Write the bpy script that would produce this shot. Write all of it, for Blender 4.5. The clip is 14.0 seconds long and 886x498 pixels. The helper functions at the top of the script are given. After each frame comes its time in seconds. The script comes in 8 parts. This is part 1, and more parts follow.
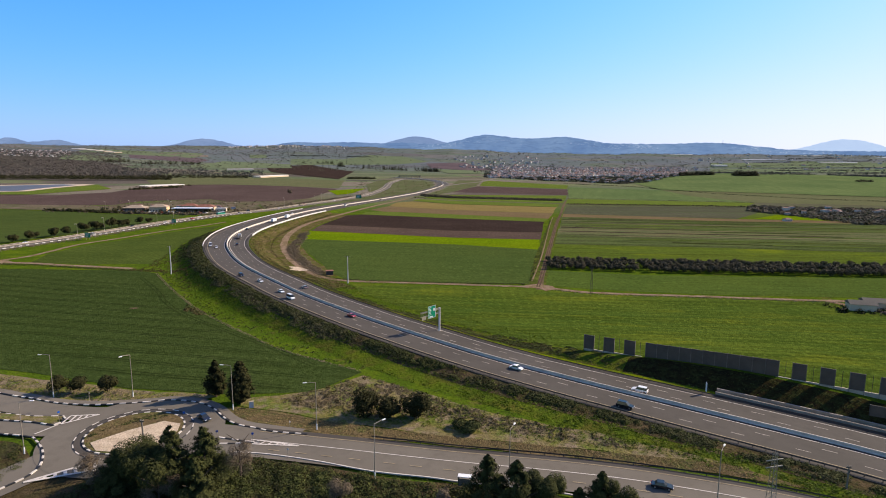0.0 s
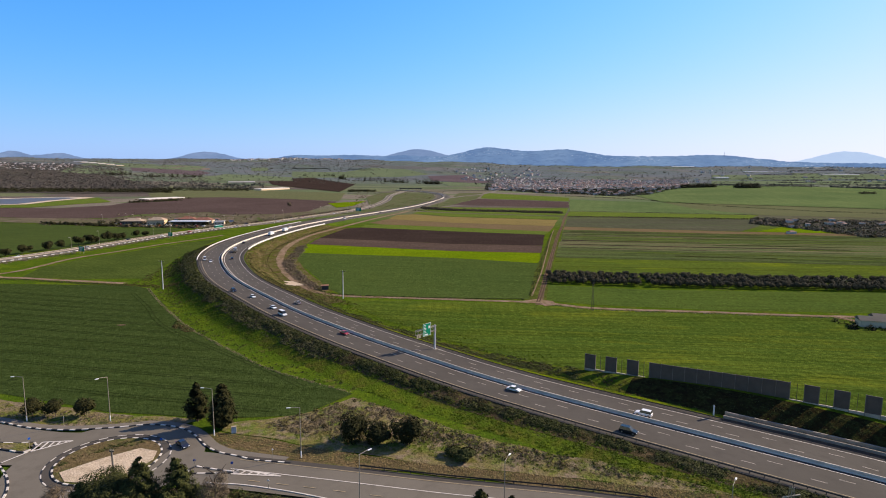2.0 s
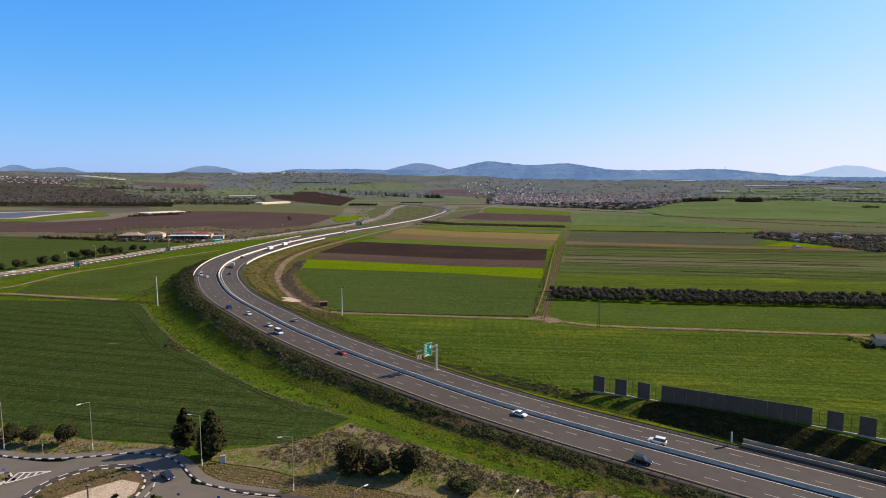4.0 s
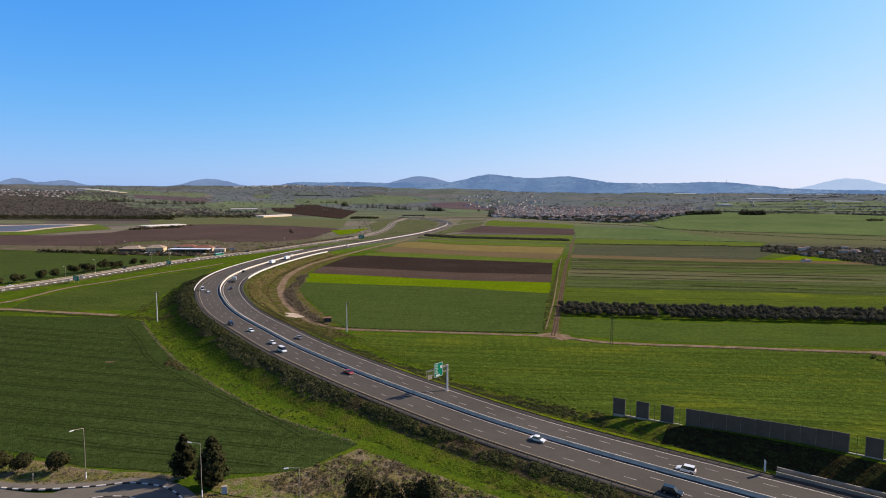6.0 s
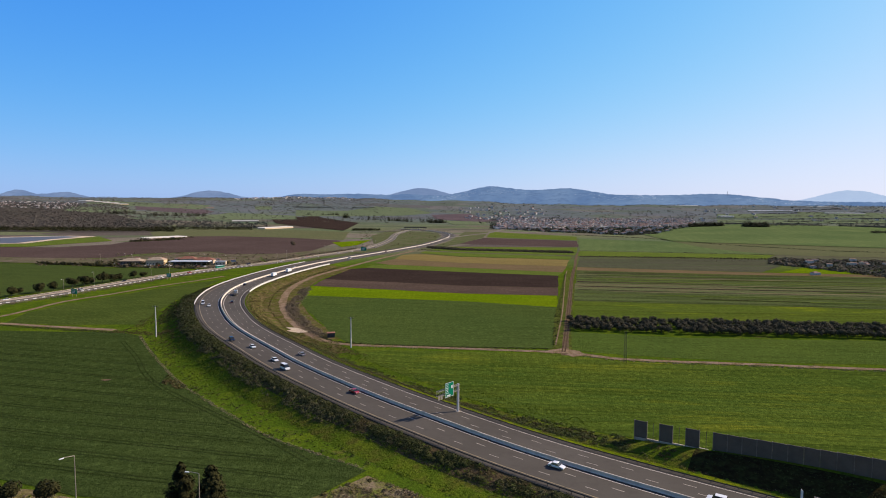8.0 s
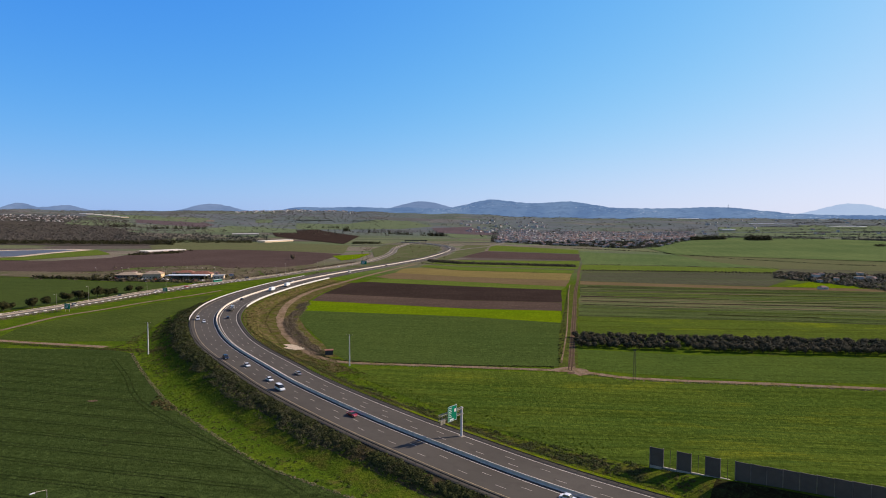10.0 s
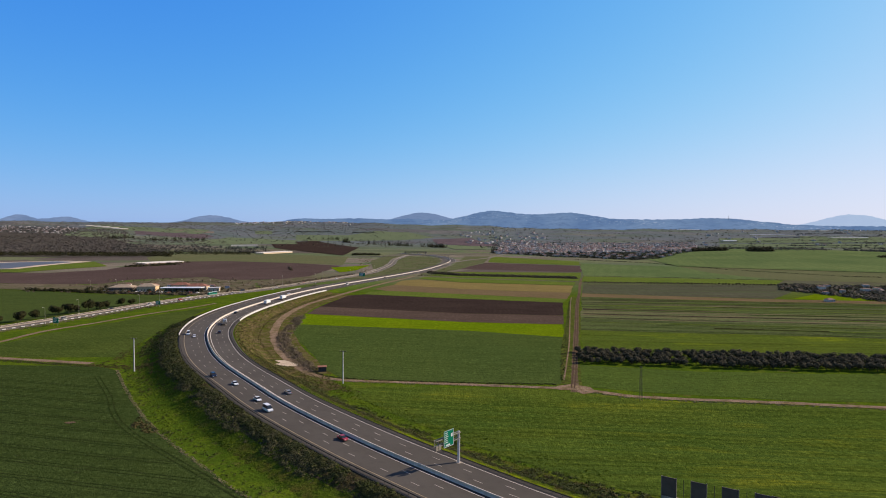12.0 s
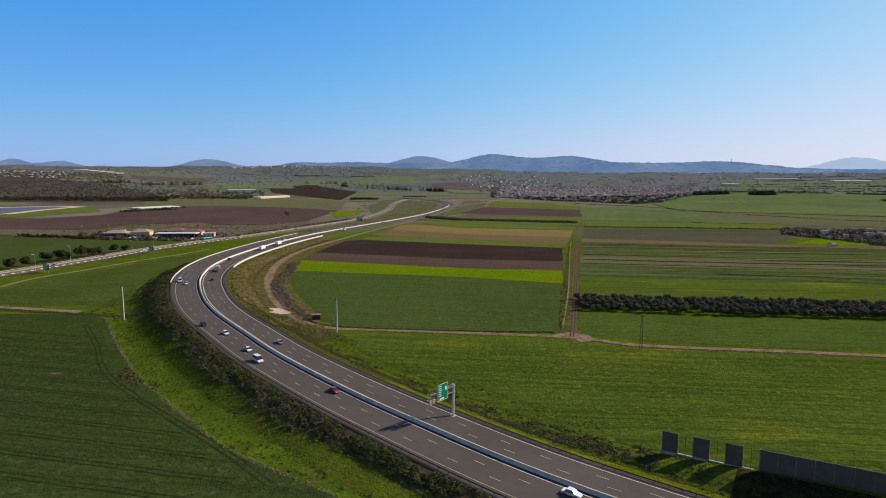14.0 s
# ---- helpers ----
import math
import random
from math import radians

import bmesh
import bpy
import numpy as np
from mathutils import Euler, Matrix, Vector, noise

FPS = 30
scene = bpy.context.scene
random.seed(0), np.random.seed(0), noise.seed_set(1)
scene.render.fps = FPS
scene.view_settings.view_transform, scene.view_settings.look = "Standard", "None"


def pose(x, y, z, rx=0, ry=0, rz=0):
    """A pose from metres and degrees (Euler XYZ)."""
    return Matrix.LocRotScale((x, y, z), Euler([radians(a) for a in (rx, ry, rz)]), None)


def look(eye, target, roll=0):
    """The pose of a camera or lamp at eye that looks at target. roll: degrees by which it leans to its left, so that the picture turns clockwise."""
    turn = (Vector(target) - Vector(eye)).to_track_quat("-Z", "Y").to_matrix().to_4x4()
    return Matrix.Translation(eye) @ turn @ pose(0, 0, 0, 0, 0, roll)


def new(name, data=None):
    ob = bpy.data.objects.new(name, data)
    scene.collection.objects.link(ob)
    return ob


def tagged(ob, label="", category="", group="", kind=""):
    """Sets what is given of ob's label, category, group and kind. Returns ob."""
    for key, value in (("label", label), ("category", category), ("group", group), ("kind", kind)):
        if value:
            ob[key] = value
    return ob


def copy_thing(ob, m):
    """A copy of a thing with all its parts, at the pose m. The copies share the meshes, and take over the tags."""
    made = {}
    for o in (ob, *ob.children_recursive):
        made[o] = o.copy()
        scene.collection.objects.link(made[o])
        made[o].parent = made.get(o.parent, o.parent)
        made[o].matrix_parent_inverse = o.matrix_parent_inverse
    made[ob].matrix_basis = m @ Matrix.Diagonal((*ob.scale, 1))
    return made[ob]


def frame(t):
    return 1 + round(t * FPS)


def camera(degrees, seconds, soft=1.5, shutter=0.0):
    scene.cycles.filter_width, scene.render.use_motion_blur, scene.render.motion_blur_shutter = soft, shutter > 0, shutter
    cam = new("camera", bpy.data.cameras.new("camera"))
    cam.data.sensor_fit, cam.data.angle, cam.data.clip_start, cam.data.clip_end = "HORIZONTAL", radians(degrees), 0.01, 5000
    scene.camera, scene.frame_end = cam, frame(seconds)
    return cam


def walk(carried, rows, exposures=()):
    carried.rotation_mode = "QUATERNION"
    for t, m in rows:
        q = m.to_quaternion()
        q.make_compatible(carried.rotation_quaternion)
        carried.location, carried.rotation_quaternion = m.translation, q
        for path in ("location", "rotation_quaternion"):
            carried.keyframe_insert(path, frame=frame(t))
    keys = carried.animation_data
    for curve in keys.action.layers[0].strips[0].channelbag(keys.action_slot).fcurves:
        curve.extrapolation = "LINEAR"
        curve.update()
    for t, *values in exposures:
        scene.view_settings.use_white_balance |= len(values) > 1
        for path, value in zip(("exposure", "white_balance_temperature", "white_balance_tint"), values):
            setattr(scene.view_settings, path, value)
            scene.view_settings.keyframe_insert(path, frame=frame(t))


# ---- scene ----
cam = camera(74.0, 14.0, soft=1.0)
PATH = [
    (0, (1.36, 0.53, 70.45), (-8.68, 98.76, 54.63), 0.28),
    (0.5, (1.55, 2.37, 70.42), (-8.60, 100.66, 55.07), 0.25),
    (1, (2.03, 4.34, 70.39), (-8.21, 102.69, 55.52), 0.23),
    (1.5, (2.55, 6.37, 70.37), (-7.77, 104.80, 56.04), 0.22),
    (2, (2.94, 8.43, 70.35), (-7.45, 106.93, 56.60), 0.20),
    (2.5, (3.10, 10.48, 70.33), (-7.35, 109.05, 57.13), 0.19),
    (3, (2.98, 12.51, 70.31), (-7.53, 111.16, 57.72), 0.19),
    (5.5, (-1.36, 22.13, 70.26), (-12.09, 121.07, 60.45), 0.19),
    (6, (-2.61, 24.00, 70.25), (-13.37, 122.99, 60.99), 0.19),
    (6.5, (-3.83, 25.89, 70.25), (-14.62, 124.92, 61.46), 0.20),
    (7, (-4.97, 27.82, 70.25), (-15.80, 126.88, 61.95), 0.20),
    (7.5, (-5.98, 29.81, 70.25), (-16.85, 128.91, 62.47), 0.21),
    (8, (-6.84, 31.87, 70.26), (-17.74, 131.01, 62.99), 0.21),
    (10.5, (-8.59, 43.74, 70.31), (-19.63, 143.03, 65.84), 0.21),
    (11, (-8.56, 46.44, 70.33), (-19.62, 145.75, 66.43), 0.20),
    (11.5, (-8.48, 49.21, 70.35), (-19.56, 148.53, 66.99), 0.19),
    (12, (-8.39, 52.02, 70.37), (-19.47, 151.35, 67.24), 0.17),
    (12.1, (-8.37, 52.58, 70.37), (-19.45, 151.91, 66.95), 0.17),
    (12.2, (-8.35, 53.14, 70.38), (-19.43, 152.44, 66.28), 0.17),
    (12.3, (-8.33, 53.71, 70.38), (-19.40, 152.97, 65.52), 0.16),
    (12.4, (-8.31, 54.27, 70.39), (-19.37, 153.46, 64.28), 0.16),
    (12.5, (-8.29, 54.83, 70.39), (-19.35, 153.95, 63.13), 0.16),
    (12.6, (-8.27, 55.38, 70.40), (-19.32, 154.43, 62.21), 0.15),
    (12.8, (-8.24, 56.49, 70.41), (-19.26, 155.45, 61.22), 0.14),
    (13, (-8.20, 57.58, 70.42), (-19.22, 156.53, 61.14), 0.13),
    (13.2, (-8.15, 58.65, 70.43), (-19.17, 157.61, 61.17), 0.12),
    (13.3, (-8.13, 59.17, 70.43), (-19.14, 158.13, 61.15), 0.12),
    (13.5, (-8.07, 60.20, 70.45), (-19.07, 159.14, 60.95), 0.11),
    (13.7, (-8.00, 61.20, 70.46), (-18.97, 160.03, 59.92), 0.09),
    (13.9, (-7.91, 62.15, 70.47), (-18.84, 160.85, 58.66), 0.08),
    (14, (-7.85, 62.61, 70.48), (-18.77, 161.21, 57.89), 0.07),
]
walk(cam, [(t, look(eye, target, roll)) for t, eye, target, roll in PATH], [(0, 1.03), (3, 0.92), (6.5, 0.82), (8, 0.79), (11, 0.72), (14, 0.66)])

# ---- world, sun, exposure ----
SUN = Vector((0.85, 0.50, 0.55)).normalized()
world = bpy.data.worlds.new("world")
scene.world = world
world.use_nodes = True
wn = world.node_tree
sky = wn.nodes.new("ShaderNodeTexSky")
sky.sky_type = "NISHITA"
sky.sun_disc = False
sky.sun_elevation = math.asin(SUN.z)
sky.sun_rotation = math.atan2(SUN.x, SUN.y)
sky.altitude, sky.air_density, sky.dust_density, sky.ozone_density = 100, 1.0, 0.4, 3.0
wn.nodes["Background"].inputs["Strength"].default_value = 0.071
# the sky's own gradient in dry winter air: deep blue above, levelling off in the haze, brighter towards the sun
def world_math(kind, a, b):
    node = wn.nodes.new("ShaderNodeMath")
    node.operation = kind
    for sock, v in zip(node.inputs, (a, b)):
        if isinstance(v, bpy.types.NodeSocket):
            wn.links.new(v, sock)
        else:
            sock.default_value = v
    return node.outputs[0]


split, join = wn.nodes.new("ShaderNodeSeparateColor"), wn.nodes.new("ShaderNodeCombineColor")
wn.links.new(sky.outputs[0], split.inputs[0])
toward = wn.nodes.new("ShaderNodeVectorMath")
toward.operation = "DOT_PRODUCT"
way = wn.nodes.new("ShaderNodeTexCoord").outputs["Generated"]
wn.links.new(way, toward.inputs[0])
height = wn.nodes.new("ShaderNodeSeparateXYZ")
wn.links.new(way, height.inputs[0])
# unseen sky overhead made less blue, to keep shaded sides greyer
zenith = world_math("MAXIMUM", world_math("SUBTRACT", height.outputs[2], 0.45), 0.0)
toward.inputs[1].default_value = Vector((SUN.x, SUN.y, 0)).normalized()
for k, (gain, power, haze, even, sunward, behind, overhead) in enumerate(((0.486, 1.40, 6.4, 0.82, 0.32, 1.6, 2.8), (1.44, 0.94, 7.1, 0.91, 0.19, 0.75, 1.0), (6.15, 0.34, 10.4, 0.99, 0.02, -0.5, -3.2))):
    x = world_math("MULTIPLY", world_math("POWER", split.outputs[k], power), gain)
    knee = world_math("POWER", world_math("ADD", world_math("POWER", world_math("DIVIDE", x, haze), 2.0), 1.0), 0.5)
    side = world_math("ADD", world_math("MULTIPLY", toward.outputs["Value"], sunward), even)
    # unseen sky opposite the sun made paler, added for greyer shaded walls
    back = world_math("MAXIMUM", world_math("SUBTRACT", -0.3, toward.outputs["Value"]), 0.0)
    side = world_math("ADD", side, world_math("MULTIPLY", back, behind))
    whole = world_math("MULTIPLY", world_math("DIVIDE", x, knee), side)
    wn.links.new(world_math("ADD", whole, world_math("MULTIPLY", zenith, overhead)), join.inputs[k])
wn.links.new(join.outputs[0], wn.nodes["Background"].inputs["Color"])
lamp = bpy.data.lights.new("sun", "SUN")
lamp.energy, lamp.angle, lamp.color = 5.0, radians(0.5), (1.0, 0.88, 0.70)
sun = new("sun", lamp)
sun.matrix_world = look(SUN * 100, (0, 0, 0))


# ---- materials ----
def lin(r, g, b):
    return tuple(((c / 255) / 12.92 if c <= 10 else ((c / 255 + 0.055) / 1.055) ** 2.4) for c in (r, g, b)) + (1.0,)


class Mat:
    """A node material under construction."""

    def __init__(self, name, rough=0.9, metal=0.0, spec=0.3):
        self.m = bpy.data.materials.new(name)
        self.m.use_nodes = True
        self.t = self.m.node_tree
        self.b = self.t.nodes["Principled BSDF"]
        self.b.inputs["Roughness"].default_value = rough
        self.b.inputs["Metallic"].default_value = metal
        self.b.inputs["Specular IOR Level"].default_value = spec
        geo = self.t.nodes.new("ShaderNodeNewGeometry")
        self.pos = geo.outputs["Position"]
        self.geo = geo

    def n(self, kind, **ins):
        node = self.t.nodes.new(kind)
        for k, v in ins.items():
            self.set(node.inputs[k.replace("_", " ")], v)
        return node

    def set(self, sock, v):
        if isinstance(v, bpy.types.NodeSocket):
            self.t.links.new(v, sock)
        else:
            sock.default_value = v

    def noise(self, size, detail=3.0, rough=0.55, stretch=None, angle=0.0):
        vec = self.pos
        if stretch:
            mp = self.n("ShaderNodeMapping", Vector=vec)
            mp.inputs["Rotation"].default_value = (0, 0, radians(angle))
            mp.inputs["Scale"].default_value = stretch
            vec = mp.outputs[0]
        return self.n("ShaderNodeTexNoise", Vector=vec, Scale=1.0 / size, Detail=detail, Roughness=rough).outputs["Fac"]

    def rows(self, angle, width, distort=5.0):
        mp = self.n("ShaderNodeMapping", Vector=self.pos)
        mp.inputs["Rotation"].default_value = (0, 0, radians(angle))
        w = self.n("ShaderNodeTexWave", Vector=mp.outputs[0], Scale=0.314 / width, Distortion=distort, Detail=2.0)
        w.inputs["Detail Scale"].default_value = 0.6
        return w.outputs["Fac"]

    def ramp(self, fac, a, b, lo=0.35, hi=0.65):
        r = self.n("ShaderNodeMapRange", Value=fac)
        r.inputs["From Min"].default_value, r.inputs["From Max"].default_value = lo, hi
        return self.mix(r.outputs[0], a, b)

    def mix(self, fac, a, b, blend="MIX"):
        x = self.t.nodes.new("ShaderNodeMix")
        x.data_type, x.blend_type = "RGBA", blend
        self.set(x.inputs[0], fac), self.set(x.inputs[6], a), self.set(x.inputs[7], b)
        return x.outputs[2]

    def bump(self, height, strength=0.5, dist=0.1):
        x = self.n("ShaderNodeBump", Height=height, Strength=strength, Distance=dist)
        self.t.links.new(x.outputs[0], self.b.inputs["Normal"])

    def col(self, c):
        self.set(self.b.inputs["Base Color"], c)
        return self.m


def c4(r, g, b):
    return (r, g, b, 1.0)


def scale_col(c, k):
    return (c[0] * k, c[1] * k, c[2] * k, 1.0)


def warm(c):
    return (c[0] * 0.83, c[1] * 0.72, c[2] * (0.96 if c[1] > 1.15 * c[0] else 0.66), 1.0)


# tint for land farther off, a greyer tone in place of haze
def cool(c):
    return (c[0] * 0.86, c[1] * 0.77, c[2] * 0.78, 1.0)


def crop(name, a, b, angle=0.0, width=6.0, patch=45.0, rowk=0.75, tuft=1.2, third=None, bands=None, tint=warm):
    """A sown field: large patches, sowing rows and small tufts. bands: tone of uneven strips along the rows."""
    m = Mat(name, 0.95, spec=0.0)
    a, b, third = tint(a), tint(b), third and tint(third)
    base = m.ramp(m.noise(patch, 3), a, b, 0.36, 0.64)
    if third:
        base = m.mix(m.ramp(m.noise(patch * 0.45, 5, 0.65, (0.35, 1.0, 1.0), angle), c4(0, 0, 0), c4(1, 1, 1), 0.52, 0.66), base, third)
    base = m.mix(m.ramp(m.rows(angle, width), c4(0, 0, 0), c4(0.22, 0.22, 0.22), 0.25, 0.75), base, scale_col(a, rowk))
    if bands:
        base = m.mix(m.ramp(m.noise(8.0, 4, 0.7, (0.006, 1.0, 1.0), angle), c4(0, 0, 0), c4(0.85, 0.85, 0.85), 0.48, 0.58), base, tint(bands))
        base = m.mix(m.ramp(m.noise(3.0, 3, 0.7, (0.01, 1.0, 1.0), angle), c4(0.7, 0.7, 0.7), c4(0, 0, 0), 0.38, 0.5), base, scale_col(a, 0.5))
    streak = m.noise(9.0, 4, 0.6, (0.09, 1.0, 1.0), angle)
    base = m.mix(m.ramp(streak, c4(0, 0, 0), c4(0.5, 0.5, 0.5), 0.5, 0.72), base, scale_col(b, rowk * 0.85))
    lines = m.noise(1.6, 3, 0.65, (0.05, 1.0, 1.0), angle)
    base = m.mix(m.ramp(lines, c4(0.6, 0.6, 0.6), c4(0, 0, 0), 0.34, 0.52), base, scale_col(a, 0.6))
    fine = m.noise(tuft, 5, 0.75)
    base = m.mix(m.ramp(fine, c4(0.8, 0.8, 0.8), c4(0, 0, 0), 0.32, 0.52), base, scale_col(a, 0.42))
    base = m.mix(m.ramp(m.noise(tuft * 1.7, 4, 0.7), c4(0, 0, 0), c4(0.55, 0.55, 0.55), 0.54, 0.68), base, scale_col(b, 1.6))
    m.bump(fine, 1.0, 0.6)
    return m.col(base)


def rough_ground(name, *cols, patch=14.0, tuft=0.9, tint=warm):
    m = Mat(name, 0.95, spec=0.0)
    cols = [tint(c) for c in cols]
    base = cols[0]
    for k, c in enumerate(cols[1:]):
        base = m.mix(m.ramp(m.noise(patch / (1 + k * 0.7), 5, 0.65, (1, 1, 1 + k)), c4(0, 0, 0), c4(1, 1, 1), 0.46, 0.62), base, c)
    fine = m.noise(tuft, 5, 0.7)
    base = m.mix(m.ramp(fine, c4(0.7, 0.7, 0.7), c4(0, 0, 0), 0.32, 0.56), base, scale_col(cols[0], 0.4))
    m.bump(fine, 1.0, 0.6)
    return m.col(base)


def plain(name, c, rough=0.6, metal=0.0, var=0.25, size=0.6, spec=0.12):
    """Paint, concrete or metal with grime at two scales."""
    m = Mat(name, rough, metal, spec)
    c = c4(c[0] * 0.76, c[1] * 0.72, c[2] * 0.72)
    base = m.ramp(m.noise(size, 4), c, scale_col(c, 1 - var), 0.4, 0.7)
    fine = m.noise(size * 0.12, 3)
    base = m.mix(m.ramp(fine, c4(0.4, 0.4, 0.4), c4(0, 0, 0), 0.3, 0.5), base, scale_col(c, 1 - var * 1.3))
    m.bump(fine, 0.15, 0.02)
    return m.col(base)


def asphalt(name, a, b):
    m = Mat(name, 0.9, spec=0.06)
    a, b = [(c[0] * 0.97, c[1] * 0.915, c[2] * 0.83, 1.0) for c in (a, b)]
    base = m.ramp(m.noise(25, 4), a, b)
    base = m.mix(m.ramp(m.noise(3.0, 4, 0.6), c4(0, 0, 0), c4(0.4, 0.4, 0.4), 0.5, 0.7), base, scale_col(a, 0.75))
    fine = m.noise(0.12, 2)
    base = m.mix(m.ramp(fine, c4(0.3, 0.3, 0.3), c4(0, 0, 0), 0.3, 0.55), base, scale_col(a, 0.6))
    m.bump(fine, 0.3, 0.01)
    return m.col(base)


def leafy(name, a, b, size=1.5, tint=warm):
    """Leaves: every leaf island has its own tone."""
    m = Mat(name, 0.85, spec=0.05)
    a, b = tint(a), tint(b)
    base = m.ramp(m.geo.outputs["Random Per Island"], a, b, 0.0, 1.0)
    info = m.n("ShaderNodeObjectInfo")
    base = m.mix(m.ramp(info.outputs["Random"], c4(0, 0, 0), c4(0.35, 0.35, 0.35), 0, 1), base, scale_col(a, 0.7))
    base = m.mix(m.ramp(m.noise(size, 3), c4(0, 0, 0), c4(0.5, 0.5, 0.5), 0.4, 0.7), base, scale_col(b, 0.75))
    m.b.inputs["Subsurface Weight"].default_value = 0.0
    return m.col(base)


GREEN_A, GREEN_B = c4(0.039, 0.065, 0.013), c4(0.048, 0.076, 0.015)
m_cropA = crop("wheat_dark", GREEN_A, GREEN_B, -4, 7.0, 60)
m_cropB = crop("wheat_mid", c4(0.054, 0.086, 0.014), c4(0.070, 0.104, 0.016), -60, 6.0, 40)
m_cropD = crop("wheat_far", c4(0.054, 0.086, 0.018), c4(0.062, 0.095, 0.018), 20, 8.0, 70)
m_cropI = crop("wheat_centre", c4(0.056, 0.092, 0.017), c4(0.066, 0.102, 0.018), -3, 8.0, 70, 0.9)
m_lime = crop("young_crop", c4(0.108, 0.185, 0.004), c4(0.130, 0.200, 0.005), -3, 5.0, 60, 0.9)
m_cropAA = crop("clover", c4(0.060, 0.106, 0.012), c4(0.092, 0.134, 0.014), -4, 5.0, 34, 0.62, third=c4(0.140, 0.172, 0.013), bands=c4(0.052, 0.094, 0.012))
m_cropT = crop("wheat_strip", c4(0.064, 0.108, 0.016), c4(0.076, 0.120, 0.016), -3, 6.0, 50, 0.9)
m_soil = crop("dark_soil", c4(0.038, 0.029, 0.026), c4(0.050, 0.039, 0.034), -2, 4.0, 50, 0.8)
m_soil2 = crop("light_soil", c4(0.080, 0.062, 0.052), c4(0.10, 0.078, 0.064), -2, 4.0, 50, 0.85)
m_soil3 = crop("purple_soil", c4(0.074, 0.055, 0.048), c4(0.094, 0.071, 0.061), 10, 9.0, 120, 0.85, tint=cool)
m_drygrass = crop("dry_meadow", c4(0.122, 0.132, 0.064), c4(0.108, 0.128, 0.058), -20, 14.0, 90, 0.8, tint=cool)
m_greyplot = crop("grey_plot", c4(0.078, 0.086, 0.052), c4(0.098, 0.098, 0.064), -3, 12.0, 80, 0.6, bands=c4(0.080, 0.110, 0.046), tint=cool)
m_tan = crop("stubble", c4(0.22, 0.185, 0.072), c4(0.185, 0.16, 0.064), -3, 7.0, 50, 0.9)
m_tan2 = crop("stubble_brown", c4(0.165, 0.130, 0.075), c4(0.14, 0.115, 0.062), -3, 7.0, 50, 0.9)
m_green = crop("crop_green", c4(0.098, 0.150, 0.020), c4(0.115, 0.165, 0.022), -3, 6.0, 60, 0.9)
m_olive = crop("crop_olive", c4(0.088, 0.122, 0.046), c4(0.118, 0.142, 0.056), -3, 9.0, 60, 0.7, third=c4(0.15, 0.135, 0.070), bands=c4(0.165, 0.145, 0.080), tint=cool)
m_dkgreen = crop("crop_dark", c4(0.066, 0.090, 0.034), c4(0.092, 0.116, 0.040), -3, 11.0, 70, 0.5, bands=c4(0.100, 0.138, 0.040), tint=cool)
m_yellow = crop("mustard", c4(0.072, 0.118, 0.014), c4(0.098, 0.140, 0.014), -3, 9.0, 60, 0.85, third=c4(0.19, 0.25, 0.010), bands=c4(0.085, 0.12, 0.016))
m_hillg = crop("hill_green", c4(0.084, 0.132, 0.048), c4(0.130, 0.178, 0.064), 10, 20.0, 170, 0.8, tint=cool)
# distant crops and soil, haze put into their paler, bluer colours
m_farfield = crop("hazed_wheat", c4(0.118, 0.160, 0.086), c4(0.135, 0.174, 0.094), 10, 20.0, 90, 0.9, tint=cool)
m_farsoil = crop("hazed_soil", c4(0.104, 0.084, 0.088), c4(0.124, 0.100, 0.102), 10, 12.0, 120, 0.85, tint=cool)
m_fartan = crop("hazed_stubble", c4(0.185, 0.155, 0.120), c4(0.205, 0.170, 0.130), 10, 12.0, 120, 0.9, tint=cool)
m_interchange = rough_ground("interchange_grass", c4(0.100, 0.116, 0.052), c4(0.130, 0.124, 0.074), c4(0.084, 0.112, 0.044), patch=30, tuft=2.0, tint=cool)
m_scrub = rough_ground("dry_scrub", c4(0.165, 0.160, 0.056), c4(0.205, 0.172, 0.104), c4(0.115, 0.165, 0.023), c4(0.220, 0.186, 0.138), patch=10)
m_verge = rough_ground("verge_grass", c4(0.13, 0.185, 0.006), c4(0.17, 0.215, 0.008), c4(0.085, 0.11, 0.012), patch=14)
m_bankgrass = rough_ground("bank_grass", c4(0.070, 0.118, 0.008), c4(0.105, 0.150, 0.010), c4(0.090, 0.095, 0.020), patch=11)
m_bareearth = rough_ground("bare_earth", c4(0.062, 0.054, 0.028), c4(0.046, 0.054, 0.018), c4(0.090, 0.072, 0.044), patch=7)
m_walk = asphalt("pavement", c4(0.125, 0.11, 0.096), c4(0.15, 0.13, 0.115))
# earth and grass, the noise barrier's shadow put into the tone
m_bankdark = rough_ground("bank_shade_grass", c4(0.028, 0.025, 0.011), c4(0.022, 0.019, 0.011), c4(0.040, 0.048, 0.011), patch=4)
m_brush = rough_ground("dry_brush", c4(0.075, 0.078, 0.020), c4(0.115, 0.095, 0.044), c4(0.085, 0.115, 0.012), c4(0.15, 0.12, 0.07), patch=11)
m_woodfloor = rough_ground("wood_floor", c4(0.066, 0.062, 0.050), c4(0.052, 0.056, 0.040), c4(0.085, 0.078, 0.064), patch=60, tuft=5, tint=cool)
m_planted = rough_ground("planted_bank", c4(0.150, 0.120, 0.066), c4(0.124, 0.104, 0.050), c4(0.090, 0.112, 0.024), patch=9)
m_median = plain("median_concrete", c4(0.62, 0.55, 0.47), 0.85, var=0.25, size=2.0)
m_leaf_straw = leafy("leaf_straw", c4(0.150, 0.122, 0.052), c4(0.31, 0.25, 0.125))
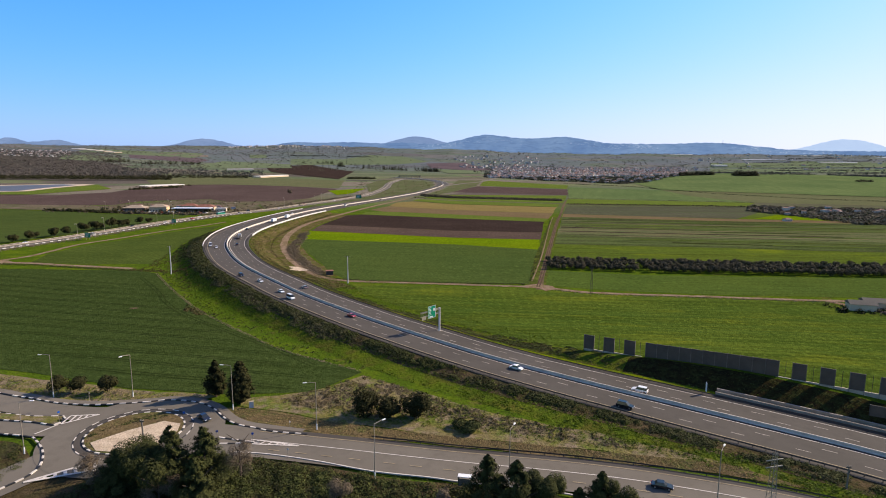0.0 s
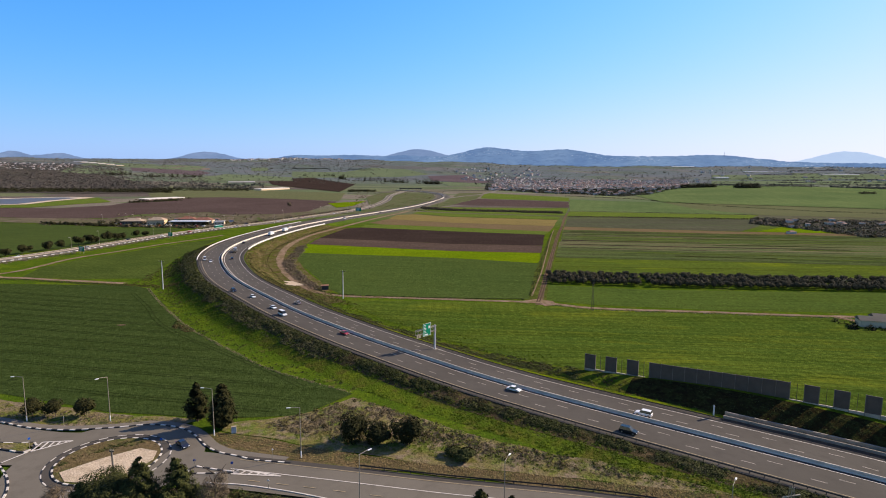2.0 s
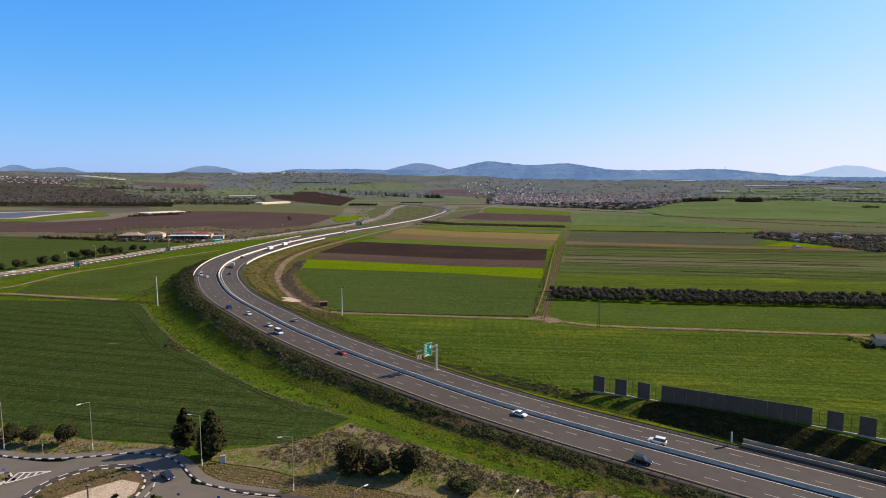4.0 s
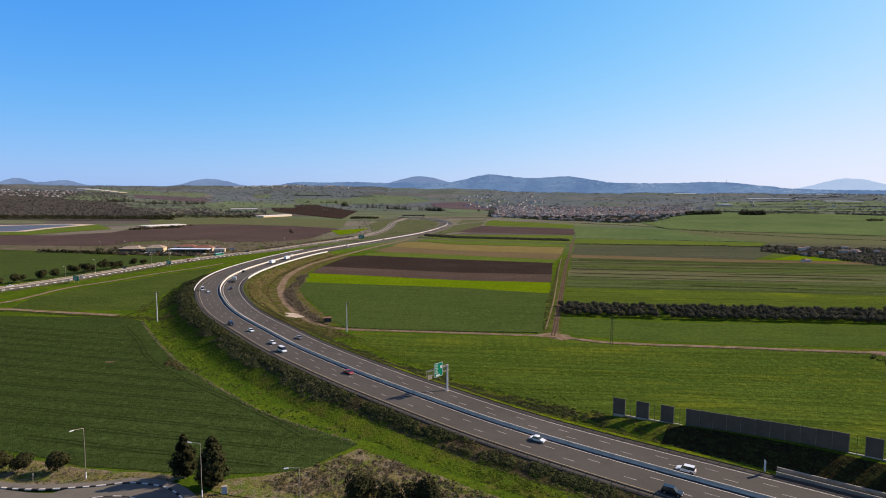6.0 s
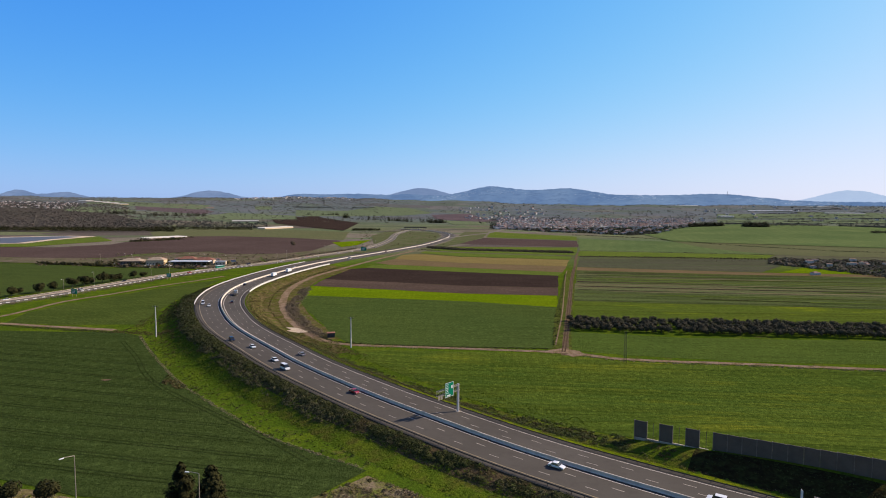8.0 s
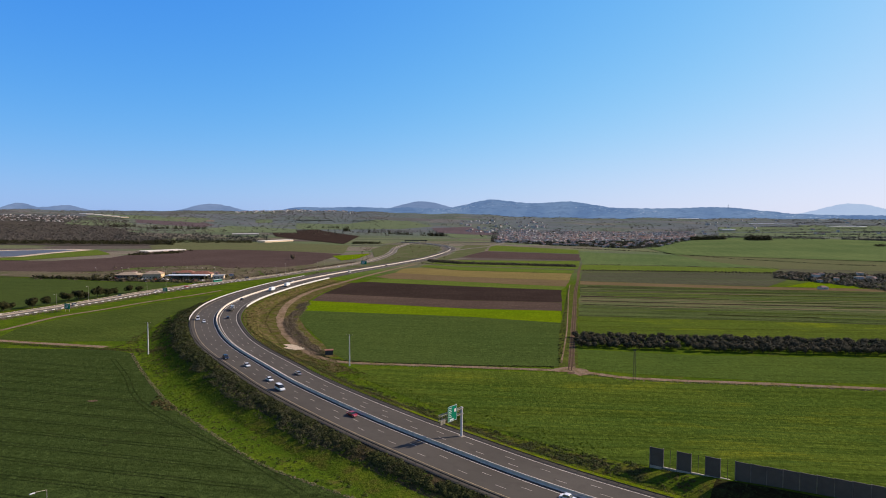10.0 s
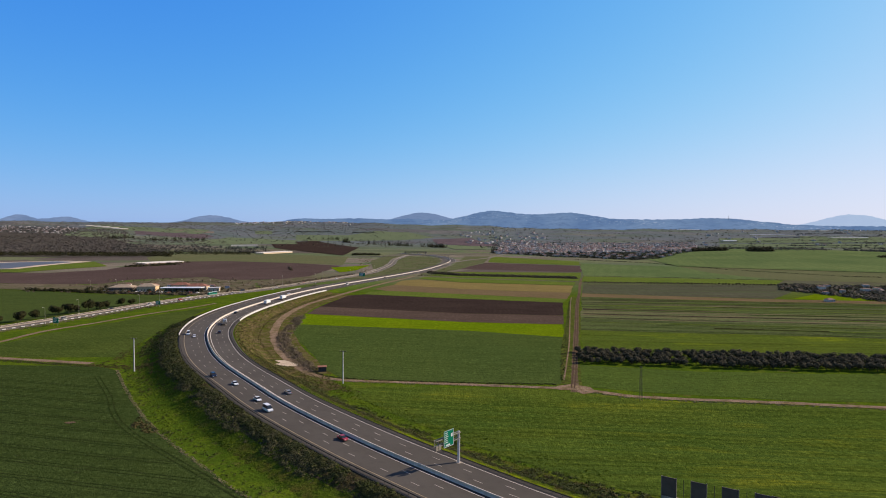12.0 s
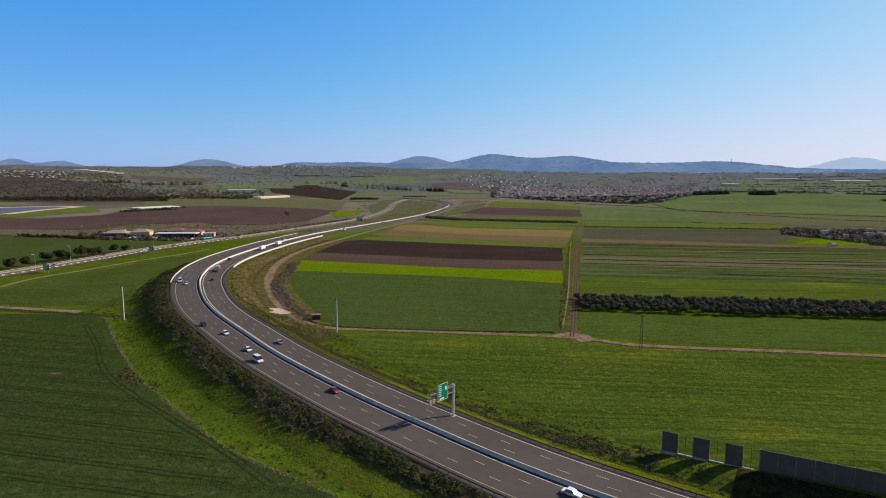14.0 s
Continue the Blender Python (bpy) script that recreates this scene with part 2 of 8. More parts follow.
m_wheel = rough_ground("wheel_track", c4(0.027, 0.045, 0.009), c4(0.038, 0.054, 0.013), patch=8)
m_dirt = rough_ground("dirt_track", c4(0.27, 0.21, 0.155), c4(0.23, 0.175, 0.125), c4(0.16, 0.13, 0.065), patch=9, tuft=0.8)
m_gravel = rough_ground("pale_stones", c4(0.66, 0.58, 0.46), c4(0.54, 0.47, 0.36), patch=2.0, tuft=0.35)
m_road = asphalt("asphalt_highway", c4(0.061, 0.054, 0.050), c4(0.073, 0.065, 0.061))
m_shoulder = asphalt("asphalt_shoulder", c4(0.056, 0.049, 0.045), c4(0.068, 0.060, 0.056))
m_road2 = asphalt("asphalt_worn", c4(0.112, 0.099, 0.086), c4(0.138, 0.122, 0.107))
m_oldroad = asphalt("asphalt_old", c4(0.096, 0.085, 0.076), c4(0.118, 0.104, 0.093))
m_white = plain("road_paint", c4(0.66, 0.60, 0.52), 0.7, var=0.3, size=1.5)
m_dash = plain("worn_road_paint", c4(0.52, 0.46, 0.39), 0.8, var=0.4, size=1.0)
m_cream = plain("road_paint_yellow", c4(0.42, 0.33, 0.19), 0.7, var=0.35, size=1.5)
m_black = plain("kerb_black", c4(0.03, 0.03, 0.03), 0.7)
m_concrete = plain("concrete", c4(0.47, 0.40, 0.32), 0.85, var=0.3, size=2.0)
m_pale = plain("pale_concrete", c4(0.62, 0.60, 0.58), 0.7, var=0.2, size=2.0)
m_steel = plain("galvanised_steel", c4(0.40, 0.35, 0.28), 0.55, 0.3, var=0.2)
m_rust = plain("dull_steel", c4(0.085, 0.076, 0.066), 0.7, 0.1, var=0.3)
m_panel = plain("grey_panel", c4(0.115, 0.095, 0.08), 0.7, var=0.2, size=2.5)
m_paintw = plain("white_paint", c4(0.78, 0.78, 0.77), 0.4, var=0.08)
m_sign = plain("green_sign", c4(0.005, 0.20, 0.11), 0.35, var=0.1)
m_bark = plain("bark", c4(0.11, 0.085, 0.065), 0.95, var=0.5, size=0.4)
m_wood = plain("grey_wood", c4(0.26, 0.22, 0.18), 0.9, var=0.35)
m_roof = plain("terracotta_roof", c4(0.30, 0.135, 0.090), 0.8, var=0.35, size=3.0)
m_roof2 = plain("tan_roof", c4(0.42, 0.33, 0.23), 0.8, var=0.3, size=3.0)
m_townwall = plain("town_wall", c4(0.68, 0.64, 0.60), 0.85, var=0.35, size=3.0)
m_townroof = plain("town_roof", c4(0.27, 0.155, 0.12), 0.85, var=0.4, size=3.0)
m_leaf_town = leafy("leaf_town", c4(0.036, 0.040, 0.032), c4(0.085, 0.084, 0.066), 20, tint=cool)
m_wall = plain("rendered_wall", c4(0.66, 0.48, 0.29), 0.85, var=0.15, size=3.0)
# wall tone with the shade below wide roofs put into its colour
m_darkwall = plain("shaded_wall", c4(0.20, 0.16, 0.13), 0.85, var=0.2, size=3.0)
m_wallw = plain("white_wall", c4(0.70, 0.55, 0.38), 0.8, var=0.12, size=3.0)
m_sheet = plain("metal_sheet", c4(0.66, 0.61, 0.54), 0.6, 0.0, var=0.15, size=4.0)
m_parapet = plain("grey_concrete", c4(0.36, 0.31, 0.26), 0.9, var=0.35, size=2.5)
m_darkconc = plain("stained_concrete", c4(0.20, 0.17, 0.145), 0.9, var=0.4, size=2.5)
m_dark = plain("dark_opening", c4(0.03, 0.035, 0.04), 0.2)
m_glass = plain("tinted_glass", c4(0.02, 0.025, 0.03), 0.08, spec=0.6)
m_tyre = plain("rubber", c4(0.02, 0.02, 0.02), 0.8)
m_red = plain("red_paint", c4(0.35, 0.02, 0.02), 0.3, var=0.05, spec=0.5)
m_car_white = plain("car_white", c4(0.80, 0.80, 0.80), 0.25, var=0.04, spec=0.5)
m_car_dark = plain("car_black", c4(0.018, 0.019, 0.022), 0.2, var=0.1, spec=0.6)
m_car_grey = plain("car_silver", c4(0.36, 0.37, 0.39), 0.3, 0.4, var=0.05)
m_bus = plain("bus_green", c4(0.03, 0.30, 0.20), 0.35, var=0.1)
m_lamp_red = plain("tail_lamp", c4(0.40, 0.01, 0.01), 0.2)
m_lamp_clear = plain("head_lamp", c4(0.75, 0.76, 0.78), 0.1)
m_leaf_dark = leafy("leaf_dark", c4(0.020, 0.024, 0.008), c4(0.045, 0.046, 0.015))
m_leaf_pine = leafy("leaf_pine", c4(0.024, 0.034, 0.011), c4(0.074, 0.084, 0.025))
m_leaf_bush = leafy("leaf_bush", c4(0.016, 0.024, 0.006), c4(0.094, 0.110, 0.025))
m_leaf_grass = leafy("leaf_grass", c4(0.050, 0.095, 0.006), c4(0.125, 0.185, 0.008), 4)
m_leaf_brush = leafy("leaf_brush", c4(0.045, 0.046, 0.014), c4(0.125, 0.105, 0.045), 5)
m_leaf_olive = leafy("leaf_olive", c4(0.046, 0.046, 0.028), c4(0.118, 0.108, 0.070))
m_leaf_grey = leafy("leaf_grey", c4(0.100, 0.086, 0.062), c4(0.185, 0.158, 0.115))
m_leaf_far = leafy("leaf_far", c4(0.066, 0.072, 0.050), c4(0.125, 0.122, 0.082), 30, tint=cool)
# dark leaves far off, haze put into a lifted, greyer tone
m_leaf_fardark = leafy("leaf_far_dark", c4(0.040, 0.048, 0.042), c4(0.078, 0.086, 0.072), 30, tint=cool)
m_leaf_dry = leafy("leaf_dry", c4(0.170, 0.155, 0.090), c4(0.30, 0.262, 0.176))
m_leaf_heath = leafy("leaf_heath", c4(0.085, 0.076, 0.045), c4(0.215, 0.182, 0.118))
m_leaf_sage = leafy("leaf_sage", c4(0.032, 0.038, 0.015), c4(0.125, 0.128, 0.060))
m_leaf_lush = leafy("leaf_lush", c4(0.034, 0.048, 0.010), c4(0.100, 0.120, 0.025))
m_leaf_wood = leafy("leaf_wood", c4(0.072, 0.068, 0.058), c4(0.150, 0.134, 0.112), 40, tint=cool)
m_rut = rough_ground("rutted_earth", c4(0.150, 0.112, 0.084), c4(0.118, 0.088, 0.064), c4(0.10, 0.10, 0.040), patch=6)
m_rutdark = rough_ground("wet_rut", c4(0.085, 0.062, 0.046), c4(0.11, 0.08, 0.06), patch=4)
m_ditchgrass = rough_ground("ditch_grass", c4(0.075, 0.110, 0.014), c4(0.115, 0.140, 0.020), c4(0.055, 0.060, 0.022), patch=5)
m_water = plain("water", c4(0.105, 0.108, 0.108), 0.6, var=0.15, size=60, spec=0.2)


# ---- ground shape ----
def smooth_line(pts, step):
    """Points every step metres along a smooth curve through pts."""
    p = [Vector(q) for q in pts]
    p = [p[0] * 2 - p[1]] + p + [p[-1] * 2 - p[-2]]
    dense = []
    for a, b, c, d in zip(p, p[1:], p[2:], p[3:]):
        k = max(2, int((c - b).length / 1.5))
        for i in range(k):
            t = i / k
            dense.append(0.5 * (2 * b + (c - a) * t + (2 * a - 5 * b + 4 * c - d) * t * t + (3 * b - a - 3 * c + d) * t ** 3))
    dense.append(p[-2])
    out, run = [dense[0]], 0.0
    for a, b in zip(dense, dense[1:]):
        run += (b - a).length
        if run >= step:
            out.append(b)
            run = 0.0
    return out


def offsets(line):
    """For each point its left-hand normal in the plan."""
    out = []
    for i in range(len(line)):
        d = line[min(i + 1, len(line) - 1)] - line[max(i - 1, 0)]
        out.append(Vector((-d.y, d.x, 0)).normalized())
    return out


MEDIAN = [(118, 124, -0.3), (93, 141, 0), (77, 150, 0.3), (52, 163, 0.9), (22, 179, 1.6), (-3, 194, 2.2), (-28, 212, 2.8), (-55, 233, 3.4), (-90, 264, 4), (-116, 291, 4.4), (-147, 325, 4.8), (-171, 358, 5), (-198, 405, 5), (-216, 452, 5), (-226, 500, 4.8), (-231, 560, 4.3), (-232, 630, 3.6), (-227, 700, 3), (-214, 780, 2.4), (-196, 860, 2), (-174, 965, 1.5), (-155, 1071, 1.2), (-141, 1240, 1), (-142, 1400, 1), (-172, 1560, 1), (-232, 1690, 1), (-330, 1800, 1)]
HW = smooth_line(MEDIAN, 4.0)
HWN = offsets(HW)
HALF_L, HALF_R = 15.3, 14.2


def cant(p):
    """Cross slope of the highway: the outer side of the bend is raised."""
    return 0.05 * max(0.0, min(1.0, (1000 - p.y) / 300)) * max(0.5, min(1.0, (110 - p.x) / 100))


HW_XY = np.array([(p.x, p.y) for p in HW])
HW_Z = np.array([p.z for p in HW])
HW_N = np.array([(n.x, n.y) for n in HWN])
HW_E = np.array([cant(p) for p in HW])


def base_z(x, y):
    g = lambda cx, cy, sx, sy: np.exp(-((x - cx) / sx) ** 2 - ((y - cy) / sy) ** 2)
    z = 1.3 * g(-80, 135, 140, 70) - 3.2 * g(40, 350, 200, 120) - 1.4 * g(50, 620, 250, 150) + 5.0 * g(85, 188, 70, 38)
    far = np.clip((np.hypot(x, y) - 2200.0) / 2500.0, 0.0, 1.15)
    z = z + 61.0 * far ** 2
    # the low green rise and the wooded slope
    z = z + 16.0 * g(800, 1900, 420, 380) + 42.0 * g(-2300, 2700, 900, 700)
    # low hills at the end of the plain
    d = np.maximum(-0.1018 * x + 0.9948 * y, 1.0)
    u = (0.9948 * x + 0.1018 * y) / d
    b = lambda c, w: np.exp(-((u - c) / w) ** 2)
    e = 0.0015 + 0.0115 * b(-0.75, 0.18) + 0.0095 * b(-0.45, 0.18) + 0.0105 * b(-0.2, 0.15) + 0.0060 * b(0.02, 0.12) + 0.0015 * b(0.45, 0.3)
    e = e + 0.0006 * np.sin(u * 41) + 0.0005 * np.sin(u * 97 + 1)
    w = np.clip((d - 2900.0) / 1400.0, 0.0, 1.0)
    w = w * w * (3 - 2 * w)
    z = z * (1 - w) + (70.0 + 4300.0 * e) * w
    return z + 4.0 * w * np.sin(x / 600.0 + 1) * np.sin(d / 450.0)


def ground_z(x, y):
    """Height of the ground, with the highway's banks."""
    x, y = np.atleast_1d(np.asarray(x, float)), np.atleast_1d(np.asarray(y, float))
    z = base_z(x, y)
    near = np.where((x > -420) & (x < 260) & (y > 60) & (y < 1850))[0]
    for k in range(0, len(near), 4000):
        i = near[k:k + 4000]
        d2 = (x[i, None] - HW_XY[None, :, 0]) ** 2 + (y[i, None] - HW_XY[None, :, 1]) ** 2
        j = d2.argmin(1)
        off = (x[i] - HW_XY[j, 0]) * HW_N[j, 0] + (y[i] - HW_XY[j, 1]) * HW_N[j, 1]
        d = np.sqrt(d2[np.arange(len(i)), j])
        rz = HW_Z[j] + HW_E[j] * np.clip(off, -16, 17) - 0.30
        edge = np.where(off > 0, HALF_L + 1.2, HALF_R + 1.2)
        width = np.where(off > 0, 5.0 + 2.8 * np.abs(rz - z[i]), 6.0 + 1.6 * np.abs(rz - z[i]))
        w = np.clip((d - edge) / width, 0, 1)
        w = w * w * (3 - 2 * w)
        z[i] = rz * (1 - w) + z[i] * w
    return z


def gz(x, y):
    return float(ground_z(x, y)[0])


def part(name, bm, material, parent=None, label=""):
    me = bpy.data.meshes.new(name)
    if isinstance(bm, tuple):
        me.from_pydata(bm[0], [], bm[1])
    else:
        bm.to_mesh(me)
        bm.free()
    me.materials.append(material)
    ob = new(name, me)
    if parent:
        ob.parent = parent
    if label:
        ob["label"] = label
    return ob


def thing(name, m, label, category, group=""):
    ob = new(name)
    ob.matrix_basis = m
    return tagged(ob, label, category, group)


def axis(lo, hi, fine_lo, fine_hi, step, grow=1.05):
    mid = list(np.arange(fine_lo, fine_hi + step, step))
    up, s = [], step
    while (up[-1] if up else mid[-1]) < hi:
        s *= grow
        up.append((up[-1] if up else mid[-1]) + s)
    down, s = [], step
    while (down[-1] if down else mid[0]) > lo:
        s *= grow
        down.append((down[-1] if down else mid[0]) - s)
    return np.array(down[::-1] + mid + up)


def build_ground():
    xs, ys = axis(-4700, 4700, -330, 190, 3.0), axis(-2500, 4900, 84, 620, 3.0)
    X, Y = np.meshgrid(xs, ys)
    Z = ground_z(X.ravel(), Y.ravel())
    verts = np.column_stack([X.ravel(), Y.ravel(), Z])
    w, h = len(xs), len(ys)
    i = (np.arange(h - 1)[:, None] * w + np.arange(w - 1)[None, :]).ravel()
    faces = np.column_stack([i, i + 1, i + 1 + w, i + w])
    me = bpy.data.meshes.new("ground")
    me.from_pydata(verts.tolist(), [], faces.tolist())
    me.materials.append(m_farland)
    me.polygons.foreach_set("use_smooth", [True] * len(me.polygons))
    ob = new("ground", me)
    return tagged(ob, "open valley floor with grass, tracks and a patchwork of fields", "ground", kind="structure")


def farland():
    """Grass near by; farther off a patchwork of small fields, paled for haze."""
    m = Mat("valley_floor", 0.95, spec=0.0)
    near = m.mix(m.ramp(m.noise(13, 5, 0.65), c4(0, 0, 0), c4(1, 1, 1), 0.46, 0.62), warm(c4(0.060, 0.112, 0.007)), warm(c4(0.095, 0.150, 0.008)))
    near = m.mix(m.ramp(m.noise(7, 5, 0.7), c4(0, 0, 0), c4(0.75, 0.75, 0.75), 0.57, 0.70), near, warm(c4(0.125, 0.10, 0.040)))
    mp = m.n("ShaderNodeMapping", Vector=m.pos)
    mp.inputs["Rotation"].default_value = (0, 0, radians(12))
    mp.inputs["Scale"].default_value = (0.0028, 0.0060, 0.0)
    vor = m.n("ShaderNodeTexVoronoi", Vector=mp.outputs[0], Scale=1.0, Randomness=0.9)
    vor.distance = "CHEBYCHEV"
    pick = m.t.nodes.new("ShaderNodeValToRGB")
    pick.color_ramp.interpolation = "CONSTANT"
    tones = [(0.0, (0.098, 0.132, 0.062)), (0.22, (0.118, 0.142, 0.074)), (0.40, (0.13, 0.122, 0.080)), (0.52, (0.085, 0.112, 0.052)), (0.66, (0.098, 0.082, 0.070)), (0.76, (0.125, 0.145, 0.068)), (0.90, (0.17, 0.15, 0.11))]
    el = pick.color_ramp.elements
    el[0].position, el[0].color = tones[0][0], cool(tones[0][1])
    el[1].position, el[1].color = tones[1][0], cool(tones[1][1])
    for p, c in tones[2:]:
        e = el.new(p)
        e.color = cool(c)
    sep = m.n("ShaderNodeSeparateColor", Color=vor.outputs["Color"])
    m.t.links.new(sep.outputs[0], pick.inputs[0])
    # field tones raised and blued, haze put into the colour
    hazed = m.mix(1.0, pick.outputs[0], c4(1.2, 1.22, 1.3), "MULTIPLY")
    far = m.mix(m.ramp(m.noise(90, 5, 0.6), c4(0, 0, 0), c4(0.6, 0.6, 0.6), 0.45, 0.65), hazed, cool(c4(0.125, 0.126, 0.104)))
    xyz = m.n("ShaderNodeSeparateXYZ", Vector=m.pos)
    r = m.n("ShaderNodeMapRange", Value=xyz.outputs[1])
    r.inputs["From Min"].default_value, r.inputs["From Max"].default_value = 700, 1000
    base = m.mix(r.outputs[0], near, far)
    # olive groves and dry fields towards the end of the plain, haze painted in as a paler, bluer tone
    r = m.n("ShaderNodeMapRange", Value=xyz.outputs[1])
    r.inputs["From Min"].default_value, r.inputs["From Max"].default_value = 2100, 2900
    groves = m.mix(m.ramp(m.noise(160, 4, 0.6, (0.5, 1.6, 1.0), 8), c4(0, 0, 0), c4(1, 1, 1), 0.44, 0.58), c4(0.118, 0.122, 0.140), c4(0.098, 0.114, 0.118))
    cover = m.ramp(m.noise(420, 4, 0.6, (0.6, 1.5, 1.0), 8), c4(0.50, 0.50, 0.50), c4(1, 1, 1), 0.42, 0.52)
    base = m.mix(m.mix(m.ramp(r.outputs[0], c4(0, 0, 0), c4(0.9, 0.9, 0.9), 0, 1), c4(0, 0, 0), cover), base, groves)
    fine = m.noise(0.9, 5, 0.7)
    base = m.mix(m.ramp(fine, c4(0.75, 0.75, 0.75), c4(0, 0, 0), 0.32, 0.56), base, c4(0.020, 0.025, 0.004))
    m.bump(fine, 0.9, 0.5)
    return m.col(base)


def bearing(u, d):
    """A place d metres ahead along the valley, u times that to the right."""
    return d * (-0.1018 + 0.9948 * u), d * (0.9948 + 0.1018 * u)


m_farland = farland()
m_yard = rough_ground("bare_yard", c4(0.115, 0.105, 0.062), c4(0.085, 0.098, 0.042), c4(0.15, 0.13, 0.095), patch=30, tuft=2.5, tint=cool)
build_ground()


def sheet(name, pts, material, lift, label, category="field", step=8.0, kind="structure"):
    """A flat-lying piece of land with the outline pts, draped over the ground."""
    bm = bmesh.new()
    f = bm.faces.new([bm.verts.new((x, y, 0)) for x, y in pts])
    bm.normal_update()
    if f.normal.z < 0:
        f.normal_flip()
    xs, ys = [p[0] for p in pts], [p[1] for p in pts]
    for ax, lo, hi in ((0, min(xs), max(xs)), (1, min(ys), max(ys))):
        k = max(1, min(70, int((hi - lo) / step)))
        for i in range(1, k):
            co = [0, 0, 0]
            co[ax] = lo + (hi - lo) * i / k
            no = [0, 0, 0]
            no[ax] = 1
            bmesh.ops.bisect_plane(bm, geom=bm.verts[:] + bm.edges[:] + bm.faces[:], plane_co=co, plane_no=no)
    bmesh.ops.triangulate(bm, faces=bm.faces[:])
    vs = bm.verts[:]
    z = ground_z([v.co.x for v in vs], [v.co.y for v in vs])
    for v, h in zip(vs, z):
        v.co.z = h + lift
    me = bpy.data.meshes.new(name)
    bm.to_mesh(me)
    bm.free()
    me.polygons.foreach_set("use_smooth", [True] * len(me.polygons))
    me.materials.append(material)
    return tagged(new(name, me), label, category, kind=kind)


def wobble(pts, amp=0.6, step=9.0, seed=1):
    """The same outline with slightly uneven edges."""
    rnd = random.Random(seed)
    out = []
    for a, b in zip(pts, pts[1:] + pts[:1]):
        d = math.dist(a, b)
        k = max(1, min(14, int(d / step)))
        for i in range(k):
            t = i / k
            s = amp if i else 0
            out.append((a[0] + (b[0] - a[0]) * t + rnd.uniform(-s, s), a[1] + (b[1] - a[1]) * t + rnd.uniform(-s, s)))
    return out


def ribbon(name, line, normals, lo, hi, lift, material, height=None, label="", category="road", kind="structure", parent=None, drape=False, skip=None, thick=0.0):
    """A band between the offsets lo and hi (to the left) along a line. skip(i): leaves a stretch out."""
    verts, faces = [], []
    for p, n in zip(line, normals):
        for o in ((lo, hi) if not thick else (lo, lo, hi, hi)):
            q = p + n * o
            z = gz(q.x, q.y) if drape else q.z + (height(p) * o if height else 0)
            verts.append((q.x, q.y, z + lift))
    if not thick:
        for i in range(len(line) - 1):
            if not skip or not skip(i):
                faces.append((2 * i, 2 * i + 2, 2 * i + 3, 2 * i + 1))
    else:
        for i in range(len(line)):
            for j in (0, 3):
                x, y, z = verts[4 * i + j]
                verts[4 * i + j] = (x, y, z - thick)
        for i in range(len(line) - 1):
            a, b = 4 * i, 4 * i + 4
            if not skip or not skip(i):
                faces += [(a, b, b + 1, a + 1), (a + 1, b + 1, b + 2, a + 2), (a + 2, b + 2, b + 3, a + 3)]
    me = bpy.data.meshes.new(name)
    me.from_pydata(verts, [], faces)
    me.materials.append(material)
    ob = new(name, me)
    if parent:
        ob.parent = parent
        return ob
    return tagged(ob, label, category, kind=kind)


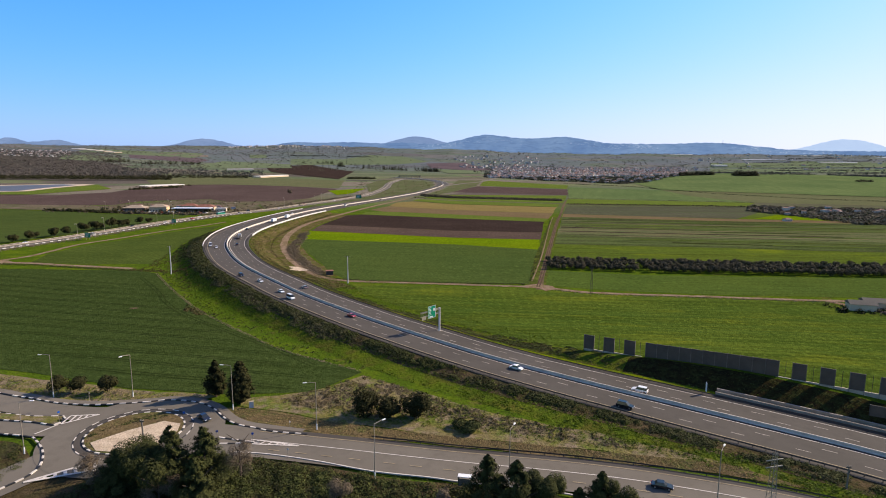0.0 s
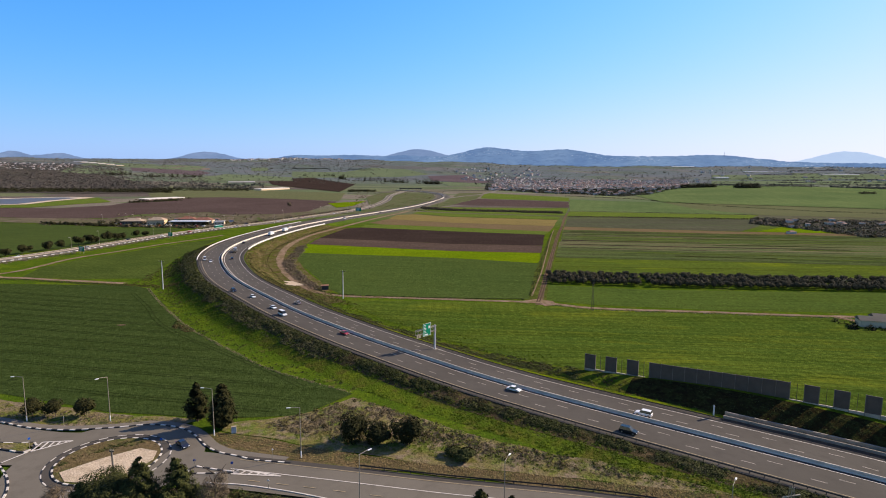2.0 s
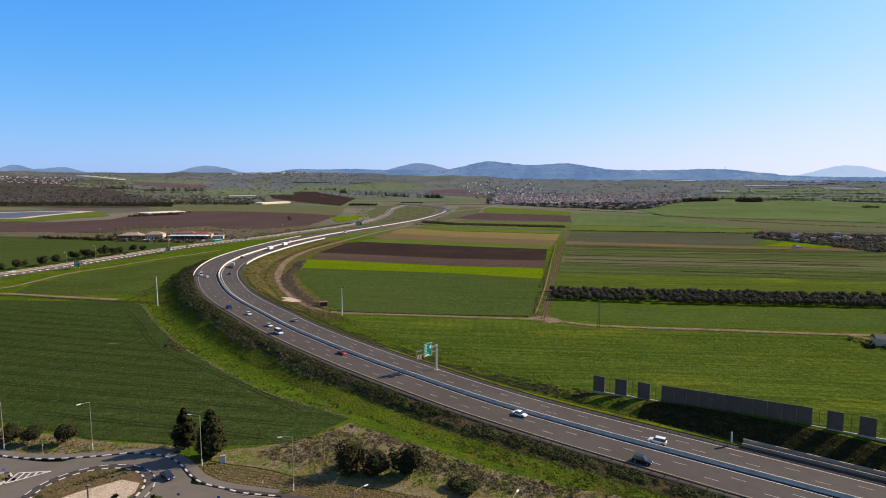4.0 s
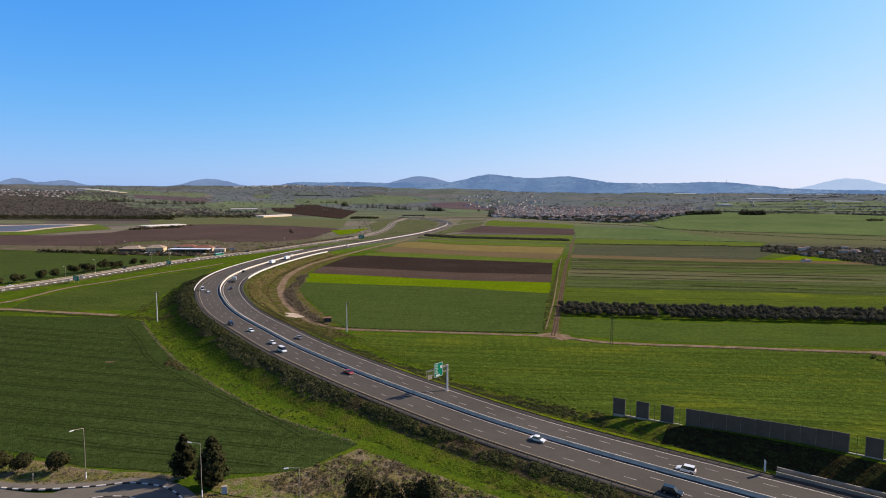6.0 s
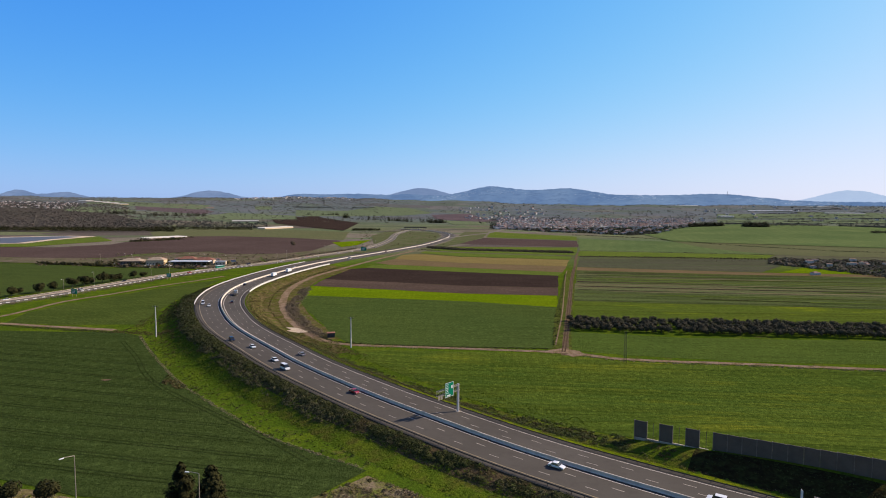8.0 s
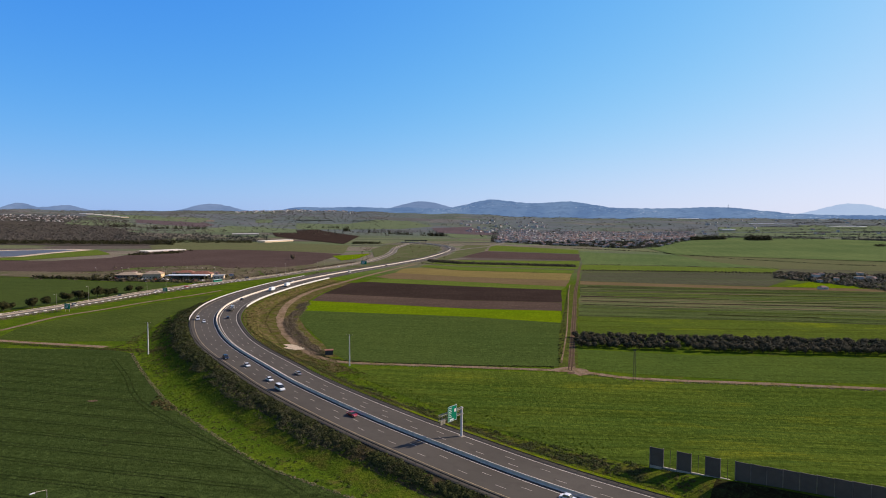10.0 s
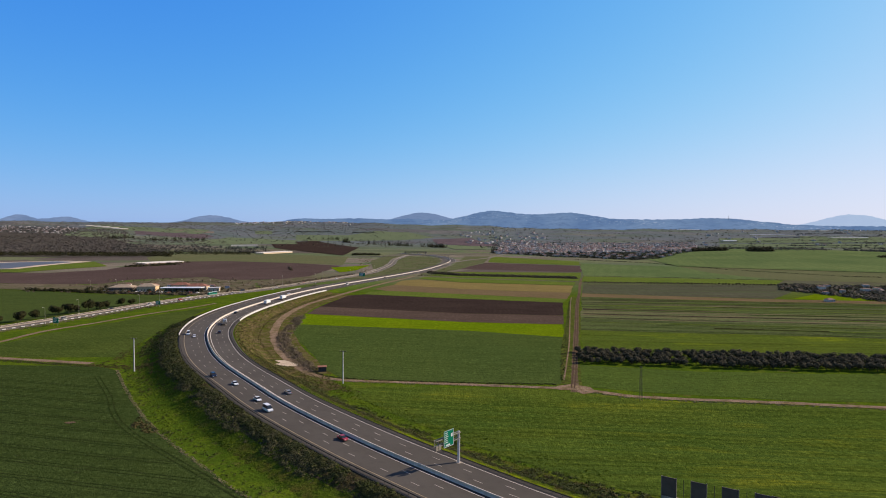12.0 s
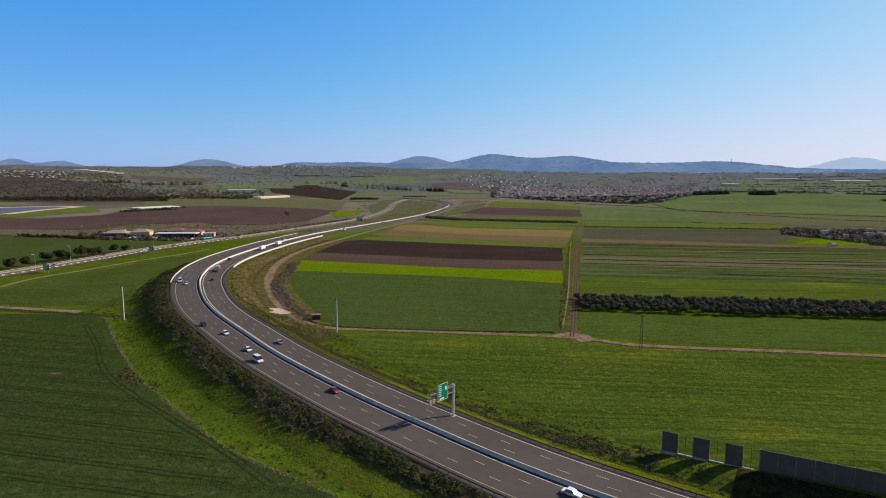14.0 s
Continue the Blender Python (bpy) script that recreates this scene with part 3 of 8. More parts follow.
# ---- fields ----
FIELDS = (
    ("field", [(-480, 312), (-219, 333), (-203, 326), (-156, 270), (-132, 245), (-77, 198), (-43, 179), (-53, 161), (-79, 156), (-109, 157), (-160, 168), (-300, 190)], m_cropA, 0.10, "dark green field of young wheat"),
    ("field", [(-304, 348), (-318, 379), (-318, 416), (-309, 451), (-300, 495), (-286, 539), (-277, 560), (-267, 513), (-254, 451), (-240, 403), (-222, 355), (-269, 347)], m_cropB, 0.09, "bright green wedge of wheat beside the highway bank"),
    ("field", [(-900, 720), (-552, 666), (-451, 642), (-359, 642), (-357, 589), (-375, 478), (-395, 408), (-520, 390)], m_cropD, 0.09, "green wheat field beyond the old road"),
    ("field", [(-1100, 900), (-748, 921), (-706, 1005), (-757, 1167), (-731, 1347), (-639, 1311), (-479, 1267), (-336, 1183), (-310, 917), (-335, 855), (-406, 835), (-455, 880), (-534, 821), (-530, 755), (-603, 742), (-900, 760)], m_soil3, 0.09, "wide ploughed purple-brown field"),
    ("field", [(-340, 1124), (-285, 1214), (-273, 1051), (-287, 1002)], m_lime, 0.20, "small lime-green patch of crop"),
    ("field", [(-999, 1559), (-861, 1768), (-429, 1572), (-340, 1203), (-479, 1267), (-639, 1311), (-781, 1250)], m_drygrass, 0.10, "pale olive strip of stubble and grass"),
    ("field", [(-1102, 2661), (-993, 2990), (-598, 2336), (-464, 1639), (-642, 1871), (-882, 2182)], m_soil, 0.80, "long dark ploughed field in the distance"),
    ("field", [(-166, 478), (-159, 450), (-146, 424), (-118, 376), (-105, 349), (-89, 330), (-40, 331), (17, 336.5), (22.8, 401), (30, 456), (-39, 471)], m_cropI, 0.10, "deep green rectangular wheat field"),
    ("field", [(-178, 532), (-166, 478), (-39, 471), (30, 456), (33, 508), (-43, 509)], m_lime, 0.09, "vivid lime-green strip of young crop"),
    ("field", [(-182, 581), (-178, 533), (-43, 509), (34, 509), (38, 556), (-47, 557)], m_soil2, 0.07, "lighter brown strip of tilled soil"),
    ("field", [(-181, 672), (-167, 688), (-56, 665), (46, 648), (38, 557), (-47, 557), (-183, 581)], m_soil, 0.08, "dark brown ploughed strip"),
    ("field", [(-168, 715), (-150, 726), (-60, 707), (53, 678), (46, 649), (-56, 666), (-167, 689)], m_green, 0.09, "narrow green strip of crop"),
    ("field", [(-170, 744), (-156, 800), (-65, 762), (63, 739), (53, 679), (-60, 708), (-150, 727)], m_tan2, 0.08, "brown stubble strip"),
    ("field", [(-156, 801), (-157, 862), (-136, 887), (-72, 846), (75, 822), (63, 740), (-65, 763)], m_tan, 0.08, "straw-coloured stubble strip"),
    ("field", [(-138, 898), (-134, 934), (-78, 908), (84, 871), (76, 824), (-72, 848)], m_green, 0.09, "thin bright green strip of crop"),
    ("field", [(-137, 960), (-120, 1045), (113, 1057), (90, 890), (-78, 925)], m_green, 0.07, "dull green strip below a dark hedge"),
    ("field", [(-58, 1340), (134, 1255), (116, 1070), (-100, 1120)], m_soil3, 0.09, "mauve-brown tilled field"),
    ("field", [(-54, 1653), (153, 1416), (136, 1275), (-54, 1360)], m_green, 0.09, "green field below the town"),
    ("field", [(29, 379), (93, 370), (300, 370), (300, 318), (174, 318), (107, 320), (52, 327), (27, 334)], m_cropT, 0.10, "even green strip of wheat below an orchard"),
    ("field", [(44, 485), (161, 478), (420, 455), (400, 405), (232, 408), (124, 415), (38, 420)], m_yellow, 0.08, "green strip flecked with yellow mustard flowers"),
    ("field", [(50, 541), (177, 527), (470, 512), (420, 456), (161, 479), (44, 486)], m_dkgreen, 0.08, "dark green striped rows of vegetables"),
    ("field", [(60, 610), (200, 598), (540, 575), (470, 513), (177, 528), (50, 542)], m_olive, 0.08, "olive and brown banded crop strip"),
    ("field", [(70, 700), (223, 678), (600, 650), (540, 576), (200, 599), (60, 611)], m_dkgreen, 0.07, "dull dark green crop strip"),
    ("field", [(75, 734), (261, 700), (640, 676), (600, 651), (223, 679), (70, 701)], m_tan2, 0.08, "narrow band of brown stubble"),
    ("field", [(89, 834), (340, 864), (318, 772), (268, 702), (75, 735)], m_greyplot, 0.07, "grey-green plot with thin rows of saplings"),
    ("field", [(340, 760), (420, 715), (400, 690), (285, 702)], m_lime, 0.10, "small bright green plot beside a settlement"),
    ("field", [(107, 975), (384, 940), (344, 873), (92, 882)], m_green, 0.08, "light green strip of crop"),
    ("field", [(145, 1340), (255, 1290), (325, 1255), (330, 1090), (384, 942), (107, 977)], m_hillg, 0.08, "pale green meadow"),
    ("field", [(325, 1256), (700, 1090), (900, 1000), (640, 900), (384, 941), (332, 1090)], m_drygrass, 0.08, "tan band of dry grass"),
    ("field", [(326, 1534), (568, 1985), (782, 2105), (1250, 2080), (1700, 1750), (1000, 1010), (660, 1112), (326, 1258)], m_hillg, 0.70, "smooth green rise of winter wheat"),
    ("field", [(-83, 318), (19, 325), (50, 313), (105, 311), (164, 306), (176, 285), (240, 255), (230, 120), (150, 149), (86, 180.6), (50, 198), (34, 206), (12, 219), (-24, 249), (-72, 297)], m_cropAA, 0.10, "bright green clover field with yellowish bands"),
)
for k, (name, pts, mat, lift, label) in enumerate(FIELDS):
    far = max(p[1] for p in pts) > 900
    sheet(name, wobble(pts, 1.2 if far else 0.7, 12, k), mat, lift + (0.25 if far else 0), label, step=30.0 if far else 5.0)

# rough land beside the roads
sheet("scrubland", wobble([(-74, 152), (-62, 157), (-53, 162), (-42, 176), (-12, 158), (4, 150), (31, 141), (53, 132), (20, 135), (-20, 138.5), (-46, 143), (-58, 146.5), (-70, 148.5)], 1.0, 6, 5), m_scrub, 0.12, "dry brown scrub and grass on the slope between the roads", "scrub", 5)
sheet("planted_bank", wobble([(-72, 148), (-58, 146), (-46, 142.5), (-20, 138), (20, 134.6), (53, 131.5), (68, 123), (50, 127.2), (20, 130.4), (-24, 133.6), (-46, 134.6), (-56, 135.6), (-64, 138.5), (-70, 142), (-73.5, 146)], 0.4, 6, 6), m_planted, 0.16, "bare brown bank planted with rows of young shrubs", "bank", 4)
sheet("verge", wobble([(-170, 166), (-109, 156), (-79, 155), (-84, 150), (-98, 148), (-110, 145), (-132, 148), (-150, 150)], 0.6, 6, 7), m_scrub, 0.14, "grassy verge with dry weeds", "verge", 5)
sheet("pond", [(-1300, 1060), (-1063, 1165), (-985, 1236), (-934, 1224), (-922, 1112), (-893, 1003), (-1000, 930), (-1300, 900)], m_water, 0.75, "grey-blue farm reservoir", "pond", 60)
sheet("reservoir_bank", [(-1320, 1085), (-1070, 1195), (-985, 1258), (-912, 1240), (-900, 1112), (-872, 1003), (-985, 915), (-1320, 885)], m_gravel, 0.55, "pale earth bank round a reservoir", "bank", 60)
sheet("field", [(-868, 1000), (-896, 1112), (-906, 1240), (-800, 1130), (-770, 1095), (-790, 1000), (-800, 925), (-950, 900)], m_green, 0.5, "green strip of grass below a reservoir bank", "field", 40)




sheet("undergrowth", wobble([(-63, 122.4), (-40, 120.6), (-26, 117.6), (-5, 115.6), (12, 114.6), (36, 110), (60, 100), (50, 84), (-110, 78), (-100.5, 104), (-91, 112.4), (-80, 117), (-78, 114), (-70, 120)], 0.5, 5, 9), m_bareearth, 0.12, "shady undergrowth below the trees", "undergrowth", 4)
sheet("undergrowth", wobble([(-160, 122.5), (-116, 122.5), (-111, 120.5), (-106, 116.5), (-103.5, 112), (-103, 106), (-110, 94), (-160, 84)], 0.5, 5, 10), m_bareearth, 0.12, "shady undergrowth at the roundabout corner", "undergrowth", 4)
sheet("yard", wobble([(-700, 740), (-530, 745), (-455, 800), (-340, 800), (-318, 740), (-322, 668), (-350, 652), (-455, 650), (-552, 672), (-700, 690)], 3, 15, 11), m_yard, 0.35, "bare brown yard with dry grass round the farm buildings", "yard", 20)
sheet("yard", wobble([(-535, 755), (-457, 876), (-406, 832), (-335, 852), (-308, 915), (-282, 905), (-300, 800), (-312, 745), (-340, 802), (-455, 804), (-530, 748)], 3, 15, 12), m_yard, 0.38, "bare brown ground and dry grass behind the farm buildings", "yard", 20)
sheet("woodland_floor", wobble([bearing(u, d) for u, d in ((-0.85, 1500), (-0.50, 1540), (-0.46, 1800), (-0.49, 2100), (-0.54, 2400), (-0.60, 2750), (-0.95, 2800))], 45, 130, 8), m_woodfloor, 0.9, "brown floor of a winter wood", "woodland", 60)
sheet("interchange_grass", [bearing(u, d) for u, d in ((-0.125, 1120), (-0.055, 1080), (-0.02, 1250), (-0.03, 1600), (-0.10, 1680), (-0.13, 1400))], m_interchange, 0.5, "dry grass inside the interchange loop", "grass", 30)
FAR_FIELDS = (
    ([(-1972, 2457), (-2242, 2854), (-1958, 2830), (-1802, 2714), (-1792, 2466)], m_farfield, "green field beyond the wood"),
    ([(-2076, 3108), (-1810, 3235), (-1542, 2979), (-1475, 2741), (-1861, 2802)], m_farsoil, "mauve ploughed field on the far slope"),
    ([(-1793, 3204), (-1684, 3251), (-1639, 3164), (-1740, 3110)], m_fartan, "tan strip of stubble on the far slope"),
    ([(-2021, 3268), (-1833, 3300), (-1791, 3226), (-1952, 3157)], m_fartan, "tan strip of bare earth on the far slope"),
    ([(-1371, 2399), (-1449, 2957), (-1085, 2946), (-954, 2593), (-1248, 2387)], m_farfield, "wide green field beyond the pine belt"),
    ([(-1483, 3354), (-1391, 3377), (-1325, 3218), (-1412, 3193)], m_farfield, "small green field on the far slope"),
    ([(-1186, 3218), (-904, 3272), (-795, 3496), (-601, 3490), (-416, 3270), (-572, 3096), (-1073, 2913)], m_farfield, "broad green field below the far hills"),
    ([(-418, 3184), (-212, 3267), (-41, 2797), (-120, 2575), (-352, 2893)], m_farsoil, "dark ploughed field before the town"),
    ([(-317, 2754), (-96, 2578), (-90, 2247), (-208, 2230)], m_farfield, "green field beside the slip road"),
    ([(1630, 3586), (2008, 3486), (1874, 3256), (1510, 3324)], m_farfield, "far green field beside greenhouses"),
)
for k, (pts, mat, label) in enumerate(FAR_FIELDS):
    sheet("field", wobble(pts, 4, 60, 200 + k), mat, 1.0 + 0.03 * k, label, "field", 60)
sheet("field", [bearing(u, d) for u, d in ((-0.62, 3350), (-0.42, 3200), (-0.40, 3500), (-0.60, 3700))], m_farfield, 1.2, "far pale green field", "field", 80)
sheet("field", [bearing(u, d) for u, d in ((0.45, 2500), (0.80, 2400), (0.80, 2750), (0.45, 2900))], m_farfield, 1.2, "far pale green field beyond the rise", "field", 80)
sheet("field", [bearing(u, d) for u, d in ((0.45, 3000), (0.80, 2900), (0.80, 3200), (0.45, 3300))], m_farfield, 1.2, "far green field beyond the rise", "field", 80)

# grass between and beside the two roads at the interchange
sheet("verge", wobble([(-264, 890), (-206, 870), (-184, 985), (-164, 1100), (-160, 1240), (-162, 1400), (-190, 1540), (-262, 1500), (-236, 1220), (-224, 1011), (-240, 900)], 2, 20, 301), m_interchange, 0.45, "rough grass between the highway and the old road", "verge", 20)
sheet("verge", wobble([(-150, 985), (-128, 960), (-112, 1060), (-96, 1125), (-62, 1345), (-58, 1660), (-125, 1640), (-122, 1400), (-120, 1240), (-132, 1080)], 2, 20, 302), m_interchange, 0.36, "rough grass beside the highway at the interchange", "verge", 20)

# ---- tracks ----
def track(pts, half, label, lift=0.13, mat=None):
    line = smooth_line([(x, y, 0) for x, y in pts], 5.0)
    rnd = random.Random(len(pts))
    verts, faces = [], []
    for p, n in zip(line, offsets(line)):
        for o in (-half * rnd.uniform(0.85, 1.15), half * rnd.uniform(0.85, 1.15)):
            q = p + n * o
            verts.append((q.x, q.y, gz(q.x, q.y) + lift))
    faces = [(2 * i, 2 * i + 2, 2 * i + 3, 2 * i + 1) for i in range(len(line) - 1)]
    return tagged(part("dirt_track", (verts, faces), mat or m_dirt), label, "track", kind="structure")


track([(-480, 335), (-322, 345), (-273, 342), (-223, 338)], 2.2, "pale dirt track along the edge of a wheat field")
track([(-335, 340), (-324, 365), (-324, 385), (-327, 424), (-318, 460), (-309, 506), (-295, 552), (-287, 590)], 2.0, "narrow dirt track beside the old road")
track([(22, 322), (28, 377), (44, 511), (59, 639), (73, 740), (90, 872), (119, 1058), (145, 1340)], 1.7, "brown farm track with two worn ruts between fields", mat=m_rut)
for side in (-0.75, 0.75):
    track([(22 + side, 330), (28 + side, 377), (44 + side, 511), (59 + side, 639), (73 + side, 740)], 0.32, "dark worn rut of a farm track", 0.17, m_rutdark)
track([(19.2, 345), (29.5, 424), (34.6, 470), (52, 635), (60, 700)], 0.42, "pale concrete ditch beside a farm track", 0.18, m_dirt)
track([(-345, 338), (-330, 349), (-318, 344), (-325, 338)], 4.0, "worn earth where two tracks meet", 0.15)
track([(-103, 333), (-87, 327), (-40, 328.5), (20, 328), (51, 318), (106, 315), (170, 310), (330, 305)], 2.0, "dirt track crossing between fields")
track([(-103, 333), (-119, 351), (-139, 380), (-159, 418), (-175, 457), (-191, 517), (-199, 593), (-191, 683), (-176, 801), (-152, 943)], 2.8, "curving dirt service track below the highway")
track([(166, 309), (178, 290), (195, 268), (215, 250)], 2.2, "dirt track leading past a farm shed")
track([(14, 327), (22, 334), (30, 326), (24, 322)], 3.2, "worn earth at a track crossing", 0.16)

# rough growth inside the bend, along the ditch and at the turnout
sheet("verge", wobble([(17.2, 337), (27, 334), (31, 380), (47, 510), (62, 640), (70, 700), (61, 700), (51, 640), (35.5, 510), (25, 424)], 0.5, 6, 31), m_ditchgrass, 0.115, "weedy strip along a ditch between fields", "verge", 6)
sheet("turnout", wobble([(-119, 352), (-124, 349), (-133, 353), (-131, 357), (-136, 362), (-130, 362), (-121, 356)], 0.4, 3, 32), m_gravel, 0.2, "pale bare earth turnout beside the service track", "track", 3)
# narrow strips of soil and darker crop across the vegetable fields
rnd = random.Random(77)
for k in range(34):
    f = rnd.uniform(0.0, 1.0)
    x0 = 48 + 22 * f + (rnd.uniform(0, 200) if k % 3 else 0)
    x1 = min(430 + 60 * f, x0 + rnd.uniform(90, 420))
    w = rnd.uniform(0.5, 1.7) * (1 + f)
    yc = lambda x: 490 + 205 * f - (0.078 - 0.02 * f) * (x - 44)
    pts = [(x0, yc(x0) - w), (x1, yc(x1) - w * 0.6), (x1, yc(x1) + w * 0.6), (x0, yc(x0) + w)]
    sheet("crop_strip", wobble(pts, 0.35, 14, k), (m_soil, m_cropI, m_green, m_olive, m_bankdark, m_cropT)[k % 6], 0.17 + 0.004 * k, "narrow strip of bare soil or crop across a vegetable field", "field", 14)

# tractor wheel tracks through the young wheat
HEAD = [(-205, 313), (-178, 284), (-160, 262), (-144, 246), (-126, 232), (-104, 216), (-80, 199), (-57, 180)]
for side in (-0.9, 0.9):
    track([(x + side * 0.7, y + side * 0.7) for x, y in HEAD], 0.28, "tractor wheel track along the edge of the wheat", 0.16, m_wheel)
rnd = random.Random(21)
for k in range(13):
    y0 = 169 + 9.7 * k
    xe = float(np.interp(-(y0 + 2), [-q[1] for q in HEAD], [q[0] for q in HEAD])) if y0 > 178 else -62
    xs = max(-330.0, -118 - 20 * (k + 1))
    if xe - xs < 20:
        continue
    pts = [(x, y0 - 0.12 * (x + 110) + rnd.uniform(-0.25, 0.25)) for x in np.linspace(xs, xe, 9)]
    for side in (-0.9, 0.9):
        track([(x, y + side) for x, y in pts], 0.2 if k % 2 else 0.26, "tractor wheel track through the wheat", 0.16, m_wheel)

rnd = random.Random(33)
for k in range(16):
    x, y = (-167.7, 248.8) if k == 0 else (rnd.uniform(-290, -95), rnd.uniform(178, 300))
    if k and y > 178 + 0.62 * (-62 - x):
        y = 176 + rnd.uniform(0.1, 0.5) * (-62 - x)
    r = 1.3 if k == 0 else rnd.uniform(0.4, 0.9)
    pts = [(x + r * rnd.uniform(0.6, 1.3) * 1.7 * math.cos(a * 0.7), y + r * rnd.uniform(0.5, 1.2) * math.sin(a * 0.7)) for a in range(9)]
    sheet("bare_patch", pts, m_rut if k == 0 else m_wheel, 0.19, "small bare patch in the young wheat", "bare patch", 2)

# weeds on both sides of the service track
SIDE = smooth_line([(x, y, 0) for x, y in ((-103, 333), (-119, 351), (-139, 380), (-159, 418), (-175, 457), (-191, 517), (-199, 593), (-191, 683))], 4.0)
SIDEN = offsets(SIDE)
for lo in (-14.0, -8.0, 2.5, 8.5):
    ribbon("verge", SIDE, SIDEN, lo, lo + 6.0, 0.055, m_brush, label="weedy dry verge of the service track", category="verge", drape=True)


# ---- highway ----
def along(line, step):
    """Positions and headings every step metres along a dense line."""
    out, run = [], 0.0
    for i in range(len(line) - 1):
        d = line[i + 1] - line[i]
        run += d.length
        if run >= step:
            run -= step
            out.append((line[i + 1], d.normalized()))
    return out


def hw_point(p, n, o):
    return Vector((p.x + n.x * o, p.y + n.y * o, p.z + cant(p) * o))


HWF = smooth_line(MEDIAN, 2.0)
HWFN = offsets(HWF)
NEAR = [i for i, p in enumerate(HWF) if p.y < 760]
HWC, HWCN = [HWF[i] for i in NEAR], [HWFN[i] for i in NEAR]

ribbon("road_highway", HWF, HWFN, -HALF_R, HALF_L, 0.0, m_road, cant, "six-lane grey asphalt highway sweeping through a long bend", thick=0.45)
ribbon("road_shoulder", HWF, HWFN, 13.2, HALF_L - 0.1, 0.02, m_shoulder, cant, "darker asphalt hard shoulder")
ribbon("road_shoulder", HWF, HWFN, -HALF_R + 0.1, -12.3, 0.02, m_shoulder, cant, "darker asphalt hard shoulder")
for o, w, mat in ((1.75, 0.13, m_white), (12.95, 0.12, m_cream), (-1.75, 0.16, m_white), (-12.1, 0.12, m_white)):
    ribbon("lane_line", HWF, HWFN, o - w, o + w, 0.04, mat, cant, "continuous painted line on the highway", "road marking")


def dashes(line, normals, offs, length, period, width, mat, name="lane_dashes", height=None, lift=0.045, label="broken white lane lines"):
    verts, faces = [], []
    acc = 0.0
    for i in range(len(line) - 1):
        p, q = line[i], line[i + 1]
        seg = (q - p).length
        acc += seg
        if acc >= period:
            acc -= period
            d = (q - p).normalized()
            for k, o in enumerate(offs):
                shift = d * (k * 5.3 % period)
                a = p + normals[i] * o + shift
                z = (height(p) * o if height else 0) + lift
                b = a + d * length
                n = normals[i] * width
                s = len(verts)
                for v in (a - n, b - n, b + n, a + n):
                    verts.append((v.x, v.y, v.z + z))
                faces.append((s, s + 1, s + 2, s + 3))
    ob = part(name, (verts, faces), mat)
    return tagged(ob, label, "road marking", kind="stuff")


dashes(HWF, HWFN, (5.5, 9.2, -5.2, -8.6), 3.2, 13.6, 0.09, m_dash, height=cant)

# median wall
prof = [(0.36, 0.0), (0.33, 0.12), (0.16, 0.4), (0.11, 1.05), (-0.11, 1.05), (-0.16, 0.4), (-0.33, 0.12), (-0.36, 0.0)]
verts, faces = [], []
for p, n in zip(HWF, HWFN):
    for o, z in prof:
        q = hw_point(p, n, o * 1.25)
        verts.append((q.x, q.y, q.z + z))
for i in range(len(HWF) - 1):
    for j in range(len(prof) - 1):
        a = i * 8 + j
        faces.append((a, a + 8, a + 9, a + 1))
tagged(part("median_wall", (verts, faces), m_median), "pale concrete wall dividing the two carriageways", "barrier", kind="structure")
ribbon("median_strip", HWF, HWFN, -1.1, 1.1, 0.03, m_shoulder, cant, "dark asphalt strip under the dividing wall")


def guard_rail(line, normals, off, label, post_step=4.0, height=cant, mat=None):
    """A steel beam on posts."""
    rail = thing("guard_rail", Matrix(), label, "guard rail")
    verts, faces = [], []
    sec = [(0.0, 0.42), (0.06, 0.48), (0.0, 0.58), (0.06, 0.68), (0.0, 0.76)]
    for p, n in zip(line, normals):
        q = p + n * off
        z = q.z + (height(p) * off if height else 0)
        for o, h in sec:
            verts.append((q.x + n.x * o, q.y + n.y * o, z + h))
    for i in range(len(line) - 1):
        for j in range(4):
            a = i * 5 + j
            faces.append((a, a + 5, a + 6, a + 1))
    part("beam", (verts, faces), mat or m_steel, rail)
    verts, faces = [], []
    k = max(1, int(post_step / max(0.5, (line[1] - line[0]).length)))
    for i in range(0, len(line), k):
        p, n = line[i], normals[i]
        q = p + n * off
        z = q.z + (height(p) * off if height else 0)
        s = len(verts)
        for h in (-0.3, 0.74):
            for dx, dy in ((-0.07, -0.07), (0.07, -0.07), (0.07, 0.07), (-0.07, 0.07)):
                verts.append((q.x + dx, q.y + dy, z + h))
        faces += [(s + a, s + (a + 1) % 4, s + 4 + (a + 1) % 4, s + 4 + a) for a in range(4)] + [(s + 4, s + 5, s + 6, s + 7)]
    tagged(part("post", (verts, faces), m_rust, rail), kind="stuff")
    return rail


guard_rail(HWC, HWCN, HALF_L - 0.25, "long grey steel guard rail along the outer highway bend", mat=m_rust)
guard_rail(HWC, HWCN, -HALF_R + 0.25, "long grey steel guard rail along the inner highway bend", mat=m_rust)
# pale kerb strips outside the rails
ribbon("kerb", HWC, HWCN, HALF_L, HALF_L + 0.9, 0.05, m_shoulder, cant, "dark edge strip of the highway", "kerb", thick=0.4)
ribbon("kerb", HWC, HWCN, -HALF_R - 0.9, -HALF_R, 0.05, m_shoulder, cant, "dark edge strip of the highway", "kerb", thick=0.4)
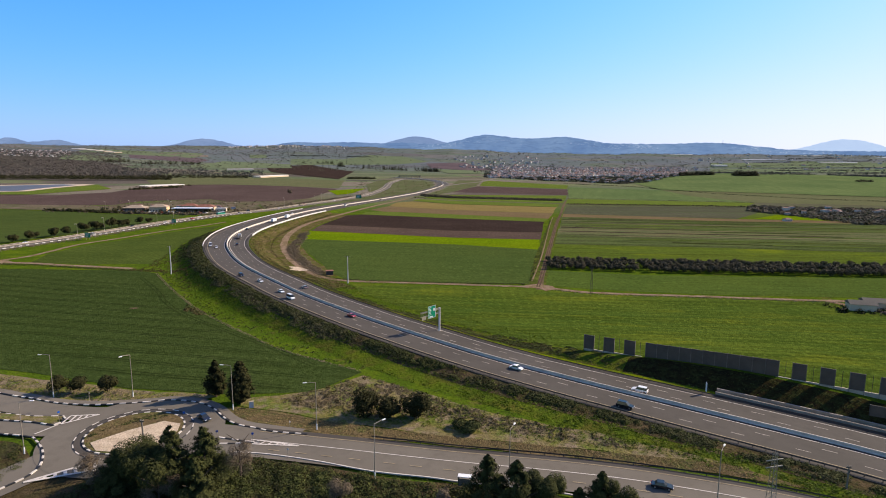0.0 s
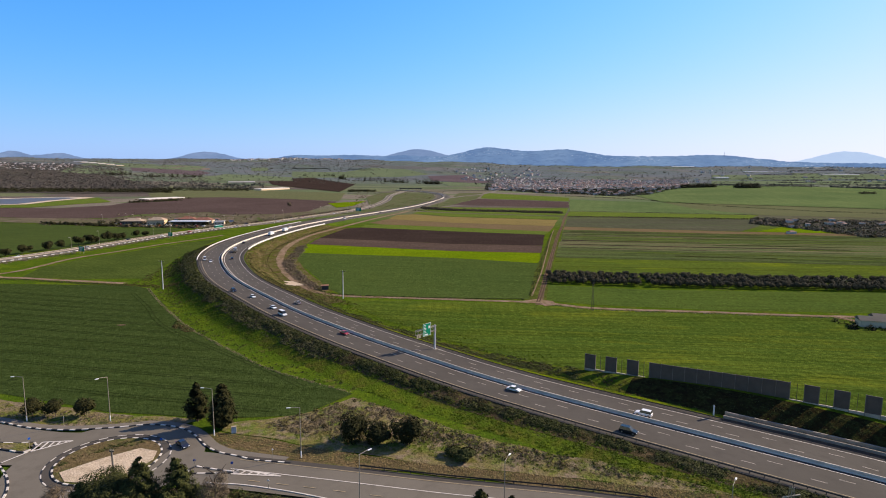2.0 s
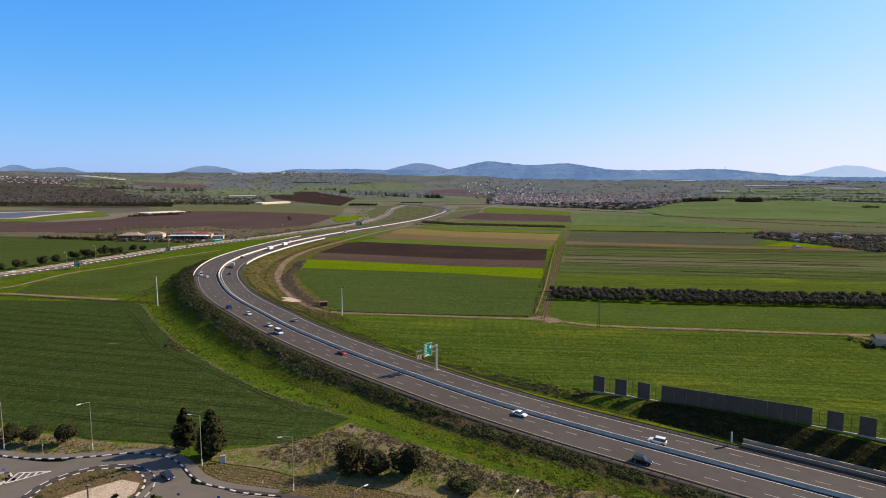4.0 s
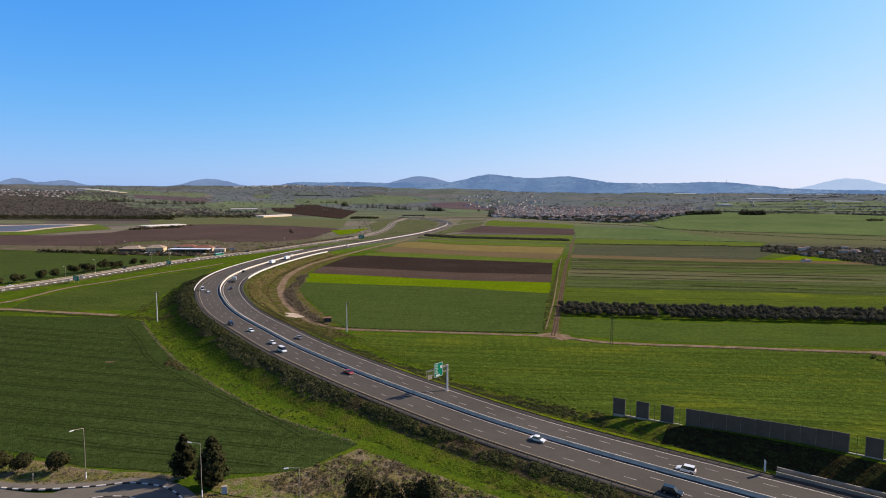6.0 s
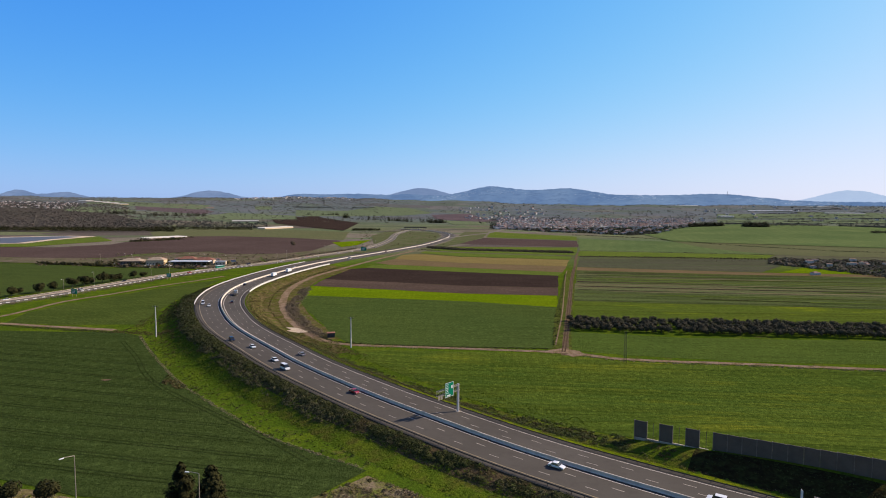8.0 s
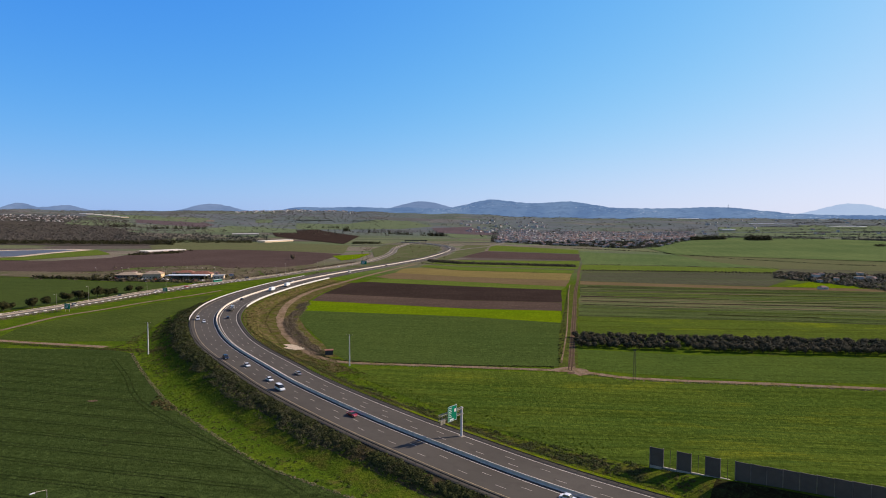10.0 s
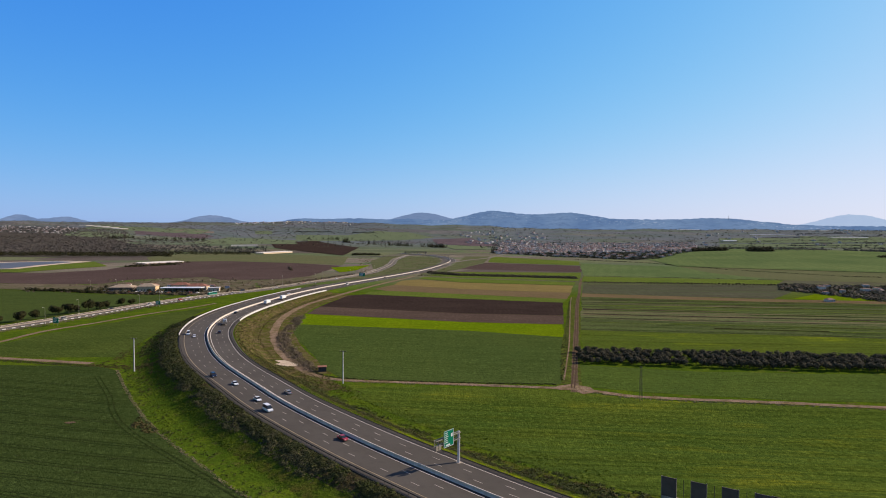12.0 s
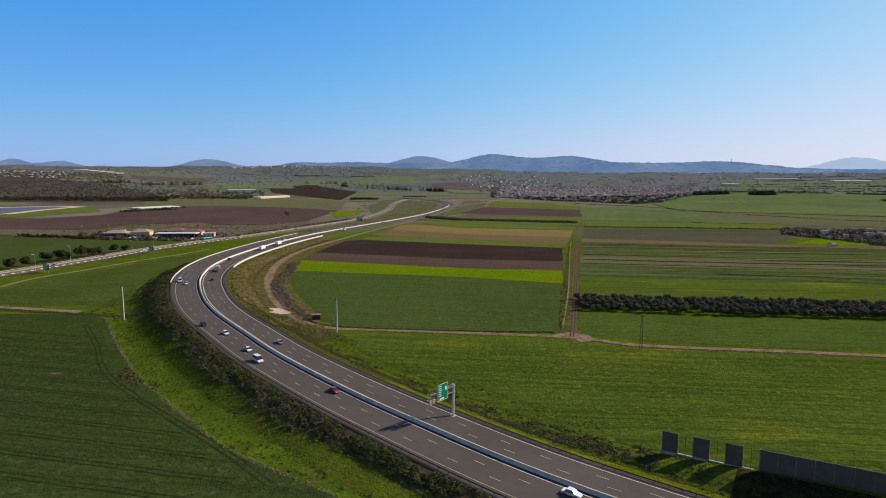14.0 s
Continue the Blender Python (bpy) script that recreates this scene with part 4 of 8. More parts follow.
# bright verge on the inner side of the bend
VL = [(p, n) for p, n in zip(HWC, HWCN) if p.x > -60]
ribbon("verge", [a for a, _ in VL], [b for _, b in VL], -17.6, -HALF_R - 1.0, 0.12, m_verge, label="bright green grass verge beside the highway", category="verge", drape=True)
VL = [(p, n) for p, n in zip(HWC, HWCN) if p.x > -150]
ribbon("verge", [a for a, _ in VL], [b for _, b in VL], 23.6, 31.0, 0.05, m_bankgrass, label="bright green grass strip at the foot of the bank", category="verge", drape=True)

VL = [(p, n) for p, n in zip(HWC, HWCN) if 285 < p.y < 700]
for k in range(6):
    ribbon("verge", [a for a, _ in VL], [b for _, b in VL], -20.0 - 4.0 * k, -16.0 - 4.0 * k, 0.10 - 0.01 * k, m_brush, label="rough dry brush on the inside of the bend", category="verge", drape=True)
VL = [(p, n) for p, n in zip(HWC, HWCN) if 90 < p.y < 420]
for k in range(3):
    ribbon("bank", [a for a, _ in VL], [b for _, b in VL], 16.0 + 2.6 * k, 18.6 + 2.6 * k, 0.10, m_bareearth, label="dark earth below the bushes of the highway bank", category="bank", drape=True)
# bank strips that carry the barrier's shadow in their colour
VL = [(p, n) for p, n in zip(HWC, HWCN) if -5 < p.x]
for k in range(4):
    ribbon("bank", [a for a, _ in VL], [b for _, b in VL], -20.2 - 2.6 * k, -17.6 - 2.6 * k, 0.12, m_bankdark, label="bare earth bank below the noise barrier, darkened with the barrier shadow", category="bank", drape=True)

VL = [(p, n) for p, n in zip(HWC, HWCN) if p.y < 345 and p.x < 34]
for k in range(4):
    ribbon("verge", [a for a, _ in VL], [b for _, b in VL], -20.2 - 2.6 * k, -17.6 - 2.6 * k, 0.17 - 0.01 * k, m_bankgrass, label="rough grass on the inner bank of the highway", category="verge", drape=True)

# parapet walls on the outside of the bend
for lo, hi, o in ((395, 700, HALF_L + 0.75), (452, 700, -HALF_R - 0.8)):
    st = [(p, n) for p, n in zip(HWC, HWCN) if lo < p.y < hi]
    ribbon("parapet", [a for a, _ in st], [b for _, b in st], o - 0.15, o + 0.15, 1.0, m_pale, cant, "low pale concrete parapet at the edge of the highway", "barrier", thick=1.3)

# ramp towards the town
RAMP = smooth_line([(-141, 1230, 0), (-128, 1330, 0), (-100, 1450, 0), (-60, 1560, 0), (-30, 1750, 0), (0, 2000, 0), (40, 2300, 0), (60, 2700, 0)], 12.0)
RAMPG = [Vector((p.x, p.y, gz(p.x, p.y) + 0.5)) for p in RAMP]
ribbon("road_ramp", RAMPG, offsets(RAMP), -4.5, 4.5, 0.3, m_road2, None, "grey slip road leading towards the town", thick=0.8)
CROSS = smooth_line([(-420, 1560, 0), (-300, 1640, 0), (-180, 1790, 0), (-60, 1830, 0), (60, 1830, 0)], 12.0)
CROSSG = [Vector((p.x, p.y, gz(p.x, p.y) + 0.5)) for p in CROSS]
ribbon("road_cross", CROSSG, offsets(CROSS), -5, 5, 0.4, m_road2, None, "grey road crossing at the interchange", thick=0.8)

# ---- old road and slip roads ----
OLD = smooth_line([(-392, 300, 0), (-380, 350, 0), (-371, 397, 0), (-361, 440, 0), (-352, 499, 0), (-342, 575, 0), (-320, 654, 0), (-296, 715, 0), (-272, 813, 0), (-252, 891, 0), (-235, 1011, 0), (-246, 1220, 0), (-279, 1450, 0), (-290, 1700, 0)], 6.0)
OLDN = offsets(OLD)
OLDG = [Vector((p.x, p.y, gz(p.x, p.y) + 0.5)) for p in OLD]
ribbon("road_old", OLDG, OLDN, -8.0, 8.0, 0.3, m_oldroad, None, "worn grey two-way road beside the fields", thick=0.9)
ribbon("lane_line", OLDG, OLDN, -7.4, -7.1, 0.34, m_white, None, "continuous painted line on the old road", "road marking")
ribbon("lane_line", OLDG, OLDN, 7.1, 7.4, 0.34, m_white, None, "continuous painted line on the old road", "road marking")
ribbon("median_wall", OLDG, OLDN, -0.3, 0.3, 1.15, m_parapet, None, "grey concrete wall dividing the old road", "barrier", thick=0.8)
guard_rail(OLDG, OLDN, 8.2, "steel guard rail along the old road", 6.0, None)

# ---- local road, roundabout ----
C = Vector((-89.0, 130.0, 0))


def flat(pts, lift, mat, name, label, category="road", step=4.0):
    return sheet(name, pts, mat, lift, label, category, step)


def circle(c, r, k=40, a0=0.0, a1=360.0, sx=1.0):
    return [(c.x + sx * r * math.cos(radians(a0 + (a1 - a0) * i / k)), c.y + r * math.sin(radians(a0 + (a1 - a0) * i / k))) for i in range(k if a1 - a0 >= 360 else k + 1)]


flat(circle(C, 21.2, 56), 0.40, m_road2, "road_roundabout", "worn grey asphalt roundabout")
ARM_E = smooth_line([(-78, 131, 0), (-60, 129.5, 0), (-36, 127.5, 0), (-9, 125, 0), (16, 123.5, 0), (36, 121, 0), (62, 115, 0), (100, 102, 0)], 3.0)
ARM_NW = smooth_line([(-97, 141, 0), (-112, 139.5, 0), (-132, 142.5, 0), (-150, 147, 0), (-190, 156, 0)], 3.0)
ARM_W = smooth_line([(-104, 130, 0), (-118, 129, 0), (-140, 129, 0), (-180, 130, 0)], 3.0)
ARM_S = smooth_line([(-98, 116, 0), (-101, 108, 0), (-106, 98, 0), (-116, 84, 0)], 3.0)


def local_road(line, lo, hi, lift, label):
    n = offsets(line)
    verts, faces = [], []
    for p, q in zip(line, n):
        for o in np.linspace(lo, hi, 6):
            a = p + q * float(o)
            verts.append((a.x, a.y, gz(a.x, a.y) + lift))
    faces = [(i * 6 + j, i * 6 + 6 + j, i * 6 + 7 + j, i * 6 + 1 + j) for i in range(len(line) - 1) for j in range(5)]
    return tagged(part("road_local", (verts, faces), m_road2), label, "road", kind="structure")


local_road(ARM_E, -7.6, 6.2, 0.44, "worn grey local road with centre line")
local_road(ARM_NW, -3.2, 5.0, 0.37, "curved grey approach road to a roundabout")
local_road(ARM_W, -4.0, 4.0, 0.35, "grey approach road to a roundabout")
local_road(ARM_S, -7.0, 4.5, 0.36, "grey approach road to a roundabout")


def line_on(line, off, w, lift, mat, name="lane_line", label="painted line on the local road"):
    n = offsets(line)
    verts = []
    for p, q in zip(line, n):
        for o in (off - w, off + w):
            a = p + q * o
            verts.append((a.x, a.y, gz(a.x, a.y) + lift))
    faces = [(2 * i, 2 * i + 2, 2 * i + 3, 2 * i + 1) for i in range(len(line) - 1)]
    return tagged(part(name, (verts, faces), mat), label, "road marking", kind="structure")


LR = ARM_E[5:]
line_on(LR, 0.0, 0.13, 0.50, m_white)
line_on(LR, 4.3, 0.09, 0.50, m_cream)
# asphalt edge whose dark tone includes the guard rail's shadow
line_on(LR, 5.55, 0.75, 0.47, m_shoulder, "road_shoulder", "dark asphalt edge strip of the local road, guard rail shadow in its tone")
ARM_EG = [Vector((p.x, p.y, gz(p.x, p.y))) for p in LR]
dashes(smooth_line(ARM_EG, 1.0), offsets(smooth_line(ARM_EG, 1.0)), (-3.9,), 2.8, 7.0, 0.08, m_cream, lift=0.52, label="broken pale line on the local road")
ARM_EGN = offsets(ARM_EG)
guard_rail([p + Vector((0, 0, 0.42)) for p in ARM_EG[8:]], ARM_EGN[8:], 6.5, "weathered steel guard rail beside the local road", 3.0, None, m_rust)


STONES = {}


def box(bm, lo, hi, m=Matrix()):
    vs = [bm.verts.new(m @ Vector((x, y, z))) for z in (lo[2], hi[2]) for x, y in ((lo[0], lo[1]), (hi[0], lo[1]), (hi[0], hi[1]), (lo[0], hi[1]))]
    for f in ((3, 2, 1, 0), (4, 5, 6, 7), (0, 1, 5, 4), (1, 2, 6, 5), (2, 3, 7, 6), (3, 0, 4, 7)):
        bm.faces.new([vs[i] for i in f])
    return bm


def kerb(pts, label, w=0.22, h=0.18, lift=0.42, mono=False, piece=1.1):
    """Kerb stones painted white and black in turn."""
    line = smooth_line([(x, y, 0) for x, y in pts], piece)
    n = offsets(line)
    root = thing("kerb", Matrix(), label, "kerb")
    root["kind"] = "structure"
    for i in range(len(line) - 1):
        a, b = line[i], line[i + 1]
        za, zb = gz(a.x, a.y) + lift, gz(b.x, b.y) + lift
        d = Vector((b.x - a.x, b.y - a.y, zb - za))
        mat = m_white if mono or i % 2 == 0 else m_black
        key = (mat.name, round(w, 3), round(h, 3))
        if key not in STONES:
            bm = box(bmesh.new(), (-0.5, -w, -0.1), (0.5, w, h))
            me = bpy.data.meshes.new("kerb_stone")
            bm.to_mesh(me)
            bm.free()
            me.materials.append(mat)
            STONES[key] = me
        ob = new("kerb_stone", STONES[key])
        ob.parent = root
        ob.matrix_basis = Matrix.LocRotScale(((a.x + b.x) / 2, (a.y + b.y) / 2, (za + zb) / 2), Euler((0, -math.asin(d.z / d.length), math.atan2(d.y, d.x))), (d.length * 0.985, 1, 1))
    return root


def barrier_blocks(line, off, lift, label, length=2.4, gap=3.0):
    """Pale barrier blocks with gaps between them."""
    root = thing("barrier", Matrix(), label, "barrier")
    bm = bmesh.new()
    box(bm, (-length / 2, -0.26, 0), (length / 2, 0.26, 0.25))
    box(bm, (-length / 2, -0.13, 0.25), (length / 2, 0.13, 0.6))
    me = bpy.data.meshes.new("block")
    bm.to_mesh(me)
    bm.free()
    me.materials.append(m_pale)
    dense = smooth_line(line, 0.6)
    nd, run = offsets(dense), 0.0
    for i in range(len(dense) - 1):
        run += (dense[i + 1] - dense[i]).length
        if run > length + gap:
            run = 0.0
            q = dense[i] + nd[i] * off
            ob = new("block", me)
            ob.parent = root
            ob.matrix_basis = pose(q.x, q.y, q.z + lift, 0, 0, math.degrees(math.atan2(-nd[i].x, nd[i].y)))
    return root


barrier_blocks([p for p in OLDG if p.y < 690], -8.4, 0.2, "row of pale concrete barrier blocks along the old road")
# centre island with its dark apron
flat(circle(C, 13.3, 48), 0.435, m_shoulder, "road_apron", "dark paved apron round the traffic island", "road", 4.0)
kerb(circle(C, 13.4, 60) + [circle(C, 13.4, 60)[0]], "broken white line round the apron of the island", 0.14, 0.02, 0.45, piece=1.5)
flat(circle(C, 11.2), 0.62, m_planted, "roundabout_island", "raised round traffic island with low plants", "traffic island", 3.0)
flat([(-96, 123), (-91, 130), (-85, 136), (-80, 135), (-78.5, 131), (-80, 124), (-86, 119.5), (-92, 119.6)], 0.72, m_gravel, "stone_bed", "bed of pale stones on the traffic island", "stone bed", 2.0)
kerb(circle(C, 11.3, 48) + [circle(C, 11.3, 48)[0]], "black and white painted kerb round the traffic island", lift=0.45)
kerb([(-190, 161), (-142, 148.5), (-132, 146.5), (-121, 144), (-110, 144), (-98, 147), (-91, 149.5), (-82, 148.5), (-76, 145), (-70, 139.5), (-65, 136.6), (-60, 135.4), (-55, 134), (-46, 133.6)], "black and white painted kerb on the outer edge of the roundabout")
kerb([(-180, 126), (-135, 125.5), (-115, 125), (-110, 123), (-105, 119), (-101, 114), (-99.5, 109), (-102, 102), (-108, 92)], "black and white painted kerb at a roundabout corner")
kerb([(-61, 123), (-52, 123), (-40, 121.4), (-26, 118.6), (-13, 117.6), (-5, 116.6), (11, 115.6), (30, 112)], "pale kerb along the local road", 0.15, mono=True)
flat([(-140, 137), (-121, 135), (-113, 136), (-112.5, 131.5), (-119, 132.5), (-140, 133)], 0.62, m_scrub, "traffic_island", "grassy traffic island between two approach roads", "traffic island", 3.0)
kerb([(-140, 137.2), (-121, 135.3), (-112.5, 136.2), (-112, 131.2), (-119, 132.2), (-140, 132.6)], "black and white painted kerb round a small island")
kerb([(-67, 129.5), (-60, 128.4), (-56, 128.2), (-60, 127.2), (-68, 126.4), (-67, 129.5)], "black and white painted kerb of a splitter island")


def hatched(pts, label, bars=4, wide=0.22):
    """Painted triangle: an outline and slanting bars between its long sides."""
    a, b, c = [Vector((x, y, 0)) for x, y in pts]
    for p, q in ((a, b), (b, c), (c, a)):
        line_on(smooth_line([p, q], 1.0), 0, wide, 0.52, m_white, "hatched_marking", label)
    for k in range(1, bars + 1):
        t = k / (bars + 1)
        line_on(smooth_line([a.lerp(b, t), a.lerp(c, t)], 0.7), 0, wide, 0.52, m_white, "hatched_marking", label)


hatched([(-104.5, 138.2), (-111.5, 136.6), (-110.5, 131.8)], "white hatched road marking at an island")
hatched([(-98.5, 106.0), (-89.2, 115.2), (-86.6, 112.2)], "white hatched road marking at a corner", 6, 0.34)
hatched([(-46, 127.6), (-56.5, 129.2), (-57.5, 127.2)], "white hatched road marking before a splitter island", 5)
WALKWAY = smooth_line([(-190, 162.4, 0), (-142, 149.9, 0), (-132, 147.9, 0), (-121, 145.4, 0), (-110, 145.4, 0), (-98, 148.4, 0), (-91, 150.9, 0), (-81.5, 149.9, 0), (-75, 146.3, 0), (-69, 140.8, 0), (-64.4, 138, 0), (-59.5, 136.8, 0), (-46, 135, 0)], 2.0)
line_on(WALKWAY, 0, 1.15, 0.46, m_walk, "pavement", "narrow worn pavement behind the painted kerb")
line_on(smooth_line([(-111, 131.5, 0), (-113, 126, 0)], 1.0), 0, 0.2, 0.5, m_white)

# ---- noise barrier ----
B0, BD = Vector((31.1, 206.5, 0)), Vector((0.897, -0.442, 0))


def barrier_at(s):
    q = B0 + BD * s
    return q, 2.1 + 2.1 * min(s, 60) / 60


barrier = thing("noise_barrier", Matrix(), "long noise barrier of dark grey concrete panels with clear gaps", "noise barrier")
TURN = Matrix.Rotation(math.atan2(BD.y, BD.x), 4, "Z")
MOD = 3.55
pattern = "PGPGPG" + "P" * 11 + "GPGPGPGPGPGP"
for k, kind in enumerate(pattern):
    q, z = barrier_at(k * MOD)
    m = Matrix.Translation((q.x, q.y, z)) @ TURN
    bm = box(bmesh.new(), (-0.09, -0.16, -1.6), (0.09, 0.16, 5.55), m)
    part("post", bm, m_darkconc, barrier)
    bm = box(bmesh.new(), (0.05, -0.22, -1.8), (MOD - 0.05, 0.22, 0.5), m)
    part("footing", bm, m_concrete, barrier)
    if kind == "P":
        bm = box(bmesh.new(), (0.10, -0.11, 0.5), (MOD - 0.10, 0.11, 5.5), m)
        bmesh.ops.bevel(bm, geom=bm.edges[:], offset=0.03, segments=1, affect="EDGES")
        part("panel", bm, m_panel, barrier)
    else:
        for x in (MOD * 0.5,):
            bm = box(bmesh.new(), (x - 0.05, -0.06, 0.1), (x + 0.05, 0.06, 5.45), m)
            part("mullion", bm, m_rust, barrier)

low_barrier = thing("noise_barrier", Matrix(), "lower run of dark grey noise barrier panels beside the highway", "noise barrier")
for k in range(5):
    q = Vector((101.0, 161.5, 0)) + BD * (k * MOD)
    m = Matrix.Translation((q.x, q.y, 0.6)) @ TURN
    part("post", box(bmesh.new(), (-0.09, -0.16, -1.6), (0.09, 0.16, 3.95), m), m_rust, low_barrier)
    bm = box(bmesh.new(), (0.10, -0.11, -0.6), (MOD - 0.10, 0.11, 3.9), m)
    bmesh.ops.bevel(bm, geom=bm.edges[:], offset=0.03, segments=1, affect="EDGES")
    part("panel", bm, m_panel, low_barrier)

# retaining wall and second row beside the road
st = [(p, n) for p, n in zip(HWC, HWCN) if p.x > 58]
ribbon("retaining_wall", [a for a, _ in st], [b for _, b in st], -18.3, -17.9, 0.9, m_parapet, None, "low grey concrete retaining wall beside the highway", "wall", thick=2.2)
ribbon("retaining_wall", [a for a, _ in st], [b for _, b in st], -15.6, -15.3, 0.7, m_parapet, None, "low stained concrete wall at the road edge", "wall", thick=1.3)

# ---- sign gantry ----
def gantry():
    root = thing("sign_gantry", pose(-22.6, 222.4, gz(-22.6, 222.4) + 0.0, 0, 0, math.degrees(math.atan2(-0.82, -0.57))), "steel cantilever gantry with a large green direction sign over the highway", "sign gantry")
    bm = bmesh.new()
    bmesh.ops.create_cone(bm, cap_ends=True, segments=12, radius1=0.42, radius2=0.36, depth=9.6, matrix=Matrix.Translation((0, 0, 4.8)))
    part("mast", bm, m_pale, root)
    bm = box(bmesh.new(), (-0.8, -0.8, -0.3), (0.8, 0.8, 0.35))
    part("footing", bm, m_concrete, root)
    for y in (-0.45, 0.45):
        for z in (7.6, 9.3):
            part("chord", box(bmesh.new(), (-0.4, y - 0.1, z - 0.1), (10.4, y + 0.1, z + 0.1)), m_steel, root)
    for k in range(7):
        x = 0.2 + k * 1.65
        part("strut", box(bmesh.new(), (x - 0.06, -0.5, 7.6), (x + 0.06, -0.4, 9.3)), m_steel, root)
        if k < 6:
            bm = box(bmesh.new(), (0, -0.05, -0.05), (2.35, 0.05, 0.05), Matrix.Translation((x, -0.45, 7.6)) @ Matrix.Rotation(-math.atan2(1.7, 1.65), 4, "Y"))
            part("brace", bm, m_steel, root)
    board = part("sign_board", box(bmesh.new(), (3.2, 0.62, 6.7), (7.4, 0.74, 11.4)), m_sign, root, "green sign board with white border")
    for lo, hi in (((3.2, 0.75, 11.3), (7.4, 0.78, 11.4)), ((3.2, 0.75, 6.7), (7.4, 0.78, 6.8)), ((3.2, 0.75, 6.8), (3.3, 0.78, 11.3)), ((7.3, 0.75, 6.8), (7.4, 0.78, 11.3))):
        part("border", box(bmesh.new(), lo, hi), m_paintw, board)
    rnd = random.Random(4)
    for r in range(6):
        z = 10.8 - r * 0.55
        x = 6.9
        part("text_bar", box(bmesh.new(), (x - rnd.uniform(0.9, 1.9), 0.75, z - 0.08), (x, 0.78, z + 0.08)), m_paintw, board)
    part("symbol", box(bmesh.new(), (4.8, 0.75, 7.0), (6.6, 0.78, 7.45)), m_paintw, board)
    part("symbol", box(bmesh.new(), (3.7, 0.75, 9.3), (4.4, 0.78, 10.3)), m_paintw, board)
    for x in (8.9, 10.1):
        part("lane_sign", box(bmesh.new(), (x - 0.45, 0.5, 6.6), (x + 0.45, 0.6, 8.0)), m_steel, root)
    return root


gantry()
def road_sign(x, y, turn, w, h, z, label):
    """A green direction board on two posts."""
    root = thing("road_sign", pose(x, y, gz(x, y), 0, 0, turn), label, "road sign", "road signs")
    board = part("board", box(bmesh.new(), (-w / 2, -0.06, z), (w / 2, 0.06, z + h)), m_sign, root)
    for k in range(3):
        part("text_bar", box(bmesh.new(), (-w * 0.36, -0.09, z + h * (0.2 + 0.25 * k)), (w * (0.1 + 0.1 * k), -0.065, z + h * (0.3 + 0.25 * k))), m_paintw, board)
    for sx in (-w * 0.35, w * 0.35):
        part("post", box(bmesh.new(), (sx - 0.08, 0.07, -0.3), (sx + 0.08, 0.2, z + h)), m_steel, root)
    return root


road_sign(-338, 447, -12, 5.6, 4.0, 2.0, "green direction sign beside the old road")
road_sign(-325, 553, -10, 5.0, 3.5, 2.5, "green direction sign farther along the old road")
road_sign(-212, 856, 5, 8.0, 5.0, 4.0, "green direction sign between the two roads")
post_sign = thing("marker_post", pose(62.6, 173.9, gz(62.6, 173.9)), "narrow white marker panel on a post beside the highway", "road sign")
part("panel", box(bmesh.new(), (-0.06, -0.45, 1.2), (0.06, 0.45, 4.0)), m_paintw, post_sign)
part("post", box(bmesh.new(), (-0.05, -0.05, -0.3), (0.05, 0.05, 1.2)), m_steel, post_sign)


def small_sign(x, y, turn, mat, label, round_face=True):
    """A small traffic sign on a thin post."""
    root = thing("traffic_sign", pose(x, y, gz(x, y) + 0.45, 0, 0, turn), label, "traffic sign", "traffic signs")
    bm = bmesh.new()
    bmesh.ops.create_cone(bm, cap_ends=True, segments=16 if round_face else 3, radius1=0.30, radius2=0.30, depth=0.04, matrix=Matrix.Translation((0, -0.07, 2.3)) @ Matrix.Rotation(radians(90), 4, "X"))
    part("face", bm, mat, root)
    part("post", box(bmesh.new(), (-0.04, -0.04, -0.4), (0.04, 0.04, 2.6)), m_steel, root)
    return root


m_signblue = plain("blue_sign", c4(0.02, 0.10, 0.42), 0.4, var=0.1)
for x, y, a in ((-57.6, 128.0, 20), (-66.6, 128.0, 200), (-112.6, 133.8, 60), (-80.2, 137.2, 30)):
    small_sign(x, y, a, m_signblue, "round blue arrow sign on a thin post")
for x, y, a in ((-113.5, 146.4, 150), (-46.5, 121.8, 10), (-51.0, 135.2, 40), (-104.5, 117.6, 120)):
    small_sign(x, y, a, m_paintw, "small white traffic sign on a thin post", False)


# ---- poles and lamps ----
def cone(bm, r1, r2, z0, z1, seg=8, m=Matrix()):
    bmesh.ops.create_cone(bm, cap_ends=True, segments=seg, radius1=r1, radius2=r2, depth=z1 - z0, matrix=m @ Matrix.Translation((0, 0, (z0 + z1) / 2)))
    return bm


def street_lamp(h, reach):
    root = thing("street_lamp", Matrix(), "tall grey steel street lamp with one arm", "street lamp", "street lamps")
    part("pole", cone(bmesh.new(), 0.11, 0.07, 0, h), m_steel, root)
    bm = bmesh.new()
    cone(bm, 0.06, 0.05, 0, reach, 6, Matrix.Translation((0, 0, h - 0.05)) @ Matrix.Rotation(radians(-82), 4, "Y"))
    part("arm", bm, m_steel, root)
    bm = box(bmesh.new(), (-reach - 0.9, -0.17, h + 0.05), (-reach + 0.1, 0.17, h + 0.24))
    bmesh.ops.bevel(bm, geom=bm.edges[:], offset=0.05, segments=1, affect="EDGES")
    part("lamp_head", bm, m_paintw, root)
    bm = cone(bmesh.new(), 0.16, 0.16, 0.0, 1.6)
    part("painted_base", bm, m_paintw, root)
    return root


